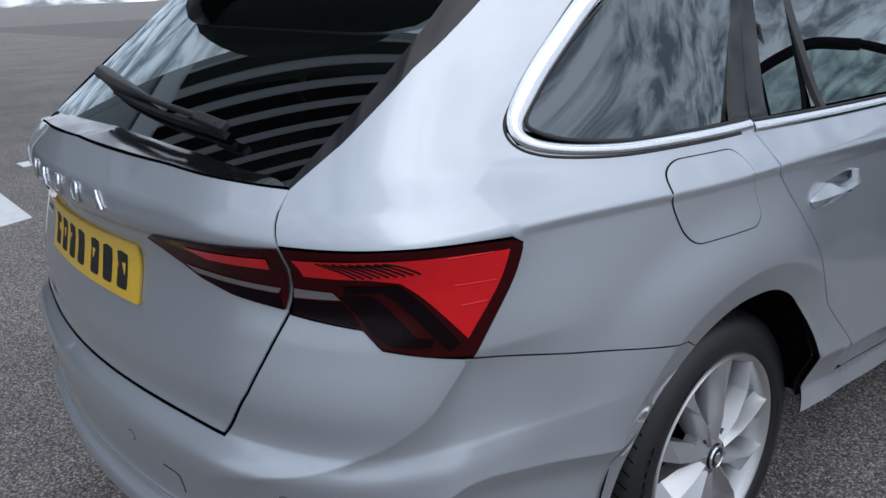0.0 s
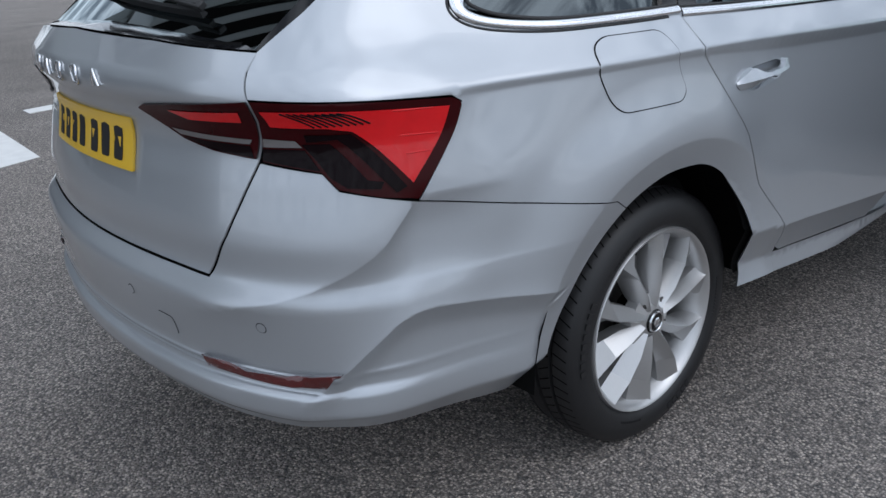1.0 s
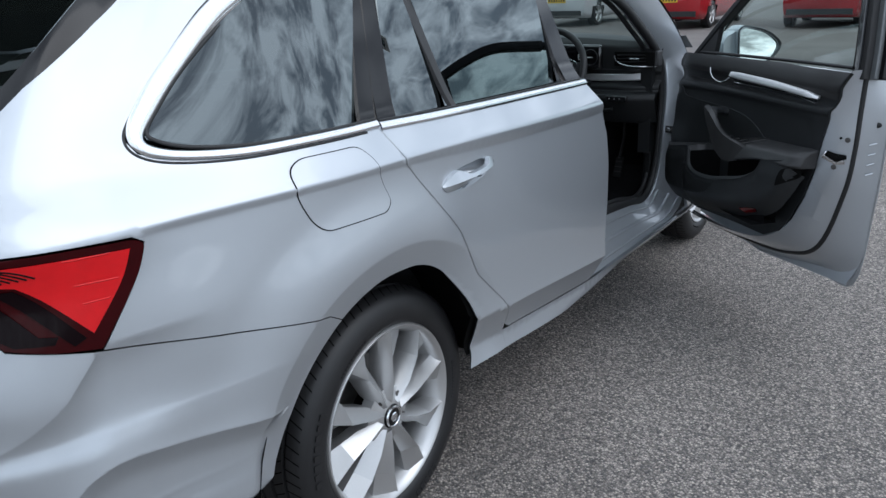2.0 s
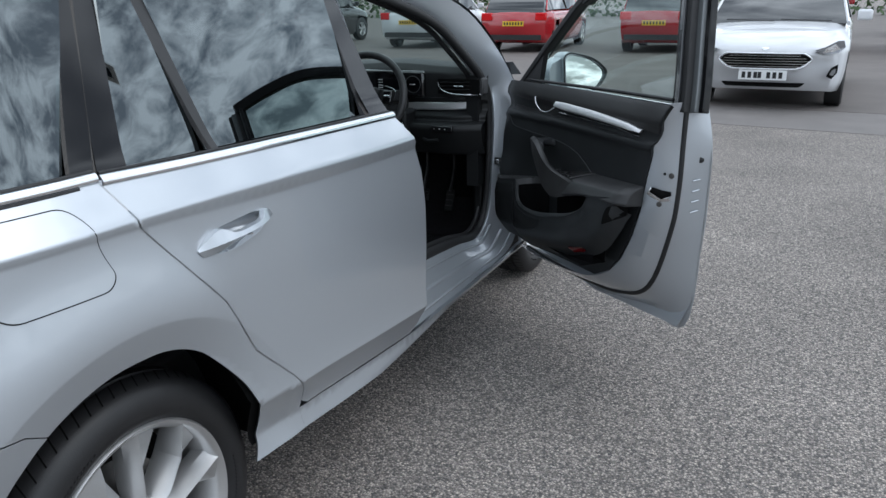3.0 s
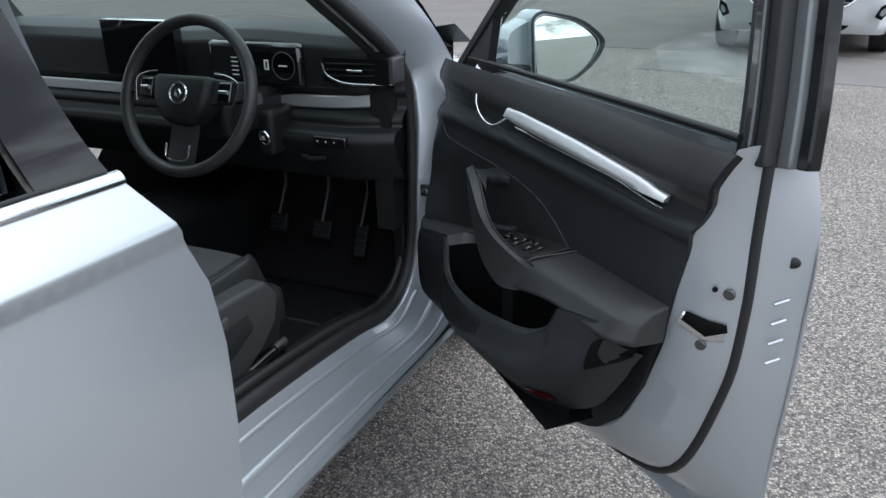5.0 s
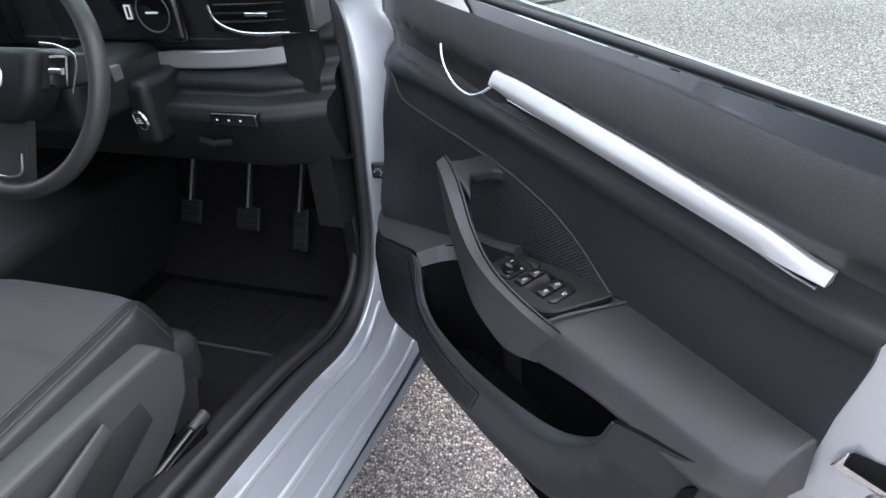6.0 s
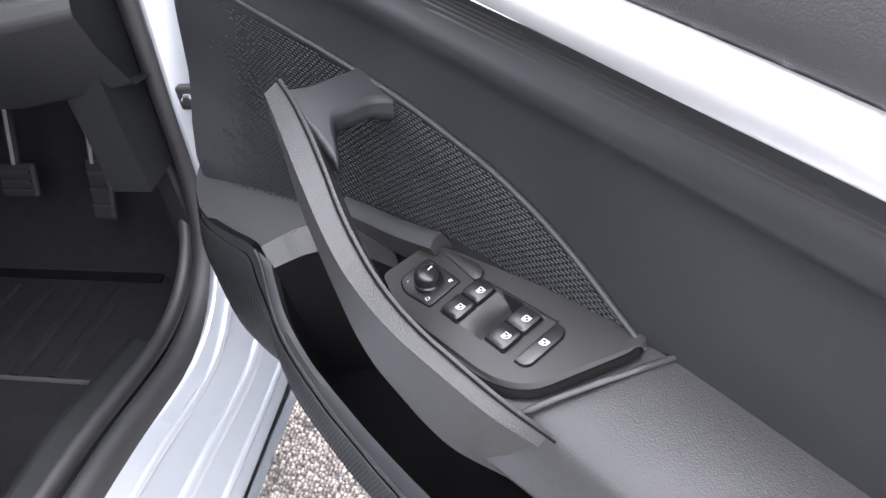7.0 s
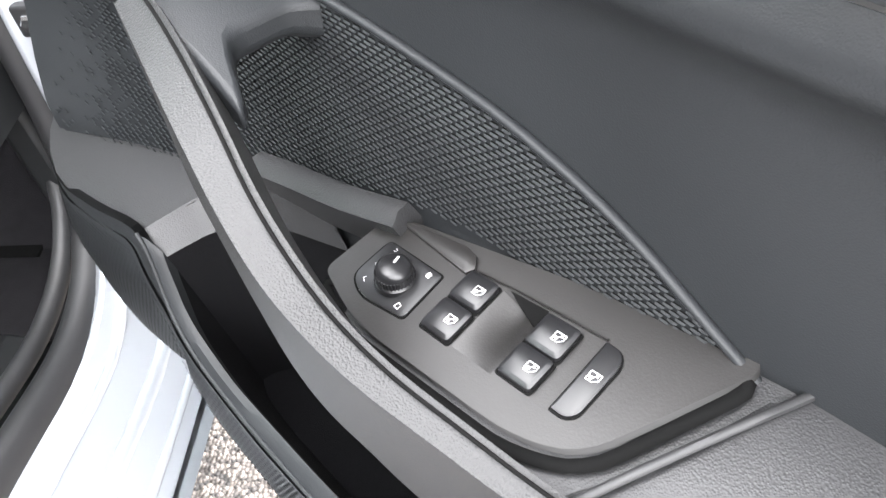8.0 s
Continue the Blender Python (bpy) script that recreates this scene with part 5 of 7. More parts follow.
grille = rounded([(0.135, 0.652), (0.207, 0.664), (0.292, 0.678), (0.312, 0.640), (0.335, 0.608), (0.38, 0.592), (0.43, 0.587), (0.515, 0.594), (0.548, 0.600), (0.530, 0.560), (0.47, 0.535), (0.36, 0.512), (0.22, 0.50), (0.125, 0.515)], [0.012, 0, 0.01, 0.02, 0.02, 0.02, 0, 0, 0.008, 0.008, 0, 0, 0.03, 0.03])
patch("speaker_grille", grille, at_lobe, CARD, door, "perforated loudspeaker grille", lift=0.0015, lip=0.002, step=(0.02, 0.008))
vs_, fs_ = [], []
row, z = 0, 0.498
while z < 0.68:
    d = 0.115 + (0.0022 if row % 2 else 0)
    while d < 0.55:
        if inside(grille, d, z) and seg_dist((d, z), grille) > 0.004:
            w0, k = lobe(d, z) + 0.0019, len(vs_)
            vs_ += [V(d + 0.0016 * math.cos(a), w0, z + 0.0014 * math.sin(a)) for a in (0, 1.047, 2.094, 3.1416, 4.189, 5.236)]
            fs_.append(list(range(k, k + 6)))
        d += 0.0044
    z += 0.0038
    row += 1
part("grille_pattern", (vs_, [], fs_), GAP, door)["kind"] = "stuff"
patch("red_reflector", rounded([(0.718, 0.545), (0.776, 0.558), (0.782, 0.544), (0.732, 0.528)], 0.004), at_lobe, RED_LENS, door, "small red warning reflector", lift=0.003, lip=0.003)
# no real hollow here: a near-black patch paints its shade on the bin
patch("recess_shade", rounded([(0.885, 0.722), (0.935, 0.745), (0.915, 0.690), (0.872, 0.660)], 0.01), lambda d, z: V(d, max(0.03, lobe(d, z)) + 0.003, z), GAP, door, "near-black patch painting the shade of a hollow under the armrest", lip=0.003)
# bright metal inside of the door round the card
def ring_loft(name, lines, material, label=""):
    cur = [catmull([V(*p) for p in l], 5) for l in lines]
    m_ = min(len(c) for c in cur)
    bm = bmesh.new()
    g = [[bm.verts.new(c[i]) for i in range(m_)] for c in cur]
    for A, B in zip(g, g[1:]):
        for i in range(m_ - 1):
            bm.faces.new((A[i], A[i + 1], B[i + 1], B[i]))
    bmesh.ops.recalc_face_normals(bm, faces=bm.faces[:])
    return bevelled(part(name, bm, material, door, label), 0.004, 2, 40)


E0 = [(1.035, -0.02, 1.06), (0.982, -0.012, 0.93), (0.945, -0.01, 0.80), (0.93, -0.01, 0.70), (0.84, -0.008, 0.515), (0.70, -0.005, 0.415), (0.5, -0.005, 0.37), (0.25, -0.005, 0.35), (0.03, -0.005, 0.35)]
E1 = [(1.03, -0.045, 1.06), (1.0, -0.03, 0.93), (0.99, -0.025, 0.80), (0.975, -0.025, 0.68), (0.885, -0.03, 0.475), (0.725, -0.035, 0.385), (0.5, -0.035, 0.345), (0.25, -0.03, 0.33), (0.03, -0.03, 0.33)]
E2 = [(1.03, -0.07, 1.06), (1.028, -0.066, 0.93), (1.028, -0.062, 0.80), (1.005, -0.062, 0.66), (0.905, -0.068, 0.445), (0.735, -0.072, 0.362), (0.5, -0.07, 0.33), (0.25, -0.07, 0.315), (0.03, -0.07, 0.315)]
E3 = [(1.036, -0.085, 1.06), (1.036, -0.084, 0.93), (1.035, -0.084, 0.80), (1.012, -0.084, 0.65), (0.915, -0.09, 0.43), (0.74, -0.092, 0.35), (0.5, -0.09, 0.32), (0.25, -0.09, 0.305), (0.03, -0.09, 0.305)]
E4 = [(1.038, -0.125, 1.055), (1.052, -0.135, 0.93), (1.046, -0.14, 0.80), (1.03, -0.14, 0.60), (0.975, -0.14, 0.40), (0.78, -0.14, 0.325), (0.5, -0.135, 0.275), (0.25, -0.13, 0.29), (0.03, -0.13, 0.295)]
E5 = [(1.035, -0.155, 1.045), (1.058, -0.163, 0.93), (1.058, -0.167, 0.80), (1.047, -0.167, 0.60), (1.004, -0.163, 0.315), (0.79, -0.16, 0.30), (0.5, -0.155, 0.265), (0.25, -0.15, 0.28), (0.03, -0.15, 0.29)]
ring_loft("door_frame", [E0, E1, E2, E3, E4, E5], PAINT, "silver metal inside of the door")
smid = [tuple((a + b) / 2 for a, b in zip(p, q)) for p, q in zip(E2, E3)]
smooth_by_angle(part("door_seal", sweep(catmull([V(*p) for p in smid], 6), V(0.3, 1, 0), oval(0.009, 0.007, 10)), SEAL, door, "black rubber door seal"), 60)
# latch, bolts and plugs on the lock face
LOCK = V(0.55, 0.78, 0.0).normalized()
def lock_disc(name, d, w, z, r, material, label="", rz=1.0):
    bm = lathe([(0.0, 0.003), (r * 0.8, 0.003), (r, 0.0012), (r, -0.002)], 20, axis="z")
    ob = smooth_by_angle(part(name, bm, material, door, label), 40)
    ob.matrix_basis = Matrix.Translation(V(d, w, z)) @ LOCK.to_track_quat("Z", "Y").to_matrix().to_4x4() @ Matrix.Diagonal((1, rz, 1, 1))
    return ob


lock_disc("bolt", 1.022, -0.050, 0.838, 0.0085, DARKMETAL, "dark round bolt head")
lock_disc("hole_plug", 1.008, -0.035, 0.843, 0.004, GAP)
lock_disc("bolt", 0.995, -0.032, 0.745, 0.0085, DARKMETAL, "dark round bolt head")
lock_disc("bump_stop", 1.045, -0.128, 0.885, 0.016, RUBBER, "black rubber bump stop", 0.6)
smooth_by_angle(part("latch", sweep([V(0.975, -0.012, 0.79), V(1.003, -0.034, 0.776), V(1.024, -0.052, 0.782)], LOCK, oval(0.013, 0.006, 10), scales=[0.7, 1.1, 0.5]), GAP, door, "black door latch slot"), 60)
smooth_by_angle(part("latch_plate", sweep([V(0.968, -0.010, 0.785), V(0.998, -0.034, 0.764), V(1.02, -0.05, 0.770)], LOCK, oval(0.012, 0.003, 10)), CHROME, door, "bright latch plate"), 60)
for i in range(4):
    smooth_by_angle(part("press_mark", sweep([V(1.046, -0.112, 0.82 - 0.033 * i), V(1.05, -0.135, 0.825 - 0.033 * i)], LOCK, oval(0.0025, 0.002, 6)), PAINT, door), 60)

# window frame, glass and mirror
fr = catmull([V(1.012, -0.06, 1.03), V(1.0, -0.072, 1.12), V(0.975, -0.09, 1.25), V(0.93, -0.125, 1.44)], 6)
bevelled(part("window_channel", sweep([p + V(-0.014, -0.004, 0) for p in fr], V(0, 1, 0), [(-0.006, 0.010), (0.008, 0.010), (0.008, -0.02), (-0.006, -0.02)]), SEAL, door, "black glass channel"), 0.002)
# silver upright given dark paint to stand in for the shade on it
bevelled(part("window_frame", sweep(fr, V(0, 1, 0), [(-0.006, 0.012), (0.010, 0.012), (0.012, -0.03), (-0.006, -0.03)]), GREY_PAINT, door, "silver rear upright of the window frame, coloured dark for shade"), 0.003)
bevelled(part("frame_seal", sweep([p + V(0.022, -0.010, 0) for p in fr], V(0, 1, 0), [(-0.011, 0.014), (0.008, 0.010), (0.010, -0.02), (-0.011, -0.02)]), SEAL, door, "black frame seal"), 0.003)
# silver as well, with its shade painted in as grey
bevelled(part("outer_upright", sweep([p + V(0.040, -0.030, 0) for p in fr], V(0, 1, 0), [(-0.010, 0.010), (0.010, 0.006), (0.010, -0.02), (-0.010, -0.02)]), ALLOY_SHADED, door, "silver outer upright of the window frame, coloured grey for shade"), 0.003)
bevelled(part("pillar_cover", sweep([p + V(0.057, -0.043, 0) for p in fr], V(0, 1, 0), [(-0.008, 0.008), (0.009, 0.003), (0.009, -0.02), (-0.008, -0.02)]), GLOSS, door, "gloss black pillar cover"), 0.003)
fr4 = catmull([V(0.0, -0.05, 1.01), V(0.13, -0.06, 1.12), V(0.29, -0.075, 1.255), V(0.42, -0.095, 1.36), V(0.6, -0.12, 1.44)], 6)
bevelled(part("window_frame", sweep(fr4, V(0, 1, 0), [(-0.012, 0.012), (0.012, 0.012), (0.014, -0.03), (-0.012, -0.03)]), SEAL, door, "black front frame of the window"), 0.004)
fr5 = catmull([V(0.40, -0.093, 1.345), V(0.6, -0.12, 1.44), V(0.78, -0.125, 1.455), V(0.955, -0.125, 1.445)], 6)
bevelled(part("window_frame", sweep(fr5, V(0, 1, 0), [(-0.02, 0.012), (0.02, 0.012), (0.02, -0.03), (-0.02, -0.03)]), SEAL, door, "black roof rail of the window frame"), 0.004)
patch("mirror_sail", [(0.03, 1.03), (0.17, 1.042), (0.178, 1.145)], lambda d, z: V(d, -0.045 - 0.1 * (z - 1.04), z), BLACK, door, "black triangular mirror base", lip=0.02)
pane = patch("door_glass", [(0.165, 1.03), (1.0, 1.05), (0.985, 1.2), (0.93, 1.44), (0.6, 1.43), (0.42, 1.35), (0.29, 1.245), (0.175, 1.14)], lambda d, z: V(d, -0.062 - 0.14 * (z - 1.04), z), FRONT_GLASS, door, "clear greenish door window", step=(0.1, 0.1), lip=0.004)
pane.visible_shadow = False
bs = [V(0.03, -0.048, 1.038), V(0.35, -0.05, 1.048), V(0.7, -0.052, 1.058), V(1.0, -0.052, 1.064)]
smooth_by_angle(part("belt_seal", sweep(catmull(bs, 4), V(0, 1, 0.2), oval(0.006, 0.006, 8)), SEAL, door, "black seal along the window sill"), 60)

# ---- door opening and cabin ----
def loft(name, lines, material, parent, label="", n=5, bevel=0.004):
    cur = [catmull(l, n) for l in lines]
    m_ = min(len(c) for c in cur)
    bm = bmesh.new()
    g = [[bm.verts.new(c[i]) for i in range(m_)] for c in cur]
    for A, B in zip(g, g[1:]):
        for i in range(m_ - 1):
            bm.faces.new((A[i], A[i + 1], B[i + 1], B[i]))
    bmesh.ops.recalc_face_normals(bm, faces=bm.faces[:])
    ob = part(name, bm, material, parent, label)
    return bevelled(ob, bevel, 2, 40) if bevel else smooth_by_angle(ob, 40)


J1 = [(0.775, 1.02, 0.475), (0.778, 1.35, 0.465), (0.78, 1.7, 0.43), (0.785, 1.88, 0.405), (0.79, 1.975, 0.45), (0.795, 2.02, 0.55), (0.80, 2.03, 0.70), (0.795, 2.06, 0.9), (0.775, 2.06, 1.03), (0.745, 1.90, 1.17), (0.705, 1.68, 1.30), (0.65, 1.3, 1.41)]
J2 = [(0.81, 1.02, 0.425), (0.81, 1.35, 0.415), (0.812, 1.7, 0.39), (0.82, 1.90, 0.37), (0.825, 2.0, 0.42), (0.83, 2.04, 0.55), (0.835, 2.055, 0.70), (0.83, 2.085, 0.9), (0.80, 2.10, 1.04), (0.765, 1.95, 1.18), (0.72, 1.72, 1.315), (0.66, 1.32, 1.425)]
J3 = [(0.845, 1.02, 0.375), (0.845, 1.35, 0.37), (0.848, 1.7, 0.355), (0.852, 1.93, 0.345), (0.86, 2.05, 0.40), (0.865, 2.09, 0.55), (0.868, 2.095, 0.70), (0.862, 2.12, 0.9), (0.825, 2.14, 1.04), (0.785, 2.0, 1.19), (0.735, 1.78, 1.325), (0.67, 1.35, 1.435)]
J4 = [(0.870, 1.02, 0.333), (0.873, 1.35, 0.325), (0.876, 1.7, 0.32), (0.878, 1.98, 0.32), (0.884, 2.10, 0.38), (0.892, 2.12, 0.55), (0.895, 2.125, 0.70), (0.887, 2.14, 0.92), (0.84, 2.17, 1.03), (0.795, 2.04, 1.19), (0.745, 1.82, 1.335), (0.68, 1.38, 1.445)]
J0 = [(0.745, 1.02, 0.485), (0.745, 1.35, 0.48), (0.745, 1.7, 0.445), (0.745, 1.92, 0.405), (0.745, 2.04, 0.445), (0.745, 2.09, 0.55), (0.745, 2.11, 0.70), (0.745, 2.10, 0.87), (0.735, 2.03, 1.02), (0.71, 1.86, 1.155), (0.675, 1.66, 1.28), (0.62, 1.28, 1.39)]
loft("door_jamb", [J0, J1, J2, J3, J4], PAINT, car, "silver painted door opening and sill")
mid = [tuple((a * 0.5 + b * 0.5) for a, b in zip(p, q)) for p, q in zip(J0, J1)]
seal_path = catmull(mid, 7)
smooth_by_angle(part("opening_seal", sweep(seal_path, (1, -0.4, 0.5), oval(0.021, 0.016, 12)), SEAL, car, "black rubber seal round the door opening"), 60)
lipp = [tuple(p) for p in catmull([(a - 0.022, b - 0.0, c + 0.002) for a, b, c in J0], 7)]
smooth_by_angle(part("seal_lip", sweep(lipp, (1, -0.4, 0.5), oval(0.012, 0.010, 10)), BLACK, car, "black trim edge inside the seal"), 60)
for k, (ja, jb, r_, o_) in enumerate(((J1, J2, 0.006, 0.5), (J2, J3, 0.009, 0.55), (J3, J4, 0.005, 0.5))):
    pts = [tuple(a * (1 - o_) + b * o_ for a, b in zip(p, q)) for p, q in zip(ja[:5], jb[:5])]
    smooth_by_angle(part("sill_bead", sweep(catmull(pts, 8), (0.6, 0, 0.8), oval(r_, 0.004, 10)), PAINT, car), 60)
# strap and hinge on the front pillar
smooth_by_angle(part("check_strap", sweep([(0.80, 2.05, 0.703), (0.835, 2.035, 0.703), (0.862, 2.03, 0.703)], (0, 0, 1), oval(0.004, 0.011, 8)), DARKMETAL, car, "dark metal door check strap"), 60)
bm = box_bm(0.808, 0.848, 2.032, 2.045, 0.690, 0.72)
bevelled(part("strap_plate", bm, SEAL, car, "black strap bracket"), 0.003)
bm = lathe([(0.0, 0.006), (0.007, 0.006), (0.009, 0.003), (0.0095, 0.0)], 6, axis="z")
b_ = part("strap_bolt", bm, CHROME, car, "bright bolt head")
b_.matrix_basis = Matrix.Translation((0.824, 2.031, 0.706)) @ Matrix.Rotation(radians(90), 4, "X")
# front pillars, windscreen, bonnet
for sx in (1, -1):
    outer_ = [(0.84 * sx, 2.19, 1.02), (0.797 * sx, 2.06, 1.19), (0.748 * sx, 1.84, 1.338), (0.68 * sx, 1.4, 1.45)]
    inner_ = [(0.79 * sx, 2.27, 1.03), (0.74 * sx, 2.11, 1.20), (0.69 * sx, 1.88, 1.35), (0.63 * sx, 1.42, 1.455)]
    back_ = [(0.735 * sx, 2.10, 1.01), (0.71 * sx, 1.98, 1.15), (0.67 * sx, 1.76, 1.29), (0.61 * sx, 1.34, 1.40)]
    loft("front_pillar", [outer_, inner_], PAINT, car, "silver front pillar", bevel=0)
    loft("pillar_lining", [inner_, back_], BLACK, car, "black pillar lining", bevel=0)
rows = []
bm = bmesh.new()
for i in range(9):
    t = i / 8
    y, z, hw = 2.30 - 0.88 * t, 1.03 + 0.425 * t - 0.03 * t * t, 0.79 - 0.16 * t
    rows.append([bm.verts.new((hw * (2 * j / 10 - 1), y + 0.14 * (1 - (2 * j / 10 - 1) ** 2), z + 0.02 * (1 - (2 * j / 10 - 1) ** 2))) for j in range(11)])
for A, B in zip(rows, rows[1:]):
    for j in range(10):
        bm.faces.new((A[j], A[j + 1], B[j + 1], B[j]))
ws = part("windscreen", bm, FRONT_GLASS, car, "clear windscreen", smooth=True)
ws.visible_shadow = False
bm = bmesh.new()
rows = []
for i in range(13):
    t = i / 12
    y = 2.36 + 1.12 * t
    rows.append([bm.verts.new((0.83 * u * (1 - 0.18 * t ** 3), y - 0.1 * u * u * t, 1.0 - 0.16 * t - 0.12 * t ** 4 - 0.05 * u ** 4 + 0.02 * (1 - u * u))) for u in [2 * j / 14 - 1 for j in range(15)]])
for A, B in zip(rows, rows[1:]):
    for j in range(14):
        bm.faces.new((A[j], A[j + 1], B[j + 1], B[j]))
part("bonnet", bm, PAINT, car, "silver bonnet", smooth=True)

DASH = leather("dash_plastic", (0.0095, 0.0102, 0.011), 0.5, 1200, 0.25, 0.32)
CARPET = mat("carpet", (0.011, 0.0105, 0.012), 0.95, spec=0.15, vary=0.5, scale=60, bump=0.6, bscale=900)
SEAT_CLOTH = mat("seat_cloth", (0.05, 0.051, 0.053), 0.85, vary=0.12, scale=25, bump=0.35, bscale=1500)
SEAT_HIDE = leather("seat_leather", (0.022, 0.023, 0.024), 0.4, 700, 0.5)
SEAT_PLASTIC = mat("seat_plastic", (0.043, 0.043, 0.045), 0.5, vary=0.1, scale=30, bump=0.12, bscale=900)
DISPLAY = mat("display_glass", (0.004, 0.004, 0.005), 0.08, coat=1.0)

# dashboard
prof = [(2.42, 1.02), (2.30, 1.085), (2.12, 1.095), (2.03, 1.085), (2.0, 1.06), (1.995, 1.03), (1.99, 0.975), (1.985, 0.955), (1.995, 0.945), (1.995, 0.915), (1.975, 0.905), (1.962, 0.892), (1.965, 0.875), (1.925, 0.865), (1.915, 0.845), (1.93, 0.80), (1.965, 0.735), (2.05, 0.72), (2.3, 0.73)]
bm = bmesh.new()
rings = []
for i in range(27):
    x = -0.74 + 1.515 * i / 26
    bulge = 0.018 * math.exp(-((x - 0.37) / 0.2) ** 2)
    end = 0.05 * ease(0.66, 0.78, x)
    rings.append([bm.verts.new((x, y + end - (0.03 if z > 1.0 and y < 2.05 else 0) * math.exp(-((x - 0.37) / 0.22) ** 2), z + (bulge if z > 1.02 and y < 2.2 else 0))) for y, z in prof])
for A, B in zip(rings, rings[1:]):
    for j in range(len(prof) - 1):
        bm.faces.new((A[j], A[j + 1], B[j + 1], B[j]))
bmesh.ops.recalc_face_normals(bm, faces=bm.faces[:])
bm2 = bm
dash = bevelled(part("dashboard", bm2, DASH, car, "black padded dashboard"), 0.006, 3, 40)
part("dash_end", box_bm(0.70, 0.752, 1.99, 2.3, 0.60, 1.06), DASH, car, "black dashboard end panel")
smooth_by_angle(part("dash_stitching", sweep([(-0.2, 1.985, 0.966), (0.2, 1.983, 0.966), (0.5, 1.984, 0.966), (0.66, 1.99, 0.966), (0.755, 2.02, 0.97)], (0, -1, 0), oval(0.0008, 0.0008, 5)), SEAT_PLASTIC, dash), 60)
strip = catmull([(0.435, 1.985, 0.928), (0.5, 1.983, 0.929), (0.6, 1.987, 0.931), (0.69, 2.0, 0.936), (0.715, 2.01, 0.942)], 5)
bevelled(part("dash_strip", sweep(strip, (0, -1, 0.15), [(-0.017, 0.0), (-0.014, 0.006), (0.014, 0.006), (0.017, 0.0), (0.014, -0.006), (-0.014, -0.006)], scales=[(0.8 + 0.2 * ease(0, 4, i) - 0.55 * ease(15, 20, i), 1) for i in range(len(strip))]), STRIP, dash, "brushed silver dash strip"), 0.002)
strip = catmull([(-0.5, 1.985, 0.925), (0.0, 1.985, 0.925), (0.26, 1.985, 0.926)], 5)
bevelled(part("dash_strip", sweep(strip, (0, -1, 0.15), [(-0.017, 0.0), (-0.014, 0.006), (0.014, 0.006), (0.017, 0.0), (0.014, -0.006), (-0.014, -0.006)]), STRIP, dash, "brushed silver dash strip"), 0.002)
# air vent
part("vent_recess", box_bm(0.585, 0.765, 1.968, 2.02, 0.985, 1.045), GAP, dash, "dark vent opening")
for i in range(3):
    bevelled(part("vent_slat", sweep([(0.60, 1.966, 1.002 + 0.014 * i), (0.68, 1.968, 1.003 + 0.014 * i), (0.765, 1.985, 1.004 + 0.014 * i)], (0, -1, 0.3), oval(0.002, 0.011, 8)), BLACK, dash), 0.001)
smooth_by_angle(part("vent_edge", sweep(catmull([(0.585, 1.965, 1.03), (0.60, 1.958, 1.005), (0.64, 1.957, 0.988), (0.70, 1.962, 0.984), (0.775, 1.985, 0.986)], 5), (0, -1, 0), oval(0.0035, 0.003, 8)), CHROME, dash, "chrome vent edge"), 60)
smooth_by_angle(part("vent_tab", sweep([(0.66, 1.96, 1.017), (0.70, 1.963, 1.016)], (0, -1, 0), oval(0.004, 0.004, 8)), CHROME, dash, "small chrome vent tab"), 60)
bevelled(part("vent_cap", box_bm(0.762, 0.782, 1.975, 2.03, 0.985, 1.05), SEAT_PLASTIC, dash, "grey vent end cap"), 0.006)
# instrument display and centre screen
bevelled(part("instrument_display", box_bm(0.235, 0.525, 1.958, 1.99, 0.965, 1.075), DISPLAY, dash, "dark glossy instrument display"), 0.012)
part("centre_screen", box_bm(-0.13, 0.13, 1.955, 1.985, 0.97, 1.12), DISPLAY, dash, "dark glossy centre screen")
for k in range(5):
    part("display_mark", box_bm(0.312, 0.332, 1.955, 1.957, 0.99 + 0.011 * k, 0.9925 + 0.011 * k), ICON, dash)
bm = lathe([(0.0325, 0.0), (0.034, 0.0015), (0.0355, 0.0)], 40, axis="z")
ring = part("display_dial", bm, SEAT_PLASTIC, dash)
ring.matrix_basis = Matrix.Translation((0.475, 1.956, 1.02)) @ Matrix.Rotation(radians(90), 4, "X")
for x0, x1, z0, z1 in ((0.416, 0.419, 1.01, 1.03), (0.426, 0.429, 1.01, 1.03), (0.416, 0.429, 1.03, 1.033), (0.416, 0.429, 1.008, 1.011), (0.46, 0.485, 1.018, 1.021)):
    part("display_mark", box_bm(x0, x1, 1.9552, 1.957, z0, z1), ICON, dash)
# light switches and start button
bevelled(part("switch_panel", box_bm(0.575, 0.67, 1.908, 1.93, 0.836, 0.86), DISPLAY, dash, "black row of light switches"), 0.003)
for k in range(3):
    part("switch_mark", box_bm(0.588 + 0.024 * k, 0.592 + 0.024 * k, 1.9075, 1.9082, 0.847, 0.850), ICON, dash)
smooth_by_angle(part("bonnet_lever", sweep([(0.53, 1.925, 0.80), (0.56, 1.918, 0.795), (0.60, 1.926, 0.80)], (0, -1, 0), oval(0.008, 0.006, 8)), DASH, dash), 60)
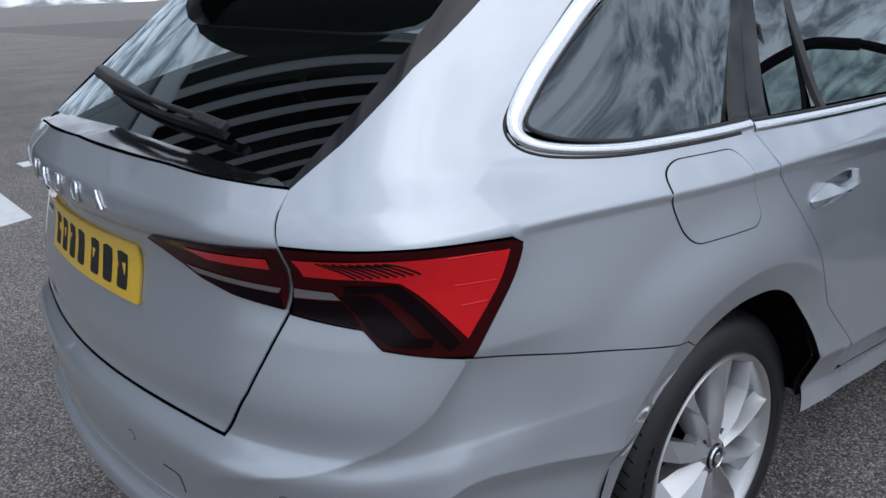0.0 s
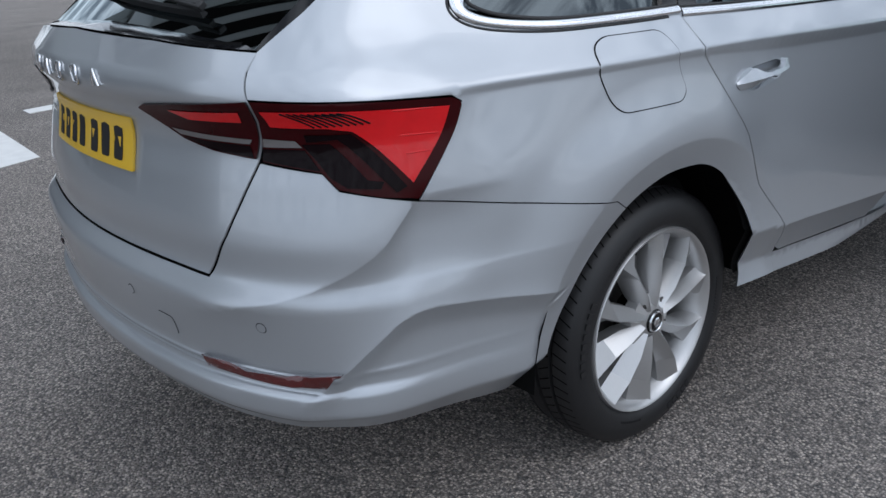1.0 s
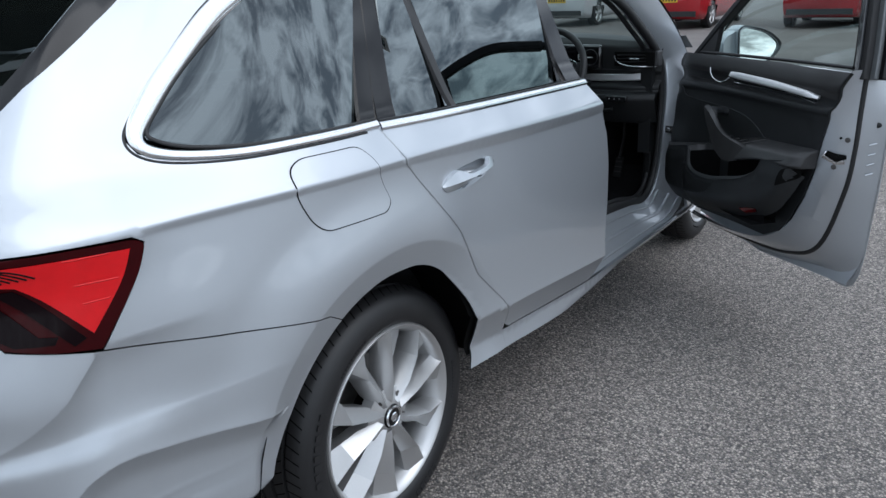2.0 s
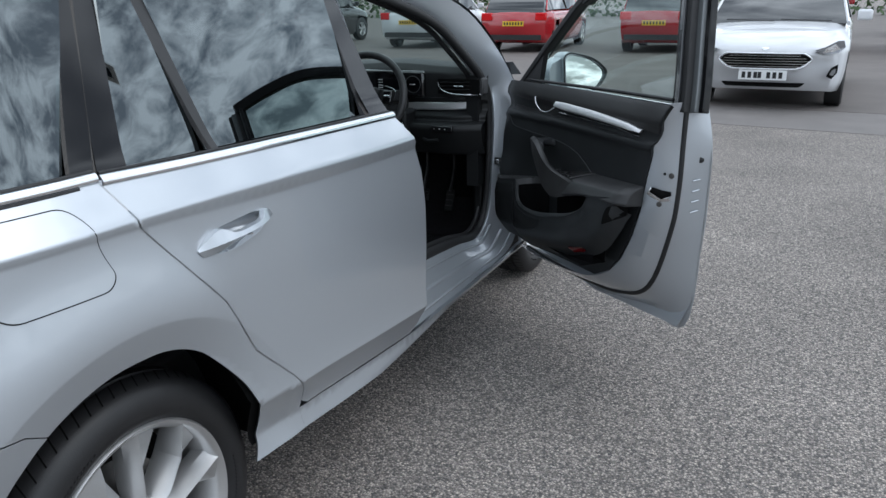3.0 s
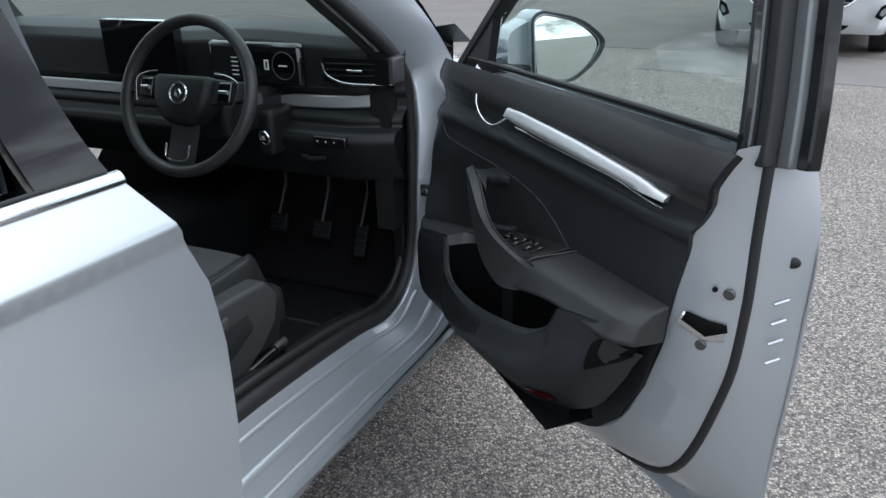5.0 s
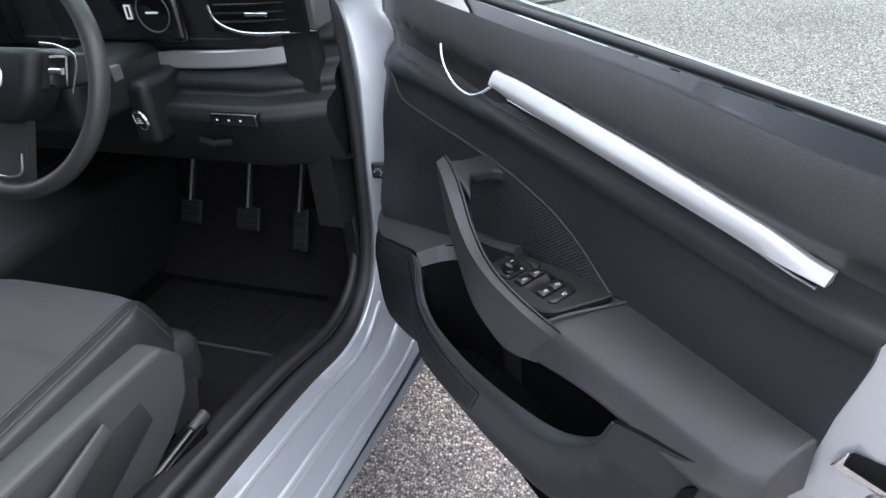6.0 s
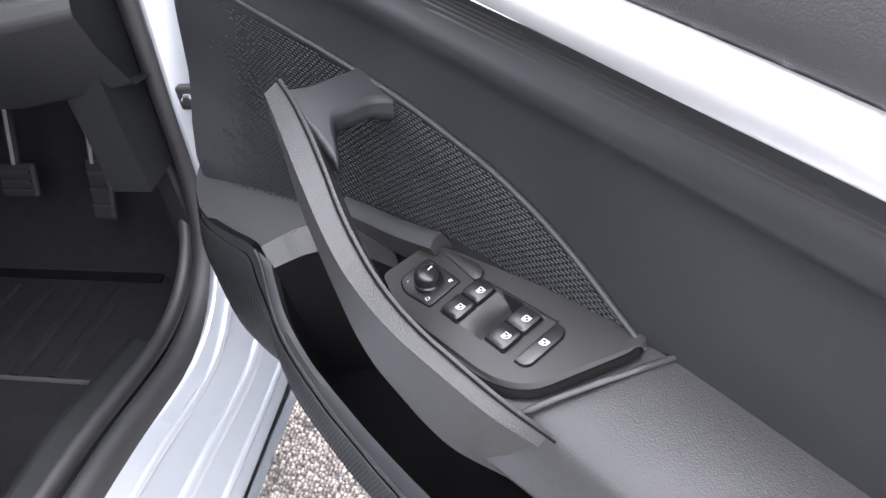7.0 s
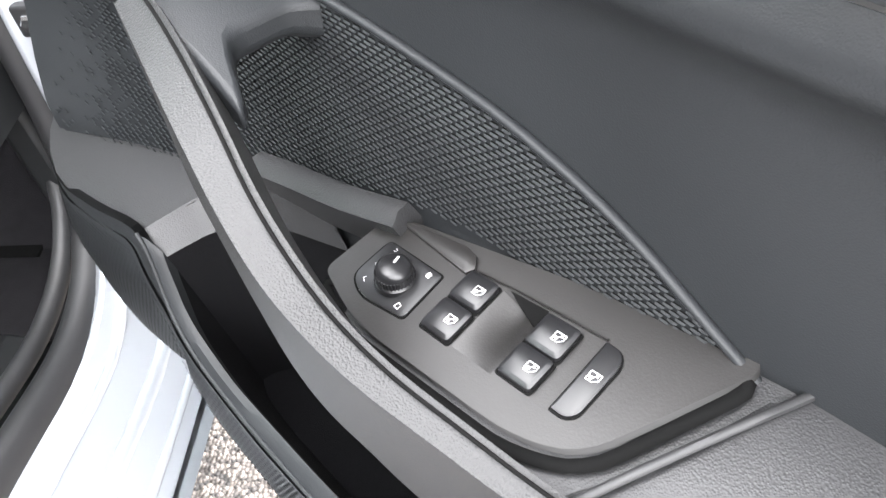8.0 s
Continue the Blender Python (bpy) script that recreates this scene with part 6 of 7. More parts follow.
for nm, pr, m_, lb in (("start_ring", [(0.0155, 0.0), (0.0165, 0.003), (0.0195, 0.003), (0.0205, 0.0)], CHROME, "chrome ring of the start button"), ("start_button", [(0.0, 0.0025), (0.0145, 0.002), (0.0155, 0.0)], BUTTON, "round black start button")):
    o_ = smooth_by_angle(part(nm, lathe(pr, 32, axis="z"), m_, dash, lb), 50)
    o_.matrix_basis = Matrix.Translation((0.452, 1.878, 0.853)) @ Matrix.Rotation(radians(100), 4, "X") @ Matrix.Rotation(radians(-15), 4, "Y")
for k in range(3):
    part("start_mark", box_bm(0.446, 0.458, 1.8745, 1.8752, 0.848 + 0.004 * k, 0.8495 + 0.004 * k), ICON, dash)
bevelled(part("column_shroud", box_bm(0.29, 0.44, 1.76, 2.0, 0.87, 0.965), DASH, car, "black steering column cover"), 0.02, 3)
bevelled(part("shroud_side", box_bm(0.425, 0.475, 1.88, 2.0, 0.80, 0.92), DASH, car), 0.015, 3)
bevelled(part("wiper_stalk", sweep([(0.40, 1.83, 0.945), (0.46, 1.805, 0.965), (0.52, 1.79, 0.972)], (0, 0, 1), [(-0.008, -0.01), (0.008, -0.01), (0.008, 0.01), (-0.008, 0.01)], scales=[0.7, 0.8, 1.3]), SEAT_PLASTIC, car, "dark grey wiper stalk"), 0.003)

# steering wheel
wheel_ = empty("steering_wheel", pose(0.364, 1.722, 0.985, 68, 0, 0))
wheel_.parent = car
wheel_["label"] = "black leather steering wheel with chrome accents"
pts = [(0.184 * math.cos(a), 0.178 * math.sin(a), 0) for a in [2 * math.pi * i / 72 for i in range(72)]]
smooth_by_angle(part("wheel_rim", sweep(pts, (0, 0, 1), oval(0.0145, 0.0165, 14), closed=True), leather("wheel_leather", (0.03, 0.03, 0.031), 0.38, 700, 0.4), wheel_, "leather wheel rim"), 60)
bm = bmesh.new()
ho = rounded([(-0.085, 0.045), (0.085, 0.045), (0.075, -0.03), (0.035, -0.07), (-0.035, -0.07), (-0.075, -0.03)], 0.02, 4)
lv_ = [[bm.verts.new((a * k, b * k, z)) for a, b in ho] for k, z in ((1.0, -0.03), (1.0, 0.01), (0.95, 0.024), (0.8, 0.03))]
for A, B in zip(lv_, lv_[1:]):
    for j in range(len(ho)):
        bm.faces.new((A[j], A[(j + 1) % len(ho)], B[(j + 1) % len(ho)], B[j]))
bm.faces.new(lv_[-1])
smooth_by_angle(part("wheel_hub", bm, DASH, wheel_, "black airbag cover"), 50)
for sx in (1, -1):
    bevelled(part("wheel_spoke", sweep([(0.07 * sx, 0.012, -0.005), (0.12 * sx, 0.014, -0.008), (0.178 * sx, 0.02, -0.004)], (0, 0, 1), [(-0.026, 0.01), (0.026, 0.01), (0.026, -0.008), (-0.026, -0.008)], scales=[(1.2, 1), (1, 1), (0.8, 1)]), BLACK, wheel_, "black wheel spoke"), 0.004)
    bevelled(part("spoke_control", box_bm(*sorted((0.098 * sx, 0.135 * sx)), -0.012, 0.035, 0.004, 0.012), DISPLAY, wheel_, "gloss black buttons"), 0.004)
    smooth_by_angle(part("spoke_roller", sweep([(0.105 * sx, 0.012, 0.013), (0.128 * sx, 0.012, 0.013)], (0, 0, 1), oval(0.005, 0.005, 8)), CHROME, wheel_, "chrome roller"), 60)
    smooth_by_angle(part("spoke_trim", sweep(catmull([(0.085 * sx, 0.052, 0.012), (0.12 * sx, 0.048, 0.01), (0.15 * sx, 0.03, 0.008), (0.142 * sx, -0.02, 0.008)], 5), (0, 0, 1), oval(0.0022, 0.0022, 6)), CHROME, wheel_, "thin chrome trim"), 60)
smooth_by_angle(part("lower_spoke", sweep([(0.0, -0.06, -0.01), (0.0, -0.17, -0.006)], (0, 0, 1), [(-0.035, 0.008), (0.035, 0.008), (0.035, -0.008), (-0.035, -0.008)]), BLACK, wheel_, "lower wheel spoke"), 30)
smooth_by_angle(part("spoke_clip", sweep(catmull([(-0.035, -0.115, 0.01), (-0.028, -0.15, 0.01), (0.028, -0.15, 0.01), (0.035, -0.115, 0.01)], 4), (0, 0, 1), oval(0.003, 0.003, 6)), CHROME, wheel_, "chrome clip"), 60)
smooth_by_angle(part("wheel_badge", lathe([(0.021, 0.030), (0.0225, 0.033), (0.0255, 0.033), (0.027, 0.030)], 36, axis="z"), CHROME, wheel_, "round chrome badge ring"), 50)
part("badge_shape", lathe([(0.0, 0.0335), (0.009, 0.033), (0.012, 0.031)], 5, axis="z"), CHROME, wheel_, "plain chrome badge shape")

# floor, tunnel, footwell
part("cabin_floor", box_bm(-0.72, 0.73, 0.7, 2.35, 0.30, 0.315), CARPET, car, "black carpeted floor")
bevelled(part("sill_trim", sweep([(0.69, 1.0, 0.44), (0.69, 1.4, 0.435), (0.69, 1.75, 0.40), (0.695, 1.93, 0.365)], (0.25, 0, 1), [(-0.05, -0.06), (-0.05, 0.0), (-0.035, 0.018), (0.035, 0.02), (0.045, 0.0), (0.045, -0.06)]), DASH, car, "black sill trim"), 0.008, 3)
bevelled(part("kick_panel", box_bm(0.70, 0.742, 2.06, 2.35, 0.32, 0.74), DASH, car, "black kick panel"), 0.01)
bm = bmesh.new()
q = [bm.verts.new(p) for p in ((-0.72, 2.12, 0.316), (0.73, 2.12, 0.316), (0.73, 2.42, 0.62), (-0.72, 2.42, 0.62), (0.73, 2.44, 1.05), (-0.72, 2.44, 1.05))]
bm.faces.new(q[:4])
bm.faces.new((q[3], q[2], q[4], q[5]))
part("bulkhead", bm, CARPET, car, "black carpeted footwell end")
bevelled(part("tunnel", box_bm(-0.14, 0.135, 0.9, 2.3, 0.31, 0.60), DASH, car, "black centre tunnel"), 0.03, 3)
mat_ = bevelled(part("floor_mat", box_bm(0.17, 0.66, 1.55, 2.10, 0.317, 0.325), CARPET, None, ""), 0.004)
tagged(mat_, "black ribbed carpet mat on the footwell floor", "floor mat")
for i in range(5):
    x = 0.27 + 0.065 * i
    part("mat_rib", sweep([(x, 1.90, 0.327), (x + 0.02, 2.08, 0.328)], (0, 0, 1), oval(0.012, 0.003, 6)), CARPET, mat_)
part("mat_rib", sweep([(0.24, 1.895, 0.327), (0.63, 1.895, 0.327)], (0, 0, 1), oval(0.004, 0.003, 6)), SEAT_PLASTIC, mat_)
PEDAL = mat("pedal_rubber", (0.010, 0.010, 0.010), 0.65, spec=0.25, vary=0.2, scale=60)
for x, w_, h_, z_ in ((0.263, 0.03, 0.03, 0.505), (0.418, 0.032, 0.028, 0.50), (0.552, 0.02, 0.05, 0.485)):
    pd = bevelled(part("pedal", box_bm(-w_, w_, -0.006, 0.006, -h_, h_), PEDAL, car, "ribbed rubber pedal"), 0.006, 3)
    pd.matrix_basis = pose(x, 2.14, z_, -25, 0, 0)
    for k in (-1, 0, 1):
        part("pedal_rib", box_bm(-w_ * 0.8, w_ * 0.8, -0.009, -0.006, k * h_ * 0.5 - 0.002, k * h_ * 0.5 + 0.002), RUBBER, pd)
    part("pedal_arm", sweep([(x, 2.15, z_ + h_ * 0.8), (x, 2.2, 0.62), (x, 2.2, 0.75)], (0, -1, 0), oval(0.006, 0.01, 8)), BLACK, car)

# driver's seat
seat = tagged(empty("front_seat", pose(0.36, 1.42, 0.31)), "dark grey cloth seat with black leather bolsters", "car seat")
def seat_top(u, v):
    """u across from -1 to 1, v from the back (0) to the front (1)."""
    a = abs(u)
    z = 0.300 + 0.015 * v + 0.035 * ease(0.60, 0.92, a) - 0.10 * ease(0.93, 1.08, a) - 0.16 * ease(0.88, 1.05, v)
    z -= 0.010 * ease(0.025, 0.0, abs(v - 0.62)) * ease(0.62, 0.56, a) + 0.007 * ease(0.02, 0.0, abs(a - 0.64))
    return Vector((0.255 * u * (1 - 0.04 * v), -0.30 + 0.62 * v - 0.12 * a ** 5 * ease(0.5, 1, v), z))


def seat_patch(name, u0, u1, v0, v1, material, label):
    bm = bmesh.new()
    g = [[bm.verts.new(seat_top(u0 + (u1 - u0) * i / 24, v0 + (v1 - v0) * j / 60)) for j in range(61)] for i in range(25)]
    for A, B in zip(g, g[1:]):
        for j in range(60):
            bm.faces.new((A[j], B[j], B[j + 1], A[j + 1]))
    return part(name, bm, material, seat, label, smooth=True)
seat_patch("cushion", -0.64, 0.64, 0, 1.06, SEAT_CLOTH, "grey cloth cushion")
seat_patch("bolster", 0.64, 1.08, 0, 1.06, SEAT_HIDE, "black leather bolster")
seat_patch("bolster", -1.08, -0.64, 0, 1.06, SEAT_HIDE, "black leather bolster")
for u in (0.62, 0.665, 0.90):
    pts = [seat_top(u, v) + Vector((0, 0, 0.001)) for v in [i / 30 for i in range(31)]]
    smooth_by_angle(part("stitching", sweep(pts, (0, 0, 1), oval(0.0011, 0.0011, 5)), SEAT_PLASTIC, seat), 60)
bevelled(part("seat_base", box_bm(-0.24, 0.24, -0.30, 0.29, 0.12, 0.24), SEAT_HIDE, seat, "black seat base"), 0.03, 3)
side = [(-0.36, 0.335), (0.06, 0.318), (0.15, 0.312), (0.188, 0.265), (0.172, 0.205), (0.12, 0.16), (0.0, 0.11), (-0.36, 0.10)]
bm = bmesh.new()
a_ = [bm.verts.new((0.245, y, z)) for y, z in side]
b2_ = [bm.verts.new((0.292, y, z)) for y, z in side]
for j in range(len(side)):
    bm.faces.new((a_[j], a_[(j + 1) % len(side)], b2_[(j + 1) % len(side)], b2_[j]))
bm.faces.new(b2_)
bmesh.ops.recalc_face_normals(bm, faces=bm.faces[:])
bevelled(part("side_panel", bm, SEAT_PLASTIC, seat, "dark grey plastic seat side panel"), 0.01, 3)
bevelled(part("side_recess", sweep([(0.294, -0.3, 0.20), (0.294, -0.05, 0.215), (0.294, 0.08, 0.245)], (1, 0, 0), oval(0.045, 0.004, 12), scales=[1, 1, 0.5]), SEAT_HIDE, seat, "sunken panel round the lever"), 0.002)
bevelled(part("height_lever", sweep([(0.302, -0.20, 0.245), (0.306, -0.10, 0.262), (0.306, 0.0, 0.290)], (1, 0, 0), oval(0.02, 0.008, 12), scales=[1.2, 1.0, 0.7]), SEAT_PLASTIC, seat, "dark grey seat height lever"), 0.002)
bm = bmesh.new()
g = []
for i in range(13):
    v = i / 12
    g.append([bm.verts.new((0.25 * u, -0.31 - 0.20 * v - (0.05 * ease(0.6, 0.9, abs(u)) * -1), 0.27 + 0.62 * v)) for u in [2 * j / 12 - 1 for j in range(13)]])
for A, B in zip(g, g[1:]):
    for j in range(12):
        bm.faces.new((A[j], A[j + 1], B[j + 1], B[j]))
bk = part("backrest", bm, SEAT_CLOTH, seat, "grey cloth backrest", smooth=True)
bk.modifiers.new("thick", "SOLIDIFY").thickness = 0.1
bevelled(part("headrest", box_bm(-0.13, 0.13, -0.62, -0.53, 0.90, 1.06), SEAT_HIDE, seat, "black leather headrest"), 0.03, 3)
seat2 = copy_thing(seat, pose(-0.36, 1.42, 0.31))
tagged(seat, group="front seats")
tagged(seat2, group="front seats")
for x in (0.63, 0.12):
    bevelled(part("seat_rail", sweep([(x, 1.12, 0.40), (x + 0.03, 1.58, 0.44)], (0, 0, 1), [(-0.018, -0.02), (0.018, -0.02), (0.018, 0.02), (-0.018, 0.02)]), GLOSS, car, "black seat rail"), 0.004)
smooth_by_angle(part("rail_bar", sweep([(0.648, 1.2, 0.425), (0.66, 1.57, 0.455)], (0, 0, 1), oval(0.006, 0.006, 8)), DARKMETAL, car, "bright seat adjustment bar"), 60)
bevelled(part("rail_tip", sweep([(0.659, 1.562, 0.454), (0.661, 1.60, 0.458)], (0, 0, 1), oval(0.010, 0.012, 10)), SEAT_PLASTIC, car, "grey plastic rail end"), 0.002)
# dark linings that close the cabin
part("door_lining", box_bm(-0.80, -0.74, 0.3, 2.2, 0.3, 1.0), BLACK, car, "black far door lining")
part("roof_lining", box_bm(-0.58, 0.58, -0.3, 1.35, 1.405, 1.415), SEAT_PLASTIC, car, "grey roof lining")
bevelled(part("rear_bench", box_bm(-0.68, 0.68, 0.1, 0.72, 0.35, 0.62), SEAT_HIDE, car, "black rear bench"), 0.04, 3)
bevelled(part("rear_backrest", box_bm(-0.68, 0.68, -0.1, 0.12, 0.6, 1.12), SEAT_HIDE, car, "black rear backrest"), 0.04, 3)
part("pillar_inner", box_bm(0.66, 0.745, 0.92, 1.05, 0.3, 1.1), DASH, car, "black middle pillar lining")
loft("pillar_inner", [[(0.76, 1.02, 0.45), (0.765, 1.0, 0.7), (0.76, 0.99, 0.95), (0.72, 1.0, 1.15), (0.63, 1.05, 1.41)], [(0.86, 1.06, 0.45), (0.885, 1.07, 0.7), (0.88, 1.06, 0.92), (0.80, 1.03, 1.12), (0.66, 1.06, 1.43)]], PAINT, car, "silver middle pillar", bevel=0)
part("luggage_cover", box_bm(-0.7, 0.7, -0.75, -0.1, 0.92, 0.94), BLACK, car, "black luggage cover")

# ---- details on the estate car ----
lamp_outer = [(0.684, 1.0135), (0.85, 1.0045), (1.05, 0.9915), (1.066, 0.980), (1.009, 0.905), (0.951, 0.8275), (0.875, 0.841), (0.80, 0.860), (0.768, 0.889), (0.655, 0.906), (0.662, 0.95)]
lamp_inner = [(0.331, 0.983), (0.36, 0.992), (0.482, 1.003), (0.676, 1.0135), (0.655, 0.95), (0.641, 0.909), (0.54, 0.918), (0.456, 0.932), (0.39, 0.957)]
for flip in (False, True):
    fl = mirror if flip else (lambda p: p)
    st = (0.03, 0.012) if not flip else (0.06, 0.03)
    tail = patch("tail_lamp", fl(rounded(lamp_outer, [0.002, 0, 0.012, 0.01, 0, 0.003, 0, 0.003, 0.003, 0.003, 0])), at_skin, LAMP_DARK, car, "red tail lamp with angular blades", lift=0.004, lip=0.012, step=st)
    patch("lamp_panel", fl([(0.69, 0.999), (0.80, 0.996), (1.034, 0.978), (0.99, 0.922), (0.938, 0.857), (0.885, 0.905), (0.83, 0.957), (0.79, 0.965), (0.69, 0.970)]), at_skin, LAMP_RED, tail, "bright red light panel", lift=0.0055, lip=0, step=st)
    patch("lamp_blade", fl([(0.745, 0.955), (0.825, 0.953), (0.925, 0.853), (0.905, 0.845), (0.80, 0.945), (0.745, 0.942)]), at_skin, LAMP_BLACK, tail, "dark slanting blade", lift=0.0068, lip=0.002, step=st)
    patch("lamp_blade", fl([(0.735, 0.938), (0.785, 0.938), (0.85, 0.872), (0.88, 0.866), (0.875, 0.855), (0.815, 0.862), (0.785, 0.88)]), at_skin, LAMP_BLACK, tail, "dark lower blade", lift=0.0062, lip=0.001, step=st)
    patch("lamp_clear", fl([(0.664, 0.948), (0.725, 0.944), (0.735, 0.932), (0.66, 0.932)]), at_skin, LAMP_CLEAR, tail, "clear reversing lens", lift=0.0058, lip=0, step=st)
    patch("lamp_base", fl([(0.659, 0.929), (0.738, 0.928), (0.766, 0.892), (0.657, 0.908)]), at_skin, LAMP_BLACK, tail, "black lower lens", lift=0.0056, lip=0, step=st)
    if not flip:
        rl = random.Random(3)
        for k in range(15):
            a0, b0 = rl.uniform(0.72, 0.95), rl.uniform(0.90, 0.985)
            da = rl.uniform(0.04, 0.10)
            db = da * rl.uniform(-0.15, 0.45)
            pts = [(a0 + da * j / 5, b0 + db * j / 5) for j in range(6)]
            if all(inside([(0.69, 0.999), (0.80, 0.996), (1.034, 0.978), (0.938, 0.857), (0.83, 0.957), (0.79, 0.965), (0.69, 0.970)], *q) for q in pts):
                strip_on_skin("lamp_ridge", pts, 0.0011, 0.001, LAMP_RED, tail, lift=0.0058, n=2)
        for k in range(9):
            a0 = 0.725 + 0.012 * k
            strip_on_skin("lamp_rib", [(a0, 0.9955 - 0.0005 * k), (a0 + 0.02, 0.985), (a0 + 0.045, 0.968)], 0.0016, 0.0012, LAMP_BLACK, tail, lift=0.0056, n=3)
    inner_lamp = patch("gate_lamp", fl(rounded(lamp_inner, [0.008, 0.01, 0, 0.002, 0, 0.003, 0, 0, 0.01])), at_skin, LAMP_DARK, tailgate, "dark red inner tail lamp", lift=0.004, lip=0.008, step=st)
    patch("lamp_panel", fl([(0.45, 0.990), (0.645, 0.997), (0.635, 0.977), (0.50, 0.975)]), at_skin, LAMP_RED, inner_lamp, "bright red light panel", lift=0.0055, lip=0, step=st)
    patch("lamp_clear", fl([(0.425, 0.952), (0.64, 0.945), (0.632, 0.936), (0.45, 0.941)]), at_skin, LAMP_CLEAR, inner_lamp, "clear reversing lens", lift=0.0056, lip=0, step=st)
    patch("lamp_base", fl([(0.45, 0.938), (0.632, 0.933), (0.638, 0.912), (0.54, 0.920)]), at_skin, LAMP_BLACK, inner_lamp, "black lower lens", lift=0.0055, lip=0, step=st)
    refl = rounded([(0.478, 0.514), (0.60, 0.507), (0.70, 0.508), (0.808, 0.522), (0.775, 0.500), (0.70, 0.486), (0.60, 0.488), (0.50, 0.497)], 0.006)
    patch("bumper_reflector", fl(refl), at_skin, RED_LENS, car, "slim red bumper reflector", lift=0.011, lip=0.014, step=st)
    for s_, z_ in ((0.652, 0.606), (0.25, 0.60)):
        ss = -s_ if flip else s_
        circ = [(ss + 0.0115 * math.cos(a), z_ + 0.0115 * math.sin(a)) for a in [2 * math.pi * i / 20 for i in range(20)]]
        patch("sensor_joint", circ, at_skin, GAP, car, lift=0.0005, lip=0, step=(0.01, 0.01), edge=0.01)
        circ = [(ss + 0.0098 * math.cos(a), z_ + 0.0098 * math.sin(a)) for a in [2 * math.pi * i / 20 for i in range(20)]]
        patch("parking_sensor", circ, at_skin, PAINT, car, "round parking sensor", lift=0.0012, lip=0.001, step=(0.01, 0.01), edge=0.01)
tow = rounded([(0.345, 0.578), (0.40, 0.575), (0.405, 0.535), (0.35, 0.535)], 0.008)
patch("tow_joint", tow, at_skin, GAP, car, lift=0.0004, lip=0)
patch("tow_cover", [(0.375 + (a - 0.375) * 0.965, 0.556 + (b - 0.556) * 0.955) for a, b in tow], at_skin, PAINT, car, "square tow eye cover", lift=0.0012, lip=0.001)
for flip in (1, -1):
    strip_on_skin("bumper_ridge", [(flip * a, b) for a, b in ((0.0, 0.489), (0.2, 0.489), (0.4, 0.4885), (0.47, 0.4875))], 0.003, 0.002, PAINT, car, lift=0.0)

# rear plate, badges, wiper
plate = patch("number_plate", rounded([(-0.266, 0.846), (0.266, 0.846), (0.266, 0.952), (-0.266, 0.952)], 0.006), lambda s_, z_: at_skin(s_, z_) + Vector((0, -0.006, 0)), YELLOW, car, "yellow rear number plate with dark bars", lip=0.005, step=(0.05, 0.05))
for k, c in enumerate((-0.205, -0.14, -0.075, -0.012, 0.07, 0.135, 0.2)):
    patch("plate_bar", rounded([(c - 0.021, 0.862), (c + 0.021, 0.862), (c + 0.021, 0.936), (c - 0.021, 0.936)], 0.008), lambda s_, z_: at_skin(s_, z_) + Vector((0, -0.0068, 0)), PLATE_INK, plate, lip=0.0, step=(0.05, 0.05))
for c in (-0.185, 0.175):
    circ = [(c + 0.008 * math.cos(a), 0.903 + 0.008 * math.sin(a)) for a in [2 * math.pi * i / 12 for i in range(12)]]
    patch("plate_screw", circ, lambda s_, z_: at_skin(s_, z_) + Vector((0, -0.009, 0)), YELLOW, plate, lip=0.002, step=(0.02, 0.02))


def badge_shape(loops, c):
    for lp in loops:
        pts = [(c + 0.013 * a, 1.032 + 0.0145 * b) for a, b in lp]
        strip_on_skin("badge_shape", pts, 0.003, 0.003, CHROME, tailgate, lift=0.003, n=2)


BOX = [[(-1, -1), (-1, 1), (0, 1.1), (1, 1), (1, -1), (0, -1.1), (-1, -1)]]
TRI = [[(-1, -1), (0, 1), (1, -1)]]
for c, sh in ((-0.213, BOX), (-0.106, TRI), (0.0, BOX), (0.106, BOX), (0.213, TRI)):
    badge_shape(sh, c)
strip_on_skin("model_badge", [(-0.42, 0.90), (-0.34, 0.902)], 0.008, 0.002, CHROME, tailgate, "plain chrome badge bar", lift=0.002)
wp = [(-0.39, 1.186), (-0.30, 1.184), (-0.15, 1.176), (0.05, 1.166), (0.18, 1.158), (0.33, 1.150), (0.478, 1.139)]
base = [at_glass(*p) + Vector((0, -0.018, 0.022)) for p in wp]
path = catmull(base, 6)
wiper = bevelled(part("rear_wiper", sweep(path, (0, -0.6, 0.7), [(-0.018, -0.006), (-0.014, 0.008), (0.0, 0.013), (0.014, 0.008), (0.018, -0.006)], scales=[(1.0 - 0.65 * ease(0.30, 0.62, i / (len(path) - 1)) + 0.0, 1.0 - 0.45 * ease(0.3, 0.65, i / (len(path) - 1))) for i in range(len(path))]), BLACK, car, "black rear wiper arm"), 0.003)
bl = catmull([at_glass(*p) + Vector((0, -0.007, 0.008)) for p in ((-0.37, 1.182), (-0.1, 1.165), (0.2, 1.150), (0.475, 1.137))], 6)
smooth_by_angle(part("wiper_blade", sweep(bl, (0, -0.6, 0.7), [(-0.007, -0.006), (-0.004, 0.008), (0.004, 0.008), (0.007, -0.006)]), RUBBER, wiper, "black rubber wiper blade"), 40)
bevelled(part("wiper_cap", sweep([path[-5], path[-1] + Vector((0.012, 0.003, -0.003))], (0, -0.6, 0.7), [(-0.009, -0.006), (-0.009, 0.008), (0.009, 0.008), (0.009, -0.006)]), BLACK, wiper, "wiper end cap"), 0.003)

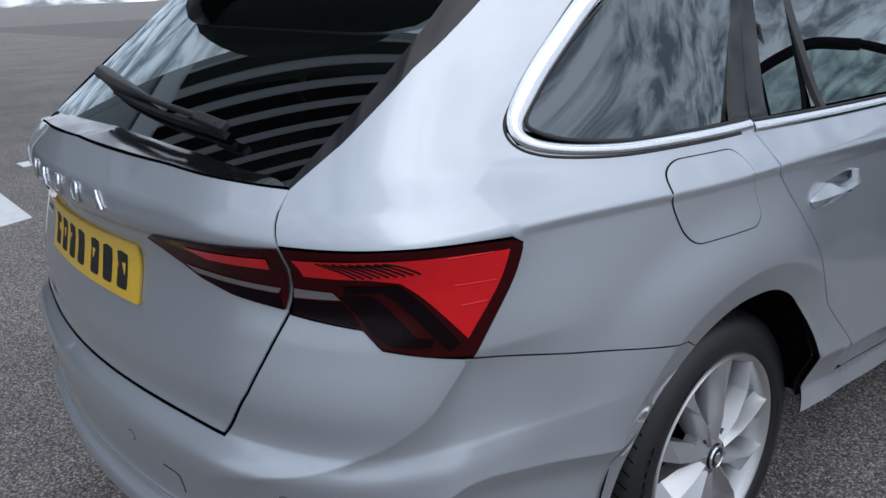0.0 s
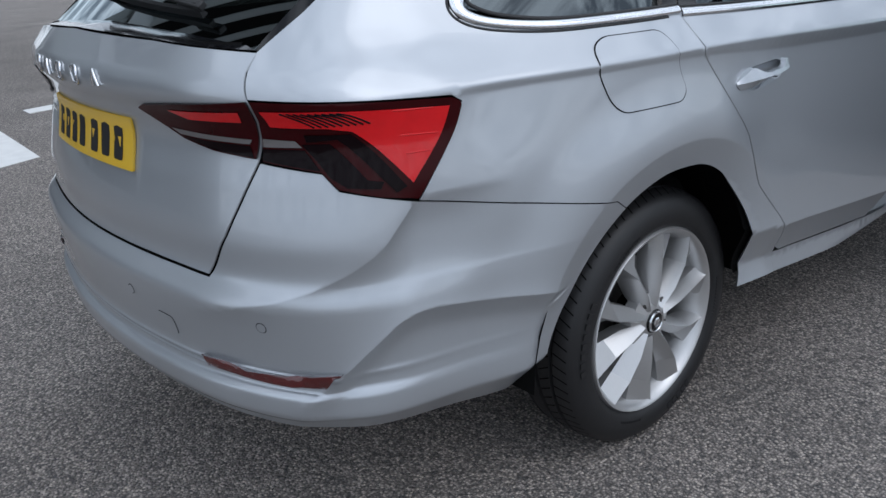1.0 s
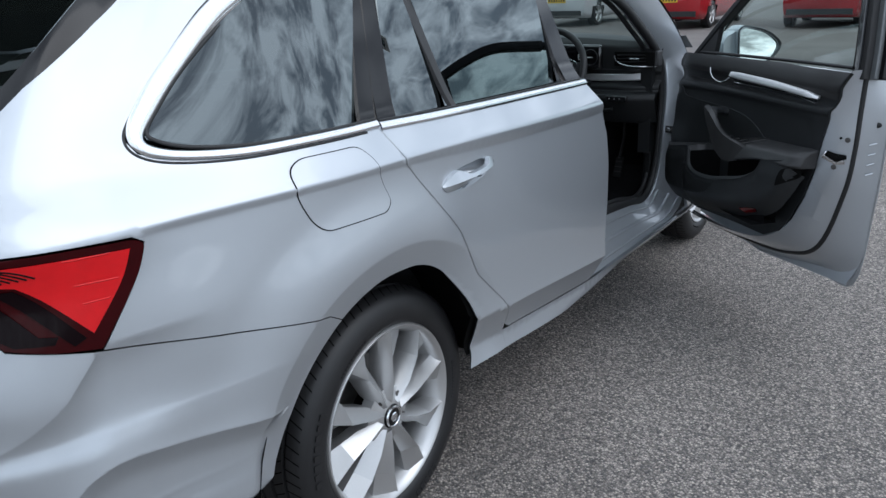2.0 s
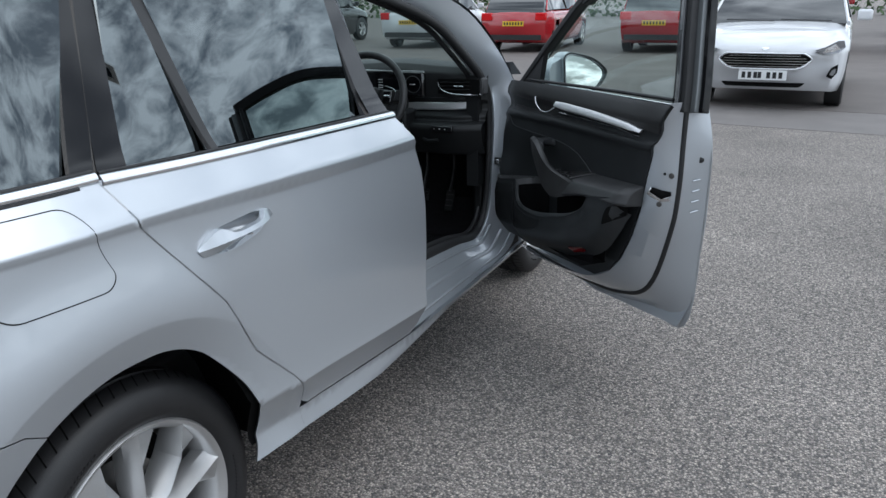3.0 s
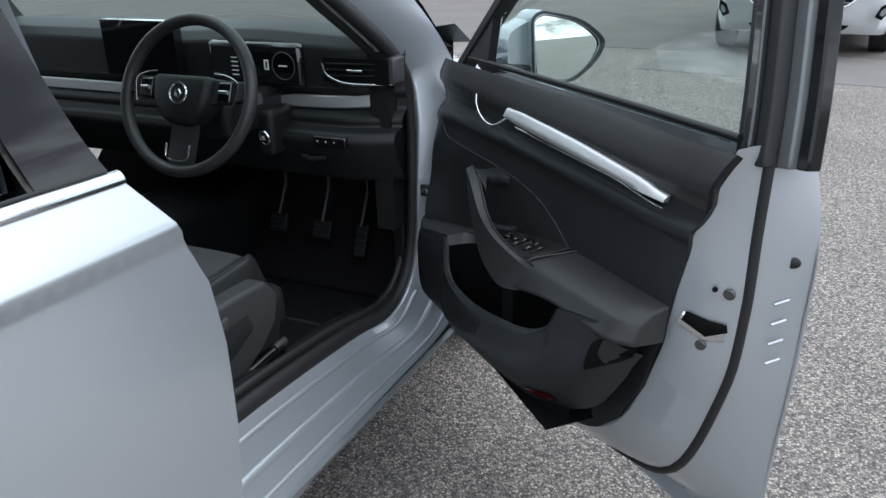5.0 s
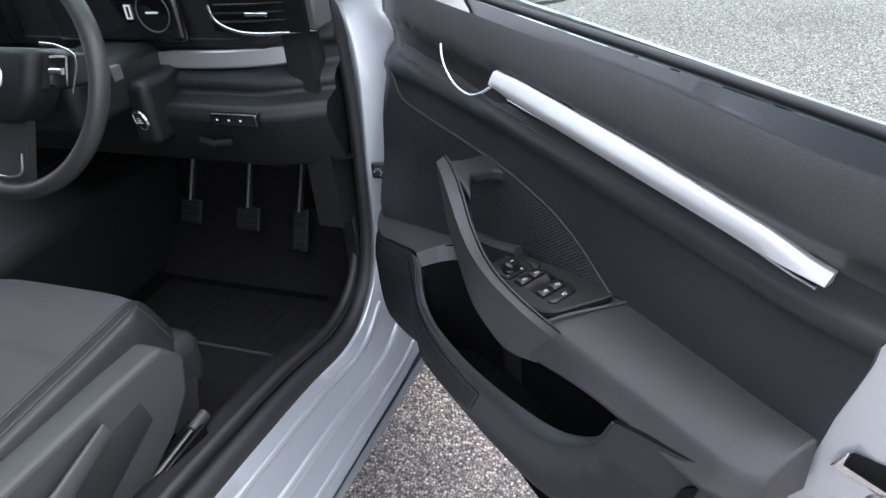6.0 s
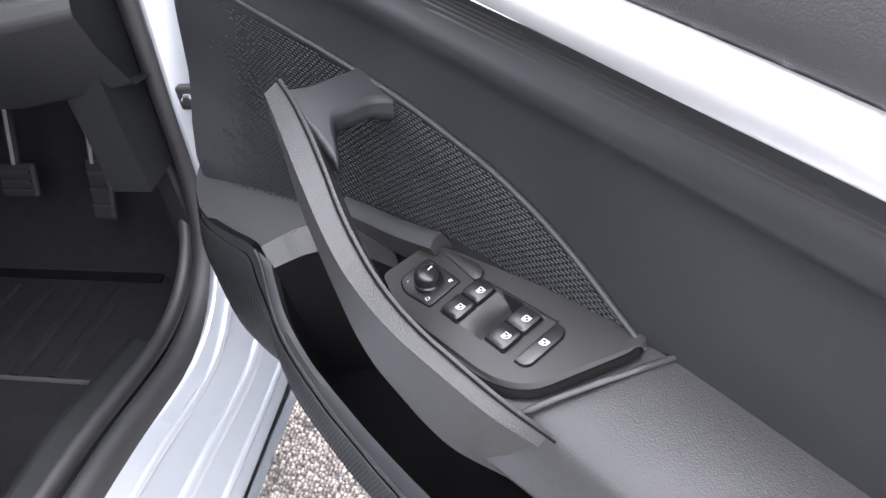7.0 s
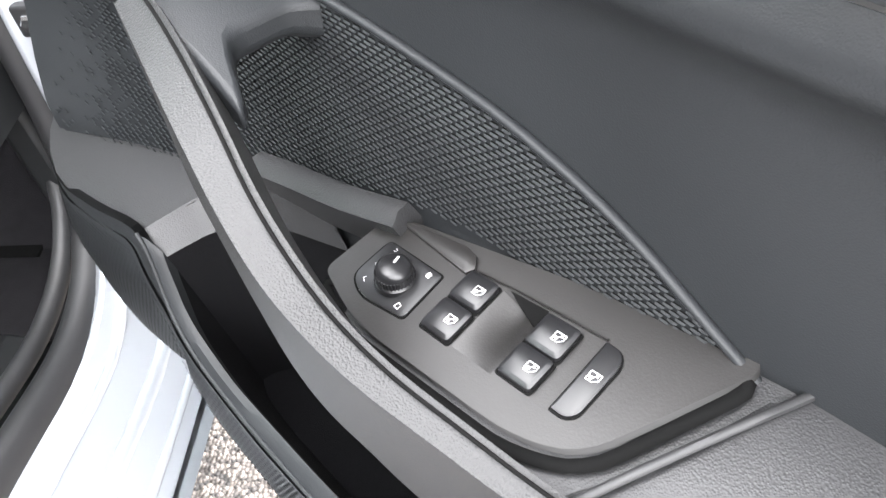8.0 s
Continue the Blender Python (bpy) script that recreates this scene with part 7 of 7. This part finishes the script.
# rear door handle in its hollow
def at_hollow(s_, z_):
    p = Vector(skin(s_, z_))
    u, v = (s_ - 1.985) / 0.105, (z_ - 0.911) / 0.034
    return p + Vector((-0.045 * max(0.0, 1 - (u * u + v * v)) - 0.001, 0, 0))


patch("handle_hollow", rounded([(1.88, 0.912), (1.918, 0.9385), (2.052, 0.9445), (2.092, 0.925), (2.063, 0.893), (1.97, 0.8775), (1.905, 0.880)], 0.02), at_hollow, PAINT, rear_door, "hollow behind the handle", step=(0.012, 0.006), edge=0.01, lip=0)
# two broad roots and a slim grip between them, with a sharp edge along the whole length
bm = bmesh.new()
rings = []
for i in range(41):
    u = i / 40
    mid = curve1([(0, 0.906), (0.3, 0.910), (0.7, 0.915), (1, 0.921)], u)
    out = curve1([(0, 0.004), (0.1, 0.014), (0.35, 0.026), (0.6, 0.029), (0.85, 0.021), (1, 0.005)], u)
    root = 1 - ease(0.26, 0.40, u) + ease(0.80, 0.86, u)
    up = curve1([(0, 0.003), (0.08, 0.015), (0.26, 0.026), (0.40, 0.011), (0.6, 0.009), (0.79, 0.010), (0.86, 0.021), (0.95, 0.016), (1, 0.003)], u)
    down = curve1([(0, 0.003), (0.06, 0.016), (0.3, 0.017), (0.42, 0.013), (0.6, 0.010), (0.85, 0.009), (1, 0.003)], u)
    low = out - curve1([(0, 0.002), (0.1, 0.010), (0.5, 0.018), (0.85, 0.013), (1, 0.002)], u)
    top = (1 - root) * (out - 0.004) + root * min(out - 0.003, 0.012)
    a = 1.856 + 0.240 * u
    sec = [(up, top - 0.014), (up, top), (0.0, out), (-down, low), (-down + 0.002, low - 0.014)]
    rings.append([bm.verts.new(Vector(skin(a, mid + dz)) + Vector((dx, 0, 0))) for dz, dx in sec])
for A, B in zip(rings, rings[1:]):
    for k in range(5):
        bm.faces.new((A[k], A[(k + 1) % 5], B[(k + 1) % 5], B[k]))
bm.faces.new(rings[0])
bm.faces.new(rings[-1][::-1])
bmesh.ops.recalc_face_normals(bm, faces=bm.faces[:])
handle = smooth_by_angle(part("door_handle", bm, PAINT, rear_door, "silver pull handle with a sharp edge"), 25)
p = Vector(skin(1.992, 0.907)) + Vector((0.022, 0, 0))
part("lock_sensor", box_bm(p.x - 0.004, p.x + 0.004, p.y - 0.006, p.y + 0.006, p.z - 0.0012, p.z + 0.0012), CHROME, handle)

# door mirror
G = rounded([(-0.205, 1.118), (-0.228, 1.131), (-0.335, 1.108), (-0.40, 1.055), (-0.372, 1.01), (-0.312, 0.968), (-0.232, 0.975), (-0.212, 0.992)], [0.02, 0.02, 0.05, 0.03, 0.03, 0.03, 0.02, 0.01])
gc = (-0.275, 1.045)
bm = bmesh.new()
rings = []
for d_, k in ((0.078, 0.98), (0.09, 1.03), (0.085, 1.09), (0.05, 1.13), (0.0, 1.10), (-0.05, 0.92), (-0.085, 0.6), (-0.095, 0.2)):
    rings.append([bm.verts.new(V(d_ - 0.25 * (gc[0] - w) * (0.4 if k < 1 else 0.1), gc[0] + (w - gc[0]) * k, gc[1] + (z - gc[1]) * k)) for w, z in G])
for A, B in zip(rings, rings[1:]):
    for j in range(len(G)):
        bm.faces.new((A[j], A[(j + 1) % len(G)], B[(j + 1) % len(G)], B[j]))
bm.faces.new(rings[-1])
bmesh.ops.recalc_face_normals(bm, faces=bm.faces[:])
part("mirror_housing", bm, PAINT, door, "silver door mirror housing", smooth=True)
bm = bmesh.new()
inn = [bm.verts.new(V(0.088, gc[0] + (w - gc[0]) * 1.0, gc[1] + (z - gc[1]) * 1.0)) for w, z in G]
out_ = [bm.verts.new(V(0.091, gc[0] + (w - gc[0]) * 1.10, gc[1] + (z - gc[1]) * 1.12)) for w, z in G]
for j in range(len(G)):
    bm.faces.new((inn[j], inn[(j + 1) % len(G)], out_[(j + 1) % len(G)], out_[j]))
part("mirror_bezel", bm, BLACK, door, "black mirror bezel").modifiers.new("thick", "SOLIDIFY").thickness = 0.006
bm = bmesh.new()
bm.faces.new([bm.verts.new(V(0.086 - 0.08 * (z - gc[1]) + 0.05 * (w - gc[0]), w, z)) for w, z in G])
part("mirror_glass", bm, MIRROR, door, "mirror glass")
bm = bmesh.new()
mb = rounded([(-0.135, 1.075), (-0.15, 1.10), (-0.22, 1.128), (-0.22, 0.985), (-0.14, 0.995)], 0.012)
lv_ = [[bm.verts.new(V(d_ + 0.25 * (w + 0.22), w, 1.05 + (z - 1.05) * k)) for w, z in mb] for d_, k in ((-0.05, 0.7), (-0.02, 0.95), (0.045, 1.0), (0.06, 0.94))]
for A, B in zip(lv_, lv_[1:]):
    for j in range(len(mb)):
        bm.faces.new((A[j], A[(j + 1) % len(mb)], B[(j + 1) % len(mb)], B[j]))
bm.faces.new(lv_[-1])
bmesh.ops.recalc_face_normals(bm, faces=bm.faces[:])
smooth_by_angle(part("mirror_shoulder", bm, PAINT, door, "silver inner end of the mirror housing"), 40)
bevelled(part("mirror_foot", sweep([V(0.05, -0.10, 1.015), V(0.03, -0.20, 1.0), V(0.02, -0.27, 0.995)], V(0, 0, 1), oval(0.05, 0.018, 12), scales=[1, 0.9, 0.7]), BLACK, door, "black mirror foot"), 0.002)

# ---- the car park round it ----
def slab(name, poly, z, material, label):
    bm = bmesh.new()
    top = [bm.verts.new((x, y, z)) for x, y in poly]
    low = [bm.verts.new((x, y, z - 0.01)) for x, y in poly]
    bm.faces.new(top)
    for j in range(len(poly)):
        bm.faces.new((top[j - 1], low[j - 1], low[j], top[j]))
    bmesh.ops.recalc_face_normals(bm, faces=bm.faces[:])
    return tagged(part(name, bm, material, None), label, name.replace("_", " "), kind="structure")


slab("pavement", [(-60, 9.3), (1.6, 9.15), (4, 8.9), (60, 8.2), (60, 60), (-60, 60)], 0.004, OLD_TAR, "smooth darker tarmac of the parking rows")
slab("road", [(0.2, 7.9), (4, 7.35), (60, 6.5), (60, 8.19), (4, 8.89), (0.4, 9.2)], 0.004, PINK_TAR, "worn pinkish strip of tarmac")
slab("parking_line", [(-4.04, -0.30), (-3.93, -0.60), (-30, -0.20), (-30, 0.06)], 0.004, LINE_PAINT, "worn white parking line on the tarmac")
slab("parking_line", [(-6.2, 0.1), (-5.95, 0.1), (-7.5, 9), (-7.8, 9)], 0.005, LINE_PAINT, "worn white parking line on the tarmac")


def parked(kind, material, m, label, wheel_r=0.31, length=4.1, width=1.74, height=1.48, front_detail=False, rear_detail=False, front_plate=False):
    """A parked car, its nose at y = 0 and its tail at y = length."""
    ob = tagged(empty(kind, m), label, "car")
    L, W = length, width / 2
    def half(y):
        t = y / L
        return W * (1 - 0.16 * (1 - ease(0, 0.16, t)) - 0.10 * ease(0.86, 1.0, t))
    def top(y):
        t = y / L
        return curve1([(0.0, 0.64), (0.015, 0.72), (0.06, 0.80), (0.14, 0.88), (0.27, 0.96), (0.4, 0.98), (0.8, 1.0), (0.95, 0.98), (1.0, 0.88)], t) * height / 1.48
    N = 40
    bm = bmesh.new()
    rings = []
    for i in range(N + 1):
        y = L * (i / N)
        h, z1 = half(y), top(y)
        z0 = 0.22 + 0.06 * (1 - ease(0, 0.05, i / N)) + 0.1 * ease(0.93, 1, i / N)
        u = [(0.0, z1 + 0.015), (0.45, z1 + 0.01), (0.78, z1 - 0.005), (0.92, z1 - 0.07 * (z1 - z0)), (0.985, z1 - 0.17 * (z1 - z0)), (1.0, z0 + 0.67 * (z1 - z0)), (0.99, z0 + 0.37 * (z1 - z0)), (0.97, z0 + 0.18 * (z1 - z0)), (0.94, z0)]
        nose = 0.16 * (1 - ease(0, 0.1, i / N))
        rings.append([bm.verts.new((h * a, y + nose * a * a * a * 1.6, z)) for a, z in u] + [bm.verts.new((-h * a, y + nose * a * a * a * 1.6, z)) for a, z in reversed(u[1:])])
    m_ = len(rings[0])
    arches = (0.82, L - 0.78)
    for A, B in zip(rings, rings[1:]):
        for j in range(m_ - 1):
            c = (A[j].co + A[j + 1].co + B[j].co + B[j + 1].co) / 4
            if any((c.y - a) ** 2 + (c.z - wheel_r) ** 2 < (wheel_r + 0.05) ** 2 for a in arches) and abs(c.x) > 0.6 * W:
                continue
            bm.faces.new((A[j], A[j + 1], B[j + 1], B[j]))
        bm.faces.new((A[m_ - 1], A[0], B[0], B[m_ - 1]))
    bm.faces.new(rings[0])
    bm.faces.new(rings[-1][::-1])
    bmesh.ops.recalc_face_normals(bm, faces=bm.faces[:])
    part("body", bm, material, ob, "", smooth=True)
    part("underside", box_bm(-W * 0.8, W * 0.8, 0.55, L - 0.5, 0.2, 0.5), GAP, ob)
    bm = bmesh.new()
    st = [(0.27, 0.02, 0.86), (0.36, 0.60, 0.80), (0.46, 0.98, 0.74), (0.60, 1.0, 0.73), (0.82, 0.95, 0.71), (0.93, 0.60, 0.75), (0.985, 0.05, 0.78)]
    rg = []
    for t, k, nw in st:
        y = L * t
        zb = top(y) - 0.02
        zt = zb + (height - 0.03 - zb) * k
        wt = half(y) * (0.92 + (nw - 0.92) * k)
        rg.append([bm.verts.new((half(y) * 0.93, y, zb)), bm.verts.new((wt, y, zt)), bm.verts.new((-wt, y, zt)), bm.verts.new((-half(y) * 0.93, y, zb))])
    for A, B in zip(rg, rg[1:]):
        for j in range(3):
            bm.faces.new((A[j], A[j + 1], B[j + 1], B[j]))
    bmesh.ops.recalc_face_normals(bm, faces=bm.faces[:])
    smooth_by_angle(part("window", bm, CAR_GLASS, ob, "dark car windows"), 40)
    bm = bmesh.new()
    rf = []
    for t in (0.43, 0.5, 0.62, 0.75, 0.86):
        y = L * t
        wt = half(y) * 0.745
        rf.append([bm.verts.new((wt * u, y, height - 0.025 + 0.03 * (1 - u * u) - 0.05 * abs(t - 0.6))) for u in [2 * j / 8 - 1 for j in range(9)]])
    for A, B in zip(rf, rf[1:]):
        for j in range(8):
            bm.faces.new((A[j], A[j + 1], B[j + 1], B[j]))
    rfo = part("roof", bm, material, ob, smooth=True)
    rfo.modifiers.new("thick", "SOLIDIFY").thickness = 0.03
    for sx in (1, -1):
        for t0, t1, z0, z1 in ((0.27, 0.43, 0.0, 1.0), (0.585, 0.60, 0.0, 1.0), (0.86, 0.95, 1.0, 0.0)):
            y0, y1 = L * t0, L * t1
            p0 = (sx * half(y0) * (0.93 if z0 == 0 else 0.755), y0, (top(y0) - 0.01) if z0 == 0 else height - 0.04)
            p1 = (sx * half(y1) * (0.93 if z1 == 0 else 0.755), y1, (top(y1) - 0.01) if z1 == 0 else height - 0.04)
            part("roof_pillar", sweep([p0, p1], (sx, 0, 0.3), oval(0.035, 0.02, 8)), material if t0 != 0.585 else GLOSS, ob)
        mz = top(L * 0.3) + 0.07
        bevelled(part("door_mirror", box_bm(*sorted((sx * (W + 0.02), sx * (W + 0.19))), L * 0.31, L * 0.31 + 0.1, mz - 0.06, mz + 0.07), material, ob, "door mirror"), 0.03, 3)
        for y in arches:
            w_ = empty("wheel", pose(sx * (W - 0.02), y, wheel_r, 0, 0, 0 if sx > 0 else 180))
            w_.parent = ob
            smooth_by_angle(part("tyre", lathe([(0.2, -0.2), (wheel_r, -0.19), (wheel_r, -0.02), (wheel_r - 0.03, 0.0), (0.215, 0.0), (0.205, -0.03)], 40), RUBBER, w_), 40)
            part("rim", lathe([(0.212, -0.01), (0.208, -0.004), (0.19, -0.03), (0.185, -0.12)], 40), ALLOY, w_)
            for k in range(5):
                a = 2 * math.pi * k / 5
                for off in (-0.16, 0.16):
                    c_, s_ = math.cos(a), math.sin(a)
                    c2, s2 = math.cos(a + off), math.sin(a + off)
                    part("spoke", sweep([(-0.02, 0.03 * s_, 0.03 * c_), (-0.018, 0.2 * s2, 0.2 * c2)], (1, 0, 0), oval(0.018, 0.012, 6)), ALLOY, w_)
            part("wheel_back", lathe([(0.0, -0.11), (0.2, -0.11)], 24), GAP, w_)
            part("hub", lathe([(0.0, -0.008), (0.045, -0.012), (0.05, -0.03)], 16), ALLOY, w_)
    if rear_detail:
        for sx in (1, -1):
            bevelled(part("tail_lamp", box_bm(*sorted((sx * W * 0.62, sx * W * 0.93)), L - 0.10, L + 0.008, 0.74, 0.92), LAMP_RED, ob, "red tail lamp"), 0.02)
        pl_ = part("number_plate", box_bm(-0.26, 0.26, L + 0.004, L + 0.016, 0.62, 0.73), YELLOW, ob, "yellow plate with dark bars")
        for k in range(7):
            x = -0.21 + 0.07 * k
            part("plate_bar", box_bm(x - 0.02, x + 0.02, L + 0.016, L + 0.018, 0.64, 0.71), PLATE_INK, pl_)
        part("lower_bumper", box_bm(-W * 0.8, W * 0.8, L - 0.05, L + 0.01, 0.3, 0.42), BLACK, ob, "black lower bumper")
    return ob


HEAD = mat("headlamp", (0.26, 0.27, 0.29), 0.1, metal=0.6, coat=1.0, vary=0.4, scale=18)
white_hatch = parked("white_hatchback", WHITE, pose(1.56, 8.85, 0, 0, 0, -3), "white hatchback parked nose towards the estate", front_detail=True)


def on_nose(poly, y, material, name, label, deep=0.02, parent=white_hatch):
    bm = bmesh.new()
    n = len(poly)
    f = [bm.verts.new((x, y + 0.20 * (abs(x) / 0.87) ** 3, z)) for x, z in poly]
    b = [bm.verts.new((x, y + deep + 0.20 * (abs(x) / 0.87) ** 3, z)) for x, z in poly]
    bm.faces.new(f)
    for j in range(n):
        bm.faces.new((f[j - 1], b[j - 1], b[j], f[j]))
    bmesh.ops.recalc_face_normals(bm, faces=bm.faces[:])
    return part(name, bm, material, parent, label)


gr = on_nose(resample(rounded([(-0.50, 0.60), (-0.42, 0.655), (0.42, 0.655), (0.50, 0.60), (0.42, 0.535), (0.34, 0.50), (-0.34, 0.50), (-0.42, 0.535)], 0.03), 0.05), -0.012, GAP, "grille", "black hexagonal grille")
for k in range(5):
    hw = (0.40, 0.45, 0.47, 0.44, 0.38)[k]
    z_ = 0.517 + 0.03 * k
    part("grille_bar", sweep([(x, -0.018 + 0.2 * (abs(x) / 0.87) ** 3, z_) for x in [hw * (2 * j / 10 - 1) for j in range(11)]], (0, -1, 0), oval(0.0045, 0.006, 6)), CHROME, gr, "chrome grille bar")
pr = [(x, -0.02 + 0.2 * (abs(x) / 0.87) ** 3, z_) for x, z_ in resample(rounded([(-0.51, 0.60), (-0.43, 0.665), (0.43, 0.665), (0.51, 0.60), (0.43, 0.525), (0.35, 0.49), (-0.35, 0.49), (-0.43, 0.525)], 0.03), 0.05)]
smooth_by_angle(part("grille_surround", sweep(pr, (0, -1, 0), oval(0.008, 0.008, 8), closed=True), CHROME, gr, "chrome grille surround"), 60)
on_nose(resample(rounded([(-0.46, 0.335), (0.46, 0.335), (0.40, 0.285), (-0.40, 0.285)], 0.02), 0.05), 0.0, GAP, "lower_grille", "black lower intake")
plw = on_nose([(-0.26, 0.475), (-0.26, 0.365), (-0.13, 0.365), (0.13, 0.365), (0.26, 0.365), (0.26, 0.475), (0.13, 0.475), (-0.13, 0.475)], -0.034, WHITE_PLATE, "number_plate", "white plate with dark bars")
for k in range(7):
    x = (-0.205, -0.14, -0.075, -0.03, 0.065, 0.13, 0.195)[k]
    on_nose([(x - 0.02, 0.455), (x - 0.02, 0.385), (x + 0.02, 0.385), (x + 0.02, 0.455)], -0.037, PLATE_INK, "plate_bar", "", 0.001, plw)
for sx in (1, -1):
    hl = [(sx * 0.52, 0.70), (sx * 0.62, 0.735), (sx * 0.74, 0.80), (sx * 0.80, 0.80), (sx * 0.82, 0.73), (sx * 0.76, 0.67), (sx * 0.60, 0.655)]
    on_nose(hl, 0.005, HEAD, "headlamp", "clear swept-back headlamp", 0.12)
    on_nose([(sx * 0.60, 0.67), (sx * 0.63, 0.72), (sx * 0.72, 0.765), (sx * 0.77, 0.71), (sx * 0.70, 0.68)], 0.001, CHROME, "headlamp_reflector", "", 0.02)
    on_nose([(sx * 0.66, 0.41), (sx * 0.70, 0.50), (sx * 0.77, 0.54), (sx * 0.77, 0.45), (sx * 0.72, 0.38)], 0.012, GAP, "fog_recess", "black fog lamp recess", 0.05)
    on_nose([(sx * 0.695, 0.43), (sx * 0.71, 0.475), (sx * 0.75, 0.50), (sx * 0.752, 0.45), (sx * 0.725, 0.415)], 0.004, HEAD, "fog_lamp", "round fog lamp", 0.02)
bm = lathe([(0.0, 0.006), (0.02, 0.005), (0.026, 0.0)], 24, axis="z")
bg = part("nose_badge", bm, CHROME, white_hatch, "plain oval badge")
bg.matrix_basis = Matrix.Translation((0, 0.0, 0.715)) @ Matrix.Rotation(radians(75), 4, "X") @ Matrix.Diagonal((1.6, 0.7, 1, 1))
for x0, x1 in ((-0.6, -0.02), (0.05, 0.62)):
    smooth_by_angle(part("windscreen_wiper", sweep([(x0, 1.09, 1.0), (x1, 1.02, 0.985)], (0, -0.5, 1), oval(0.01, 0.008, 6)), BLACK, white_hatch, "black wiper"), 60)

# rows of cars further back
parked("red_hatchback", RED_PAINT, pose(-4.35, 21.1, 0, 0, 0, 180), "dark red hatchback seen from behind", rear_detail=True)
parked("red_city_car", RED_PAINT, pose(-1.15, 21.0, 0, 0, 0, 180), "bright red small car seen from behind", rear_detail=True, length=3.6, width=1.65)
parked("white_saloon", WHITE, pose(-7.6, 22.0, 0, 0, 0, 180), "white car in the back row", rear_detail=True)
parked("grey_suv", GREY_PAINT, pose(-11.9, 22.3, 0, 0, 0, 180), "dark grey off-road style car", rear_detail=True, height=1.62, wheel_r=0.35)
parked("red_car", RED_PAINT, pose(1.9, 21.5, 0, 0, 0, 180), "red car in the back row", rear_detail=True)
parked("black_car", BLACK_PAINT, pose(5.0, 17.0, 0, 0, 0, 0), "black car parked in the side row", front_detail=False)
parked("dark_car", GREY_PAINT, pose(5.6, 23.5, 0, 0, 0, 0), "dark car parked in the side row")
parked("black_estate", BLACK_PAINT, pose(-15.5, 20.5, 0, 0, 0, 180), "black car at the end of the row")

# hedge beyond the cars
rng = random.Random(9)
v, f = [], []
for i in range(9000):
    x, y, z = rng.uniform(-50, 50), 44 + rng.uniform(-0.6, 0.6), rng.uniform(0.0, 2.0 + 0.3 * math.sin(i))
    s_ = rng.uniform(0.08, 0.2)
    a = Vector((rng.uniform(-1, 1), rng.uniform(-1, 1), rng.uniform(-1, 1))).normalized() * s_
    b = a.orthogonal().normalized() * s_ * 0.6
    k = len(v)
    c = Vector((x, y, z))
    v += [c - a, c + b, c + a, c - b]
    f.append([k, k + 1, k + 2, k + 3])
hedge = tagged(part("hedge", (v, [], f), HEDGE, None), "dense green hedge at the edge of the car park", "hedge", kind="stuff")

# showroom beside the car park: grey panels, and a screen of upright dark fins on its upper front
show = tagged(empty("showroom", pose(-7.0, -0.62, 0)), "grey clad car showroom with a screen of upright dark fins", "building")
part("wall", box_bm(-9, 0, -14, 0, 0, 12.0), CLADDING_DARK, show, "grey clad wall")
bevelled(part("fascia", box_bm(0.0, 0.12, -14, 0.0, 3.85, 4.45), CLADDING, show, "pale fascia band below the fins"), 0.01)
part("louvre_back", box_bm(0.0, 0.04, -4.6, -0.12, 4.45, 11.9), CLADDING, show, "pale wall behind the fins")
for k in range(11):
    bevelled(part("fin", box_bm(0.04, 0.2, -0.40 - 0.40 * k, -0.17 - 0.40 * k, 4.45, 11.8), GAP, show, "tall dark fin"), 0.008)
for k in range(5):
    y = -13.9 + 2.75 * k
    bevelled(part("panel", box_bm(0.0, 0.05, y, y + 2.7, 2.1, 3.8), CLADDING_DARK, show, "grey cladding panel"), 0.01)
    wn = part("window", box_bm(0.0, 0.04, y, y + 2.6, 0.2, 2.0), CAR_GLASS, show, "dark showroom glazing")
    part("frame", box_bm(0.0, 0.08, y + 2.6, y + 2.7, 0.2, 2.0), CLADDING, wn)
part("roof_edge", box_bm(-9.2, 0.2, -14.2, 0.02, 12.0, 12.3), GREY_PAINT, show, "dark roof edge")
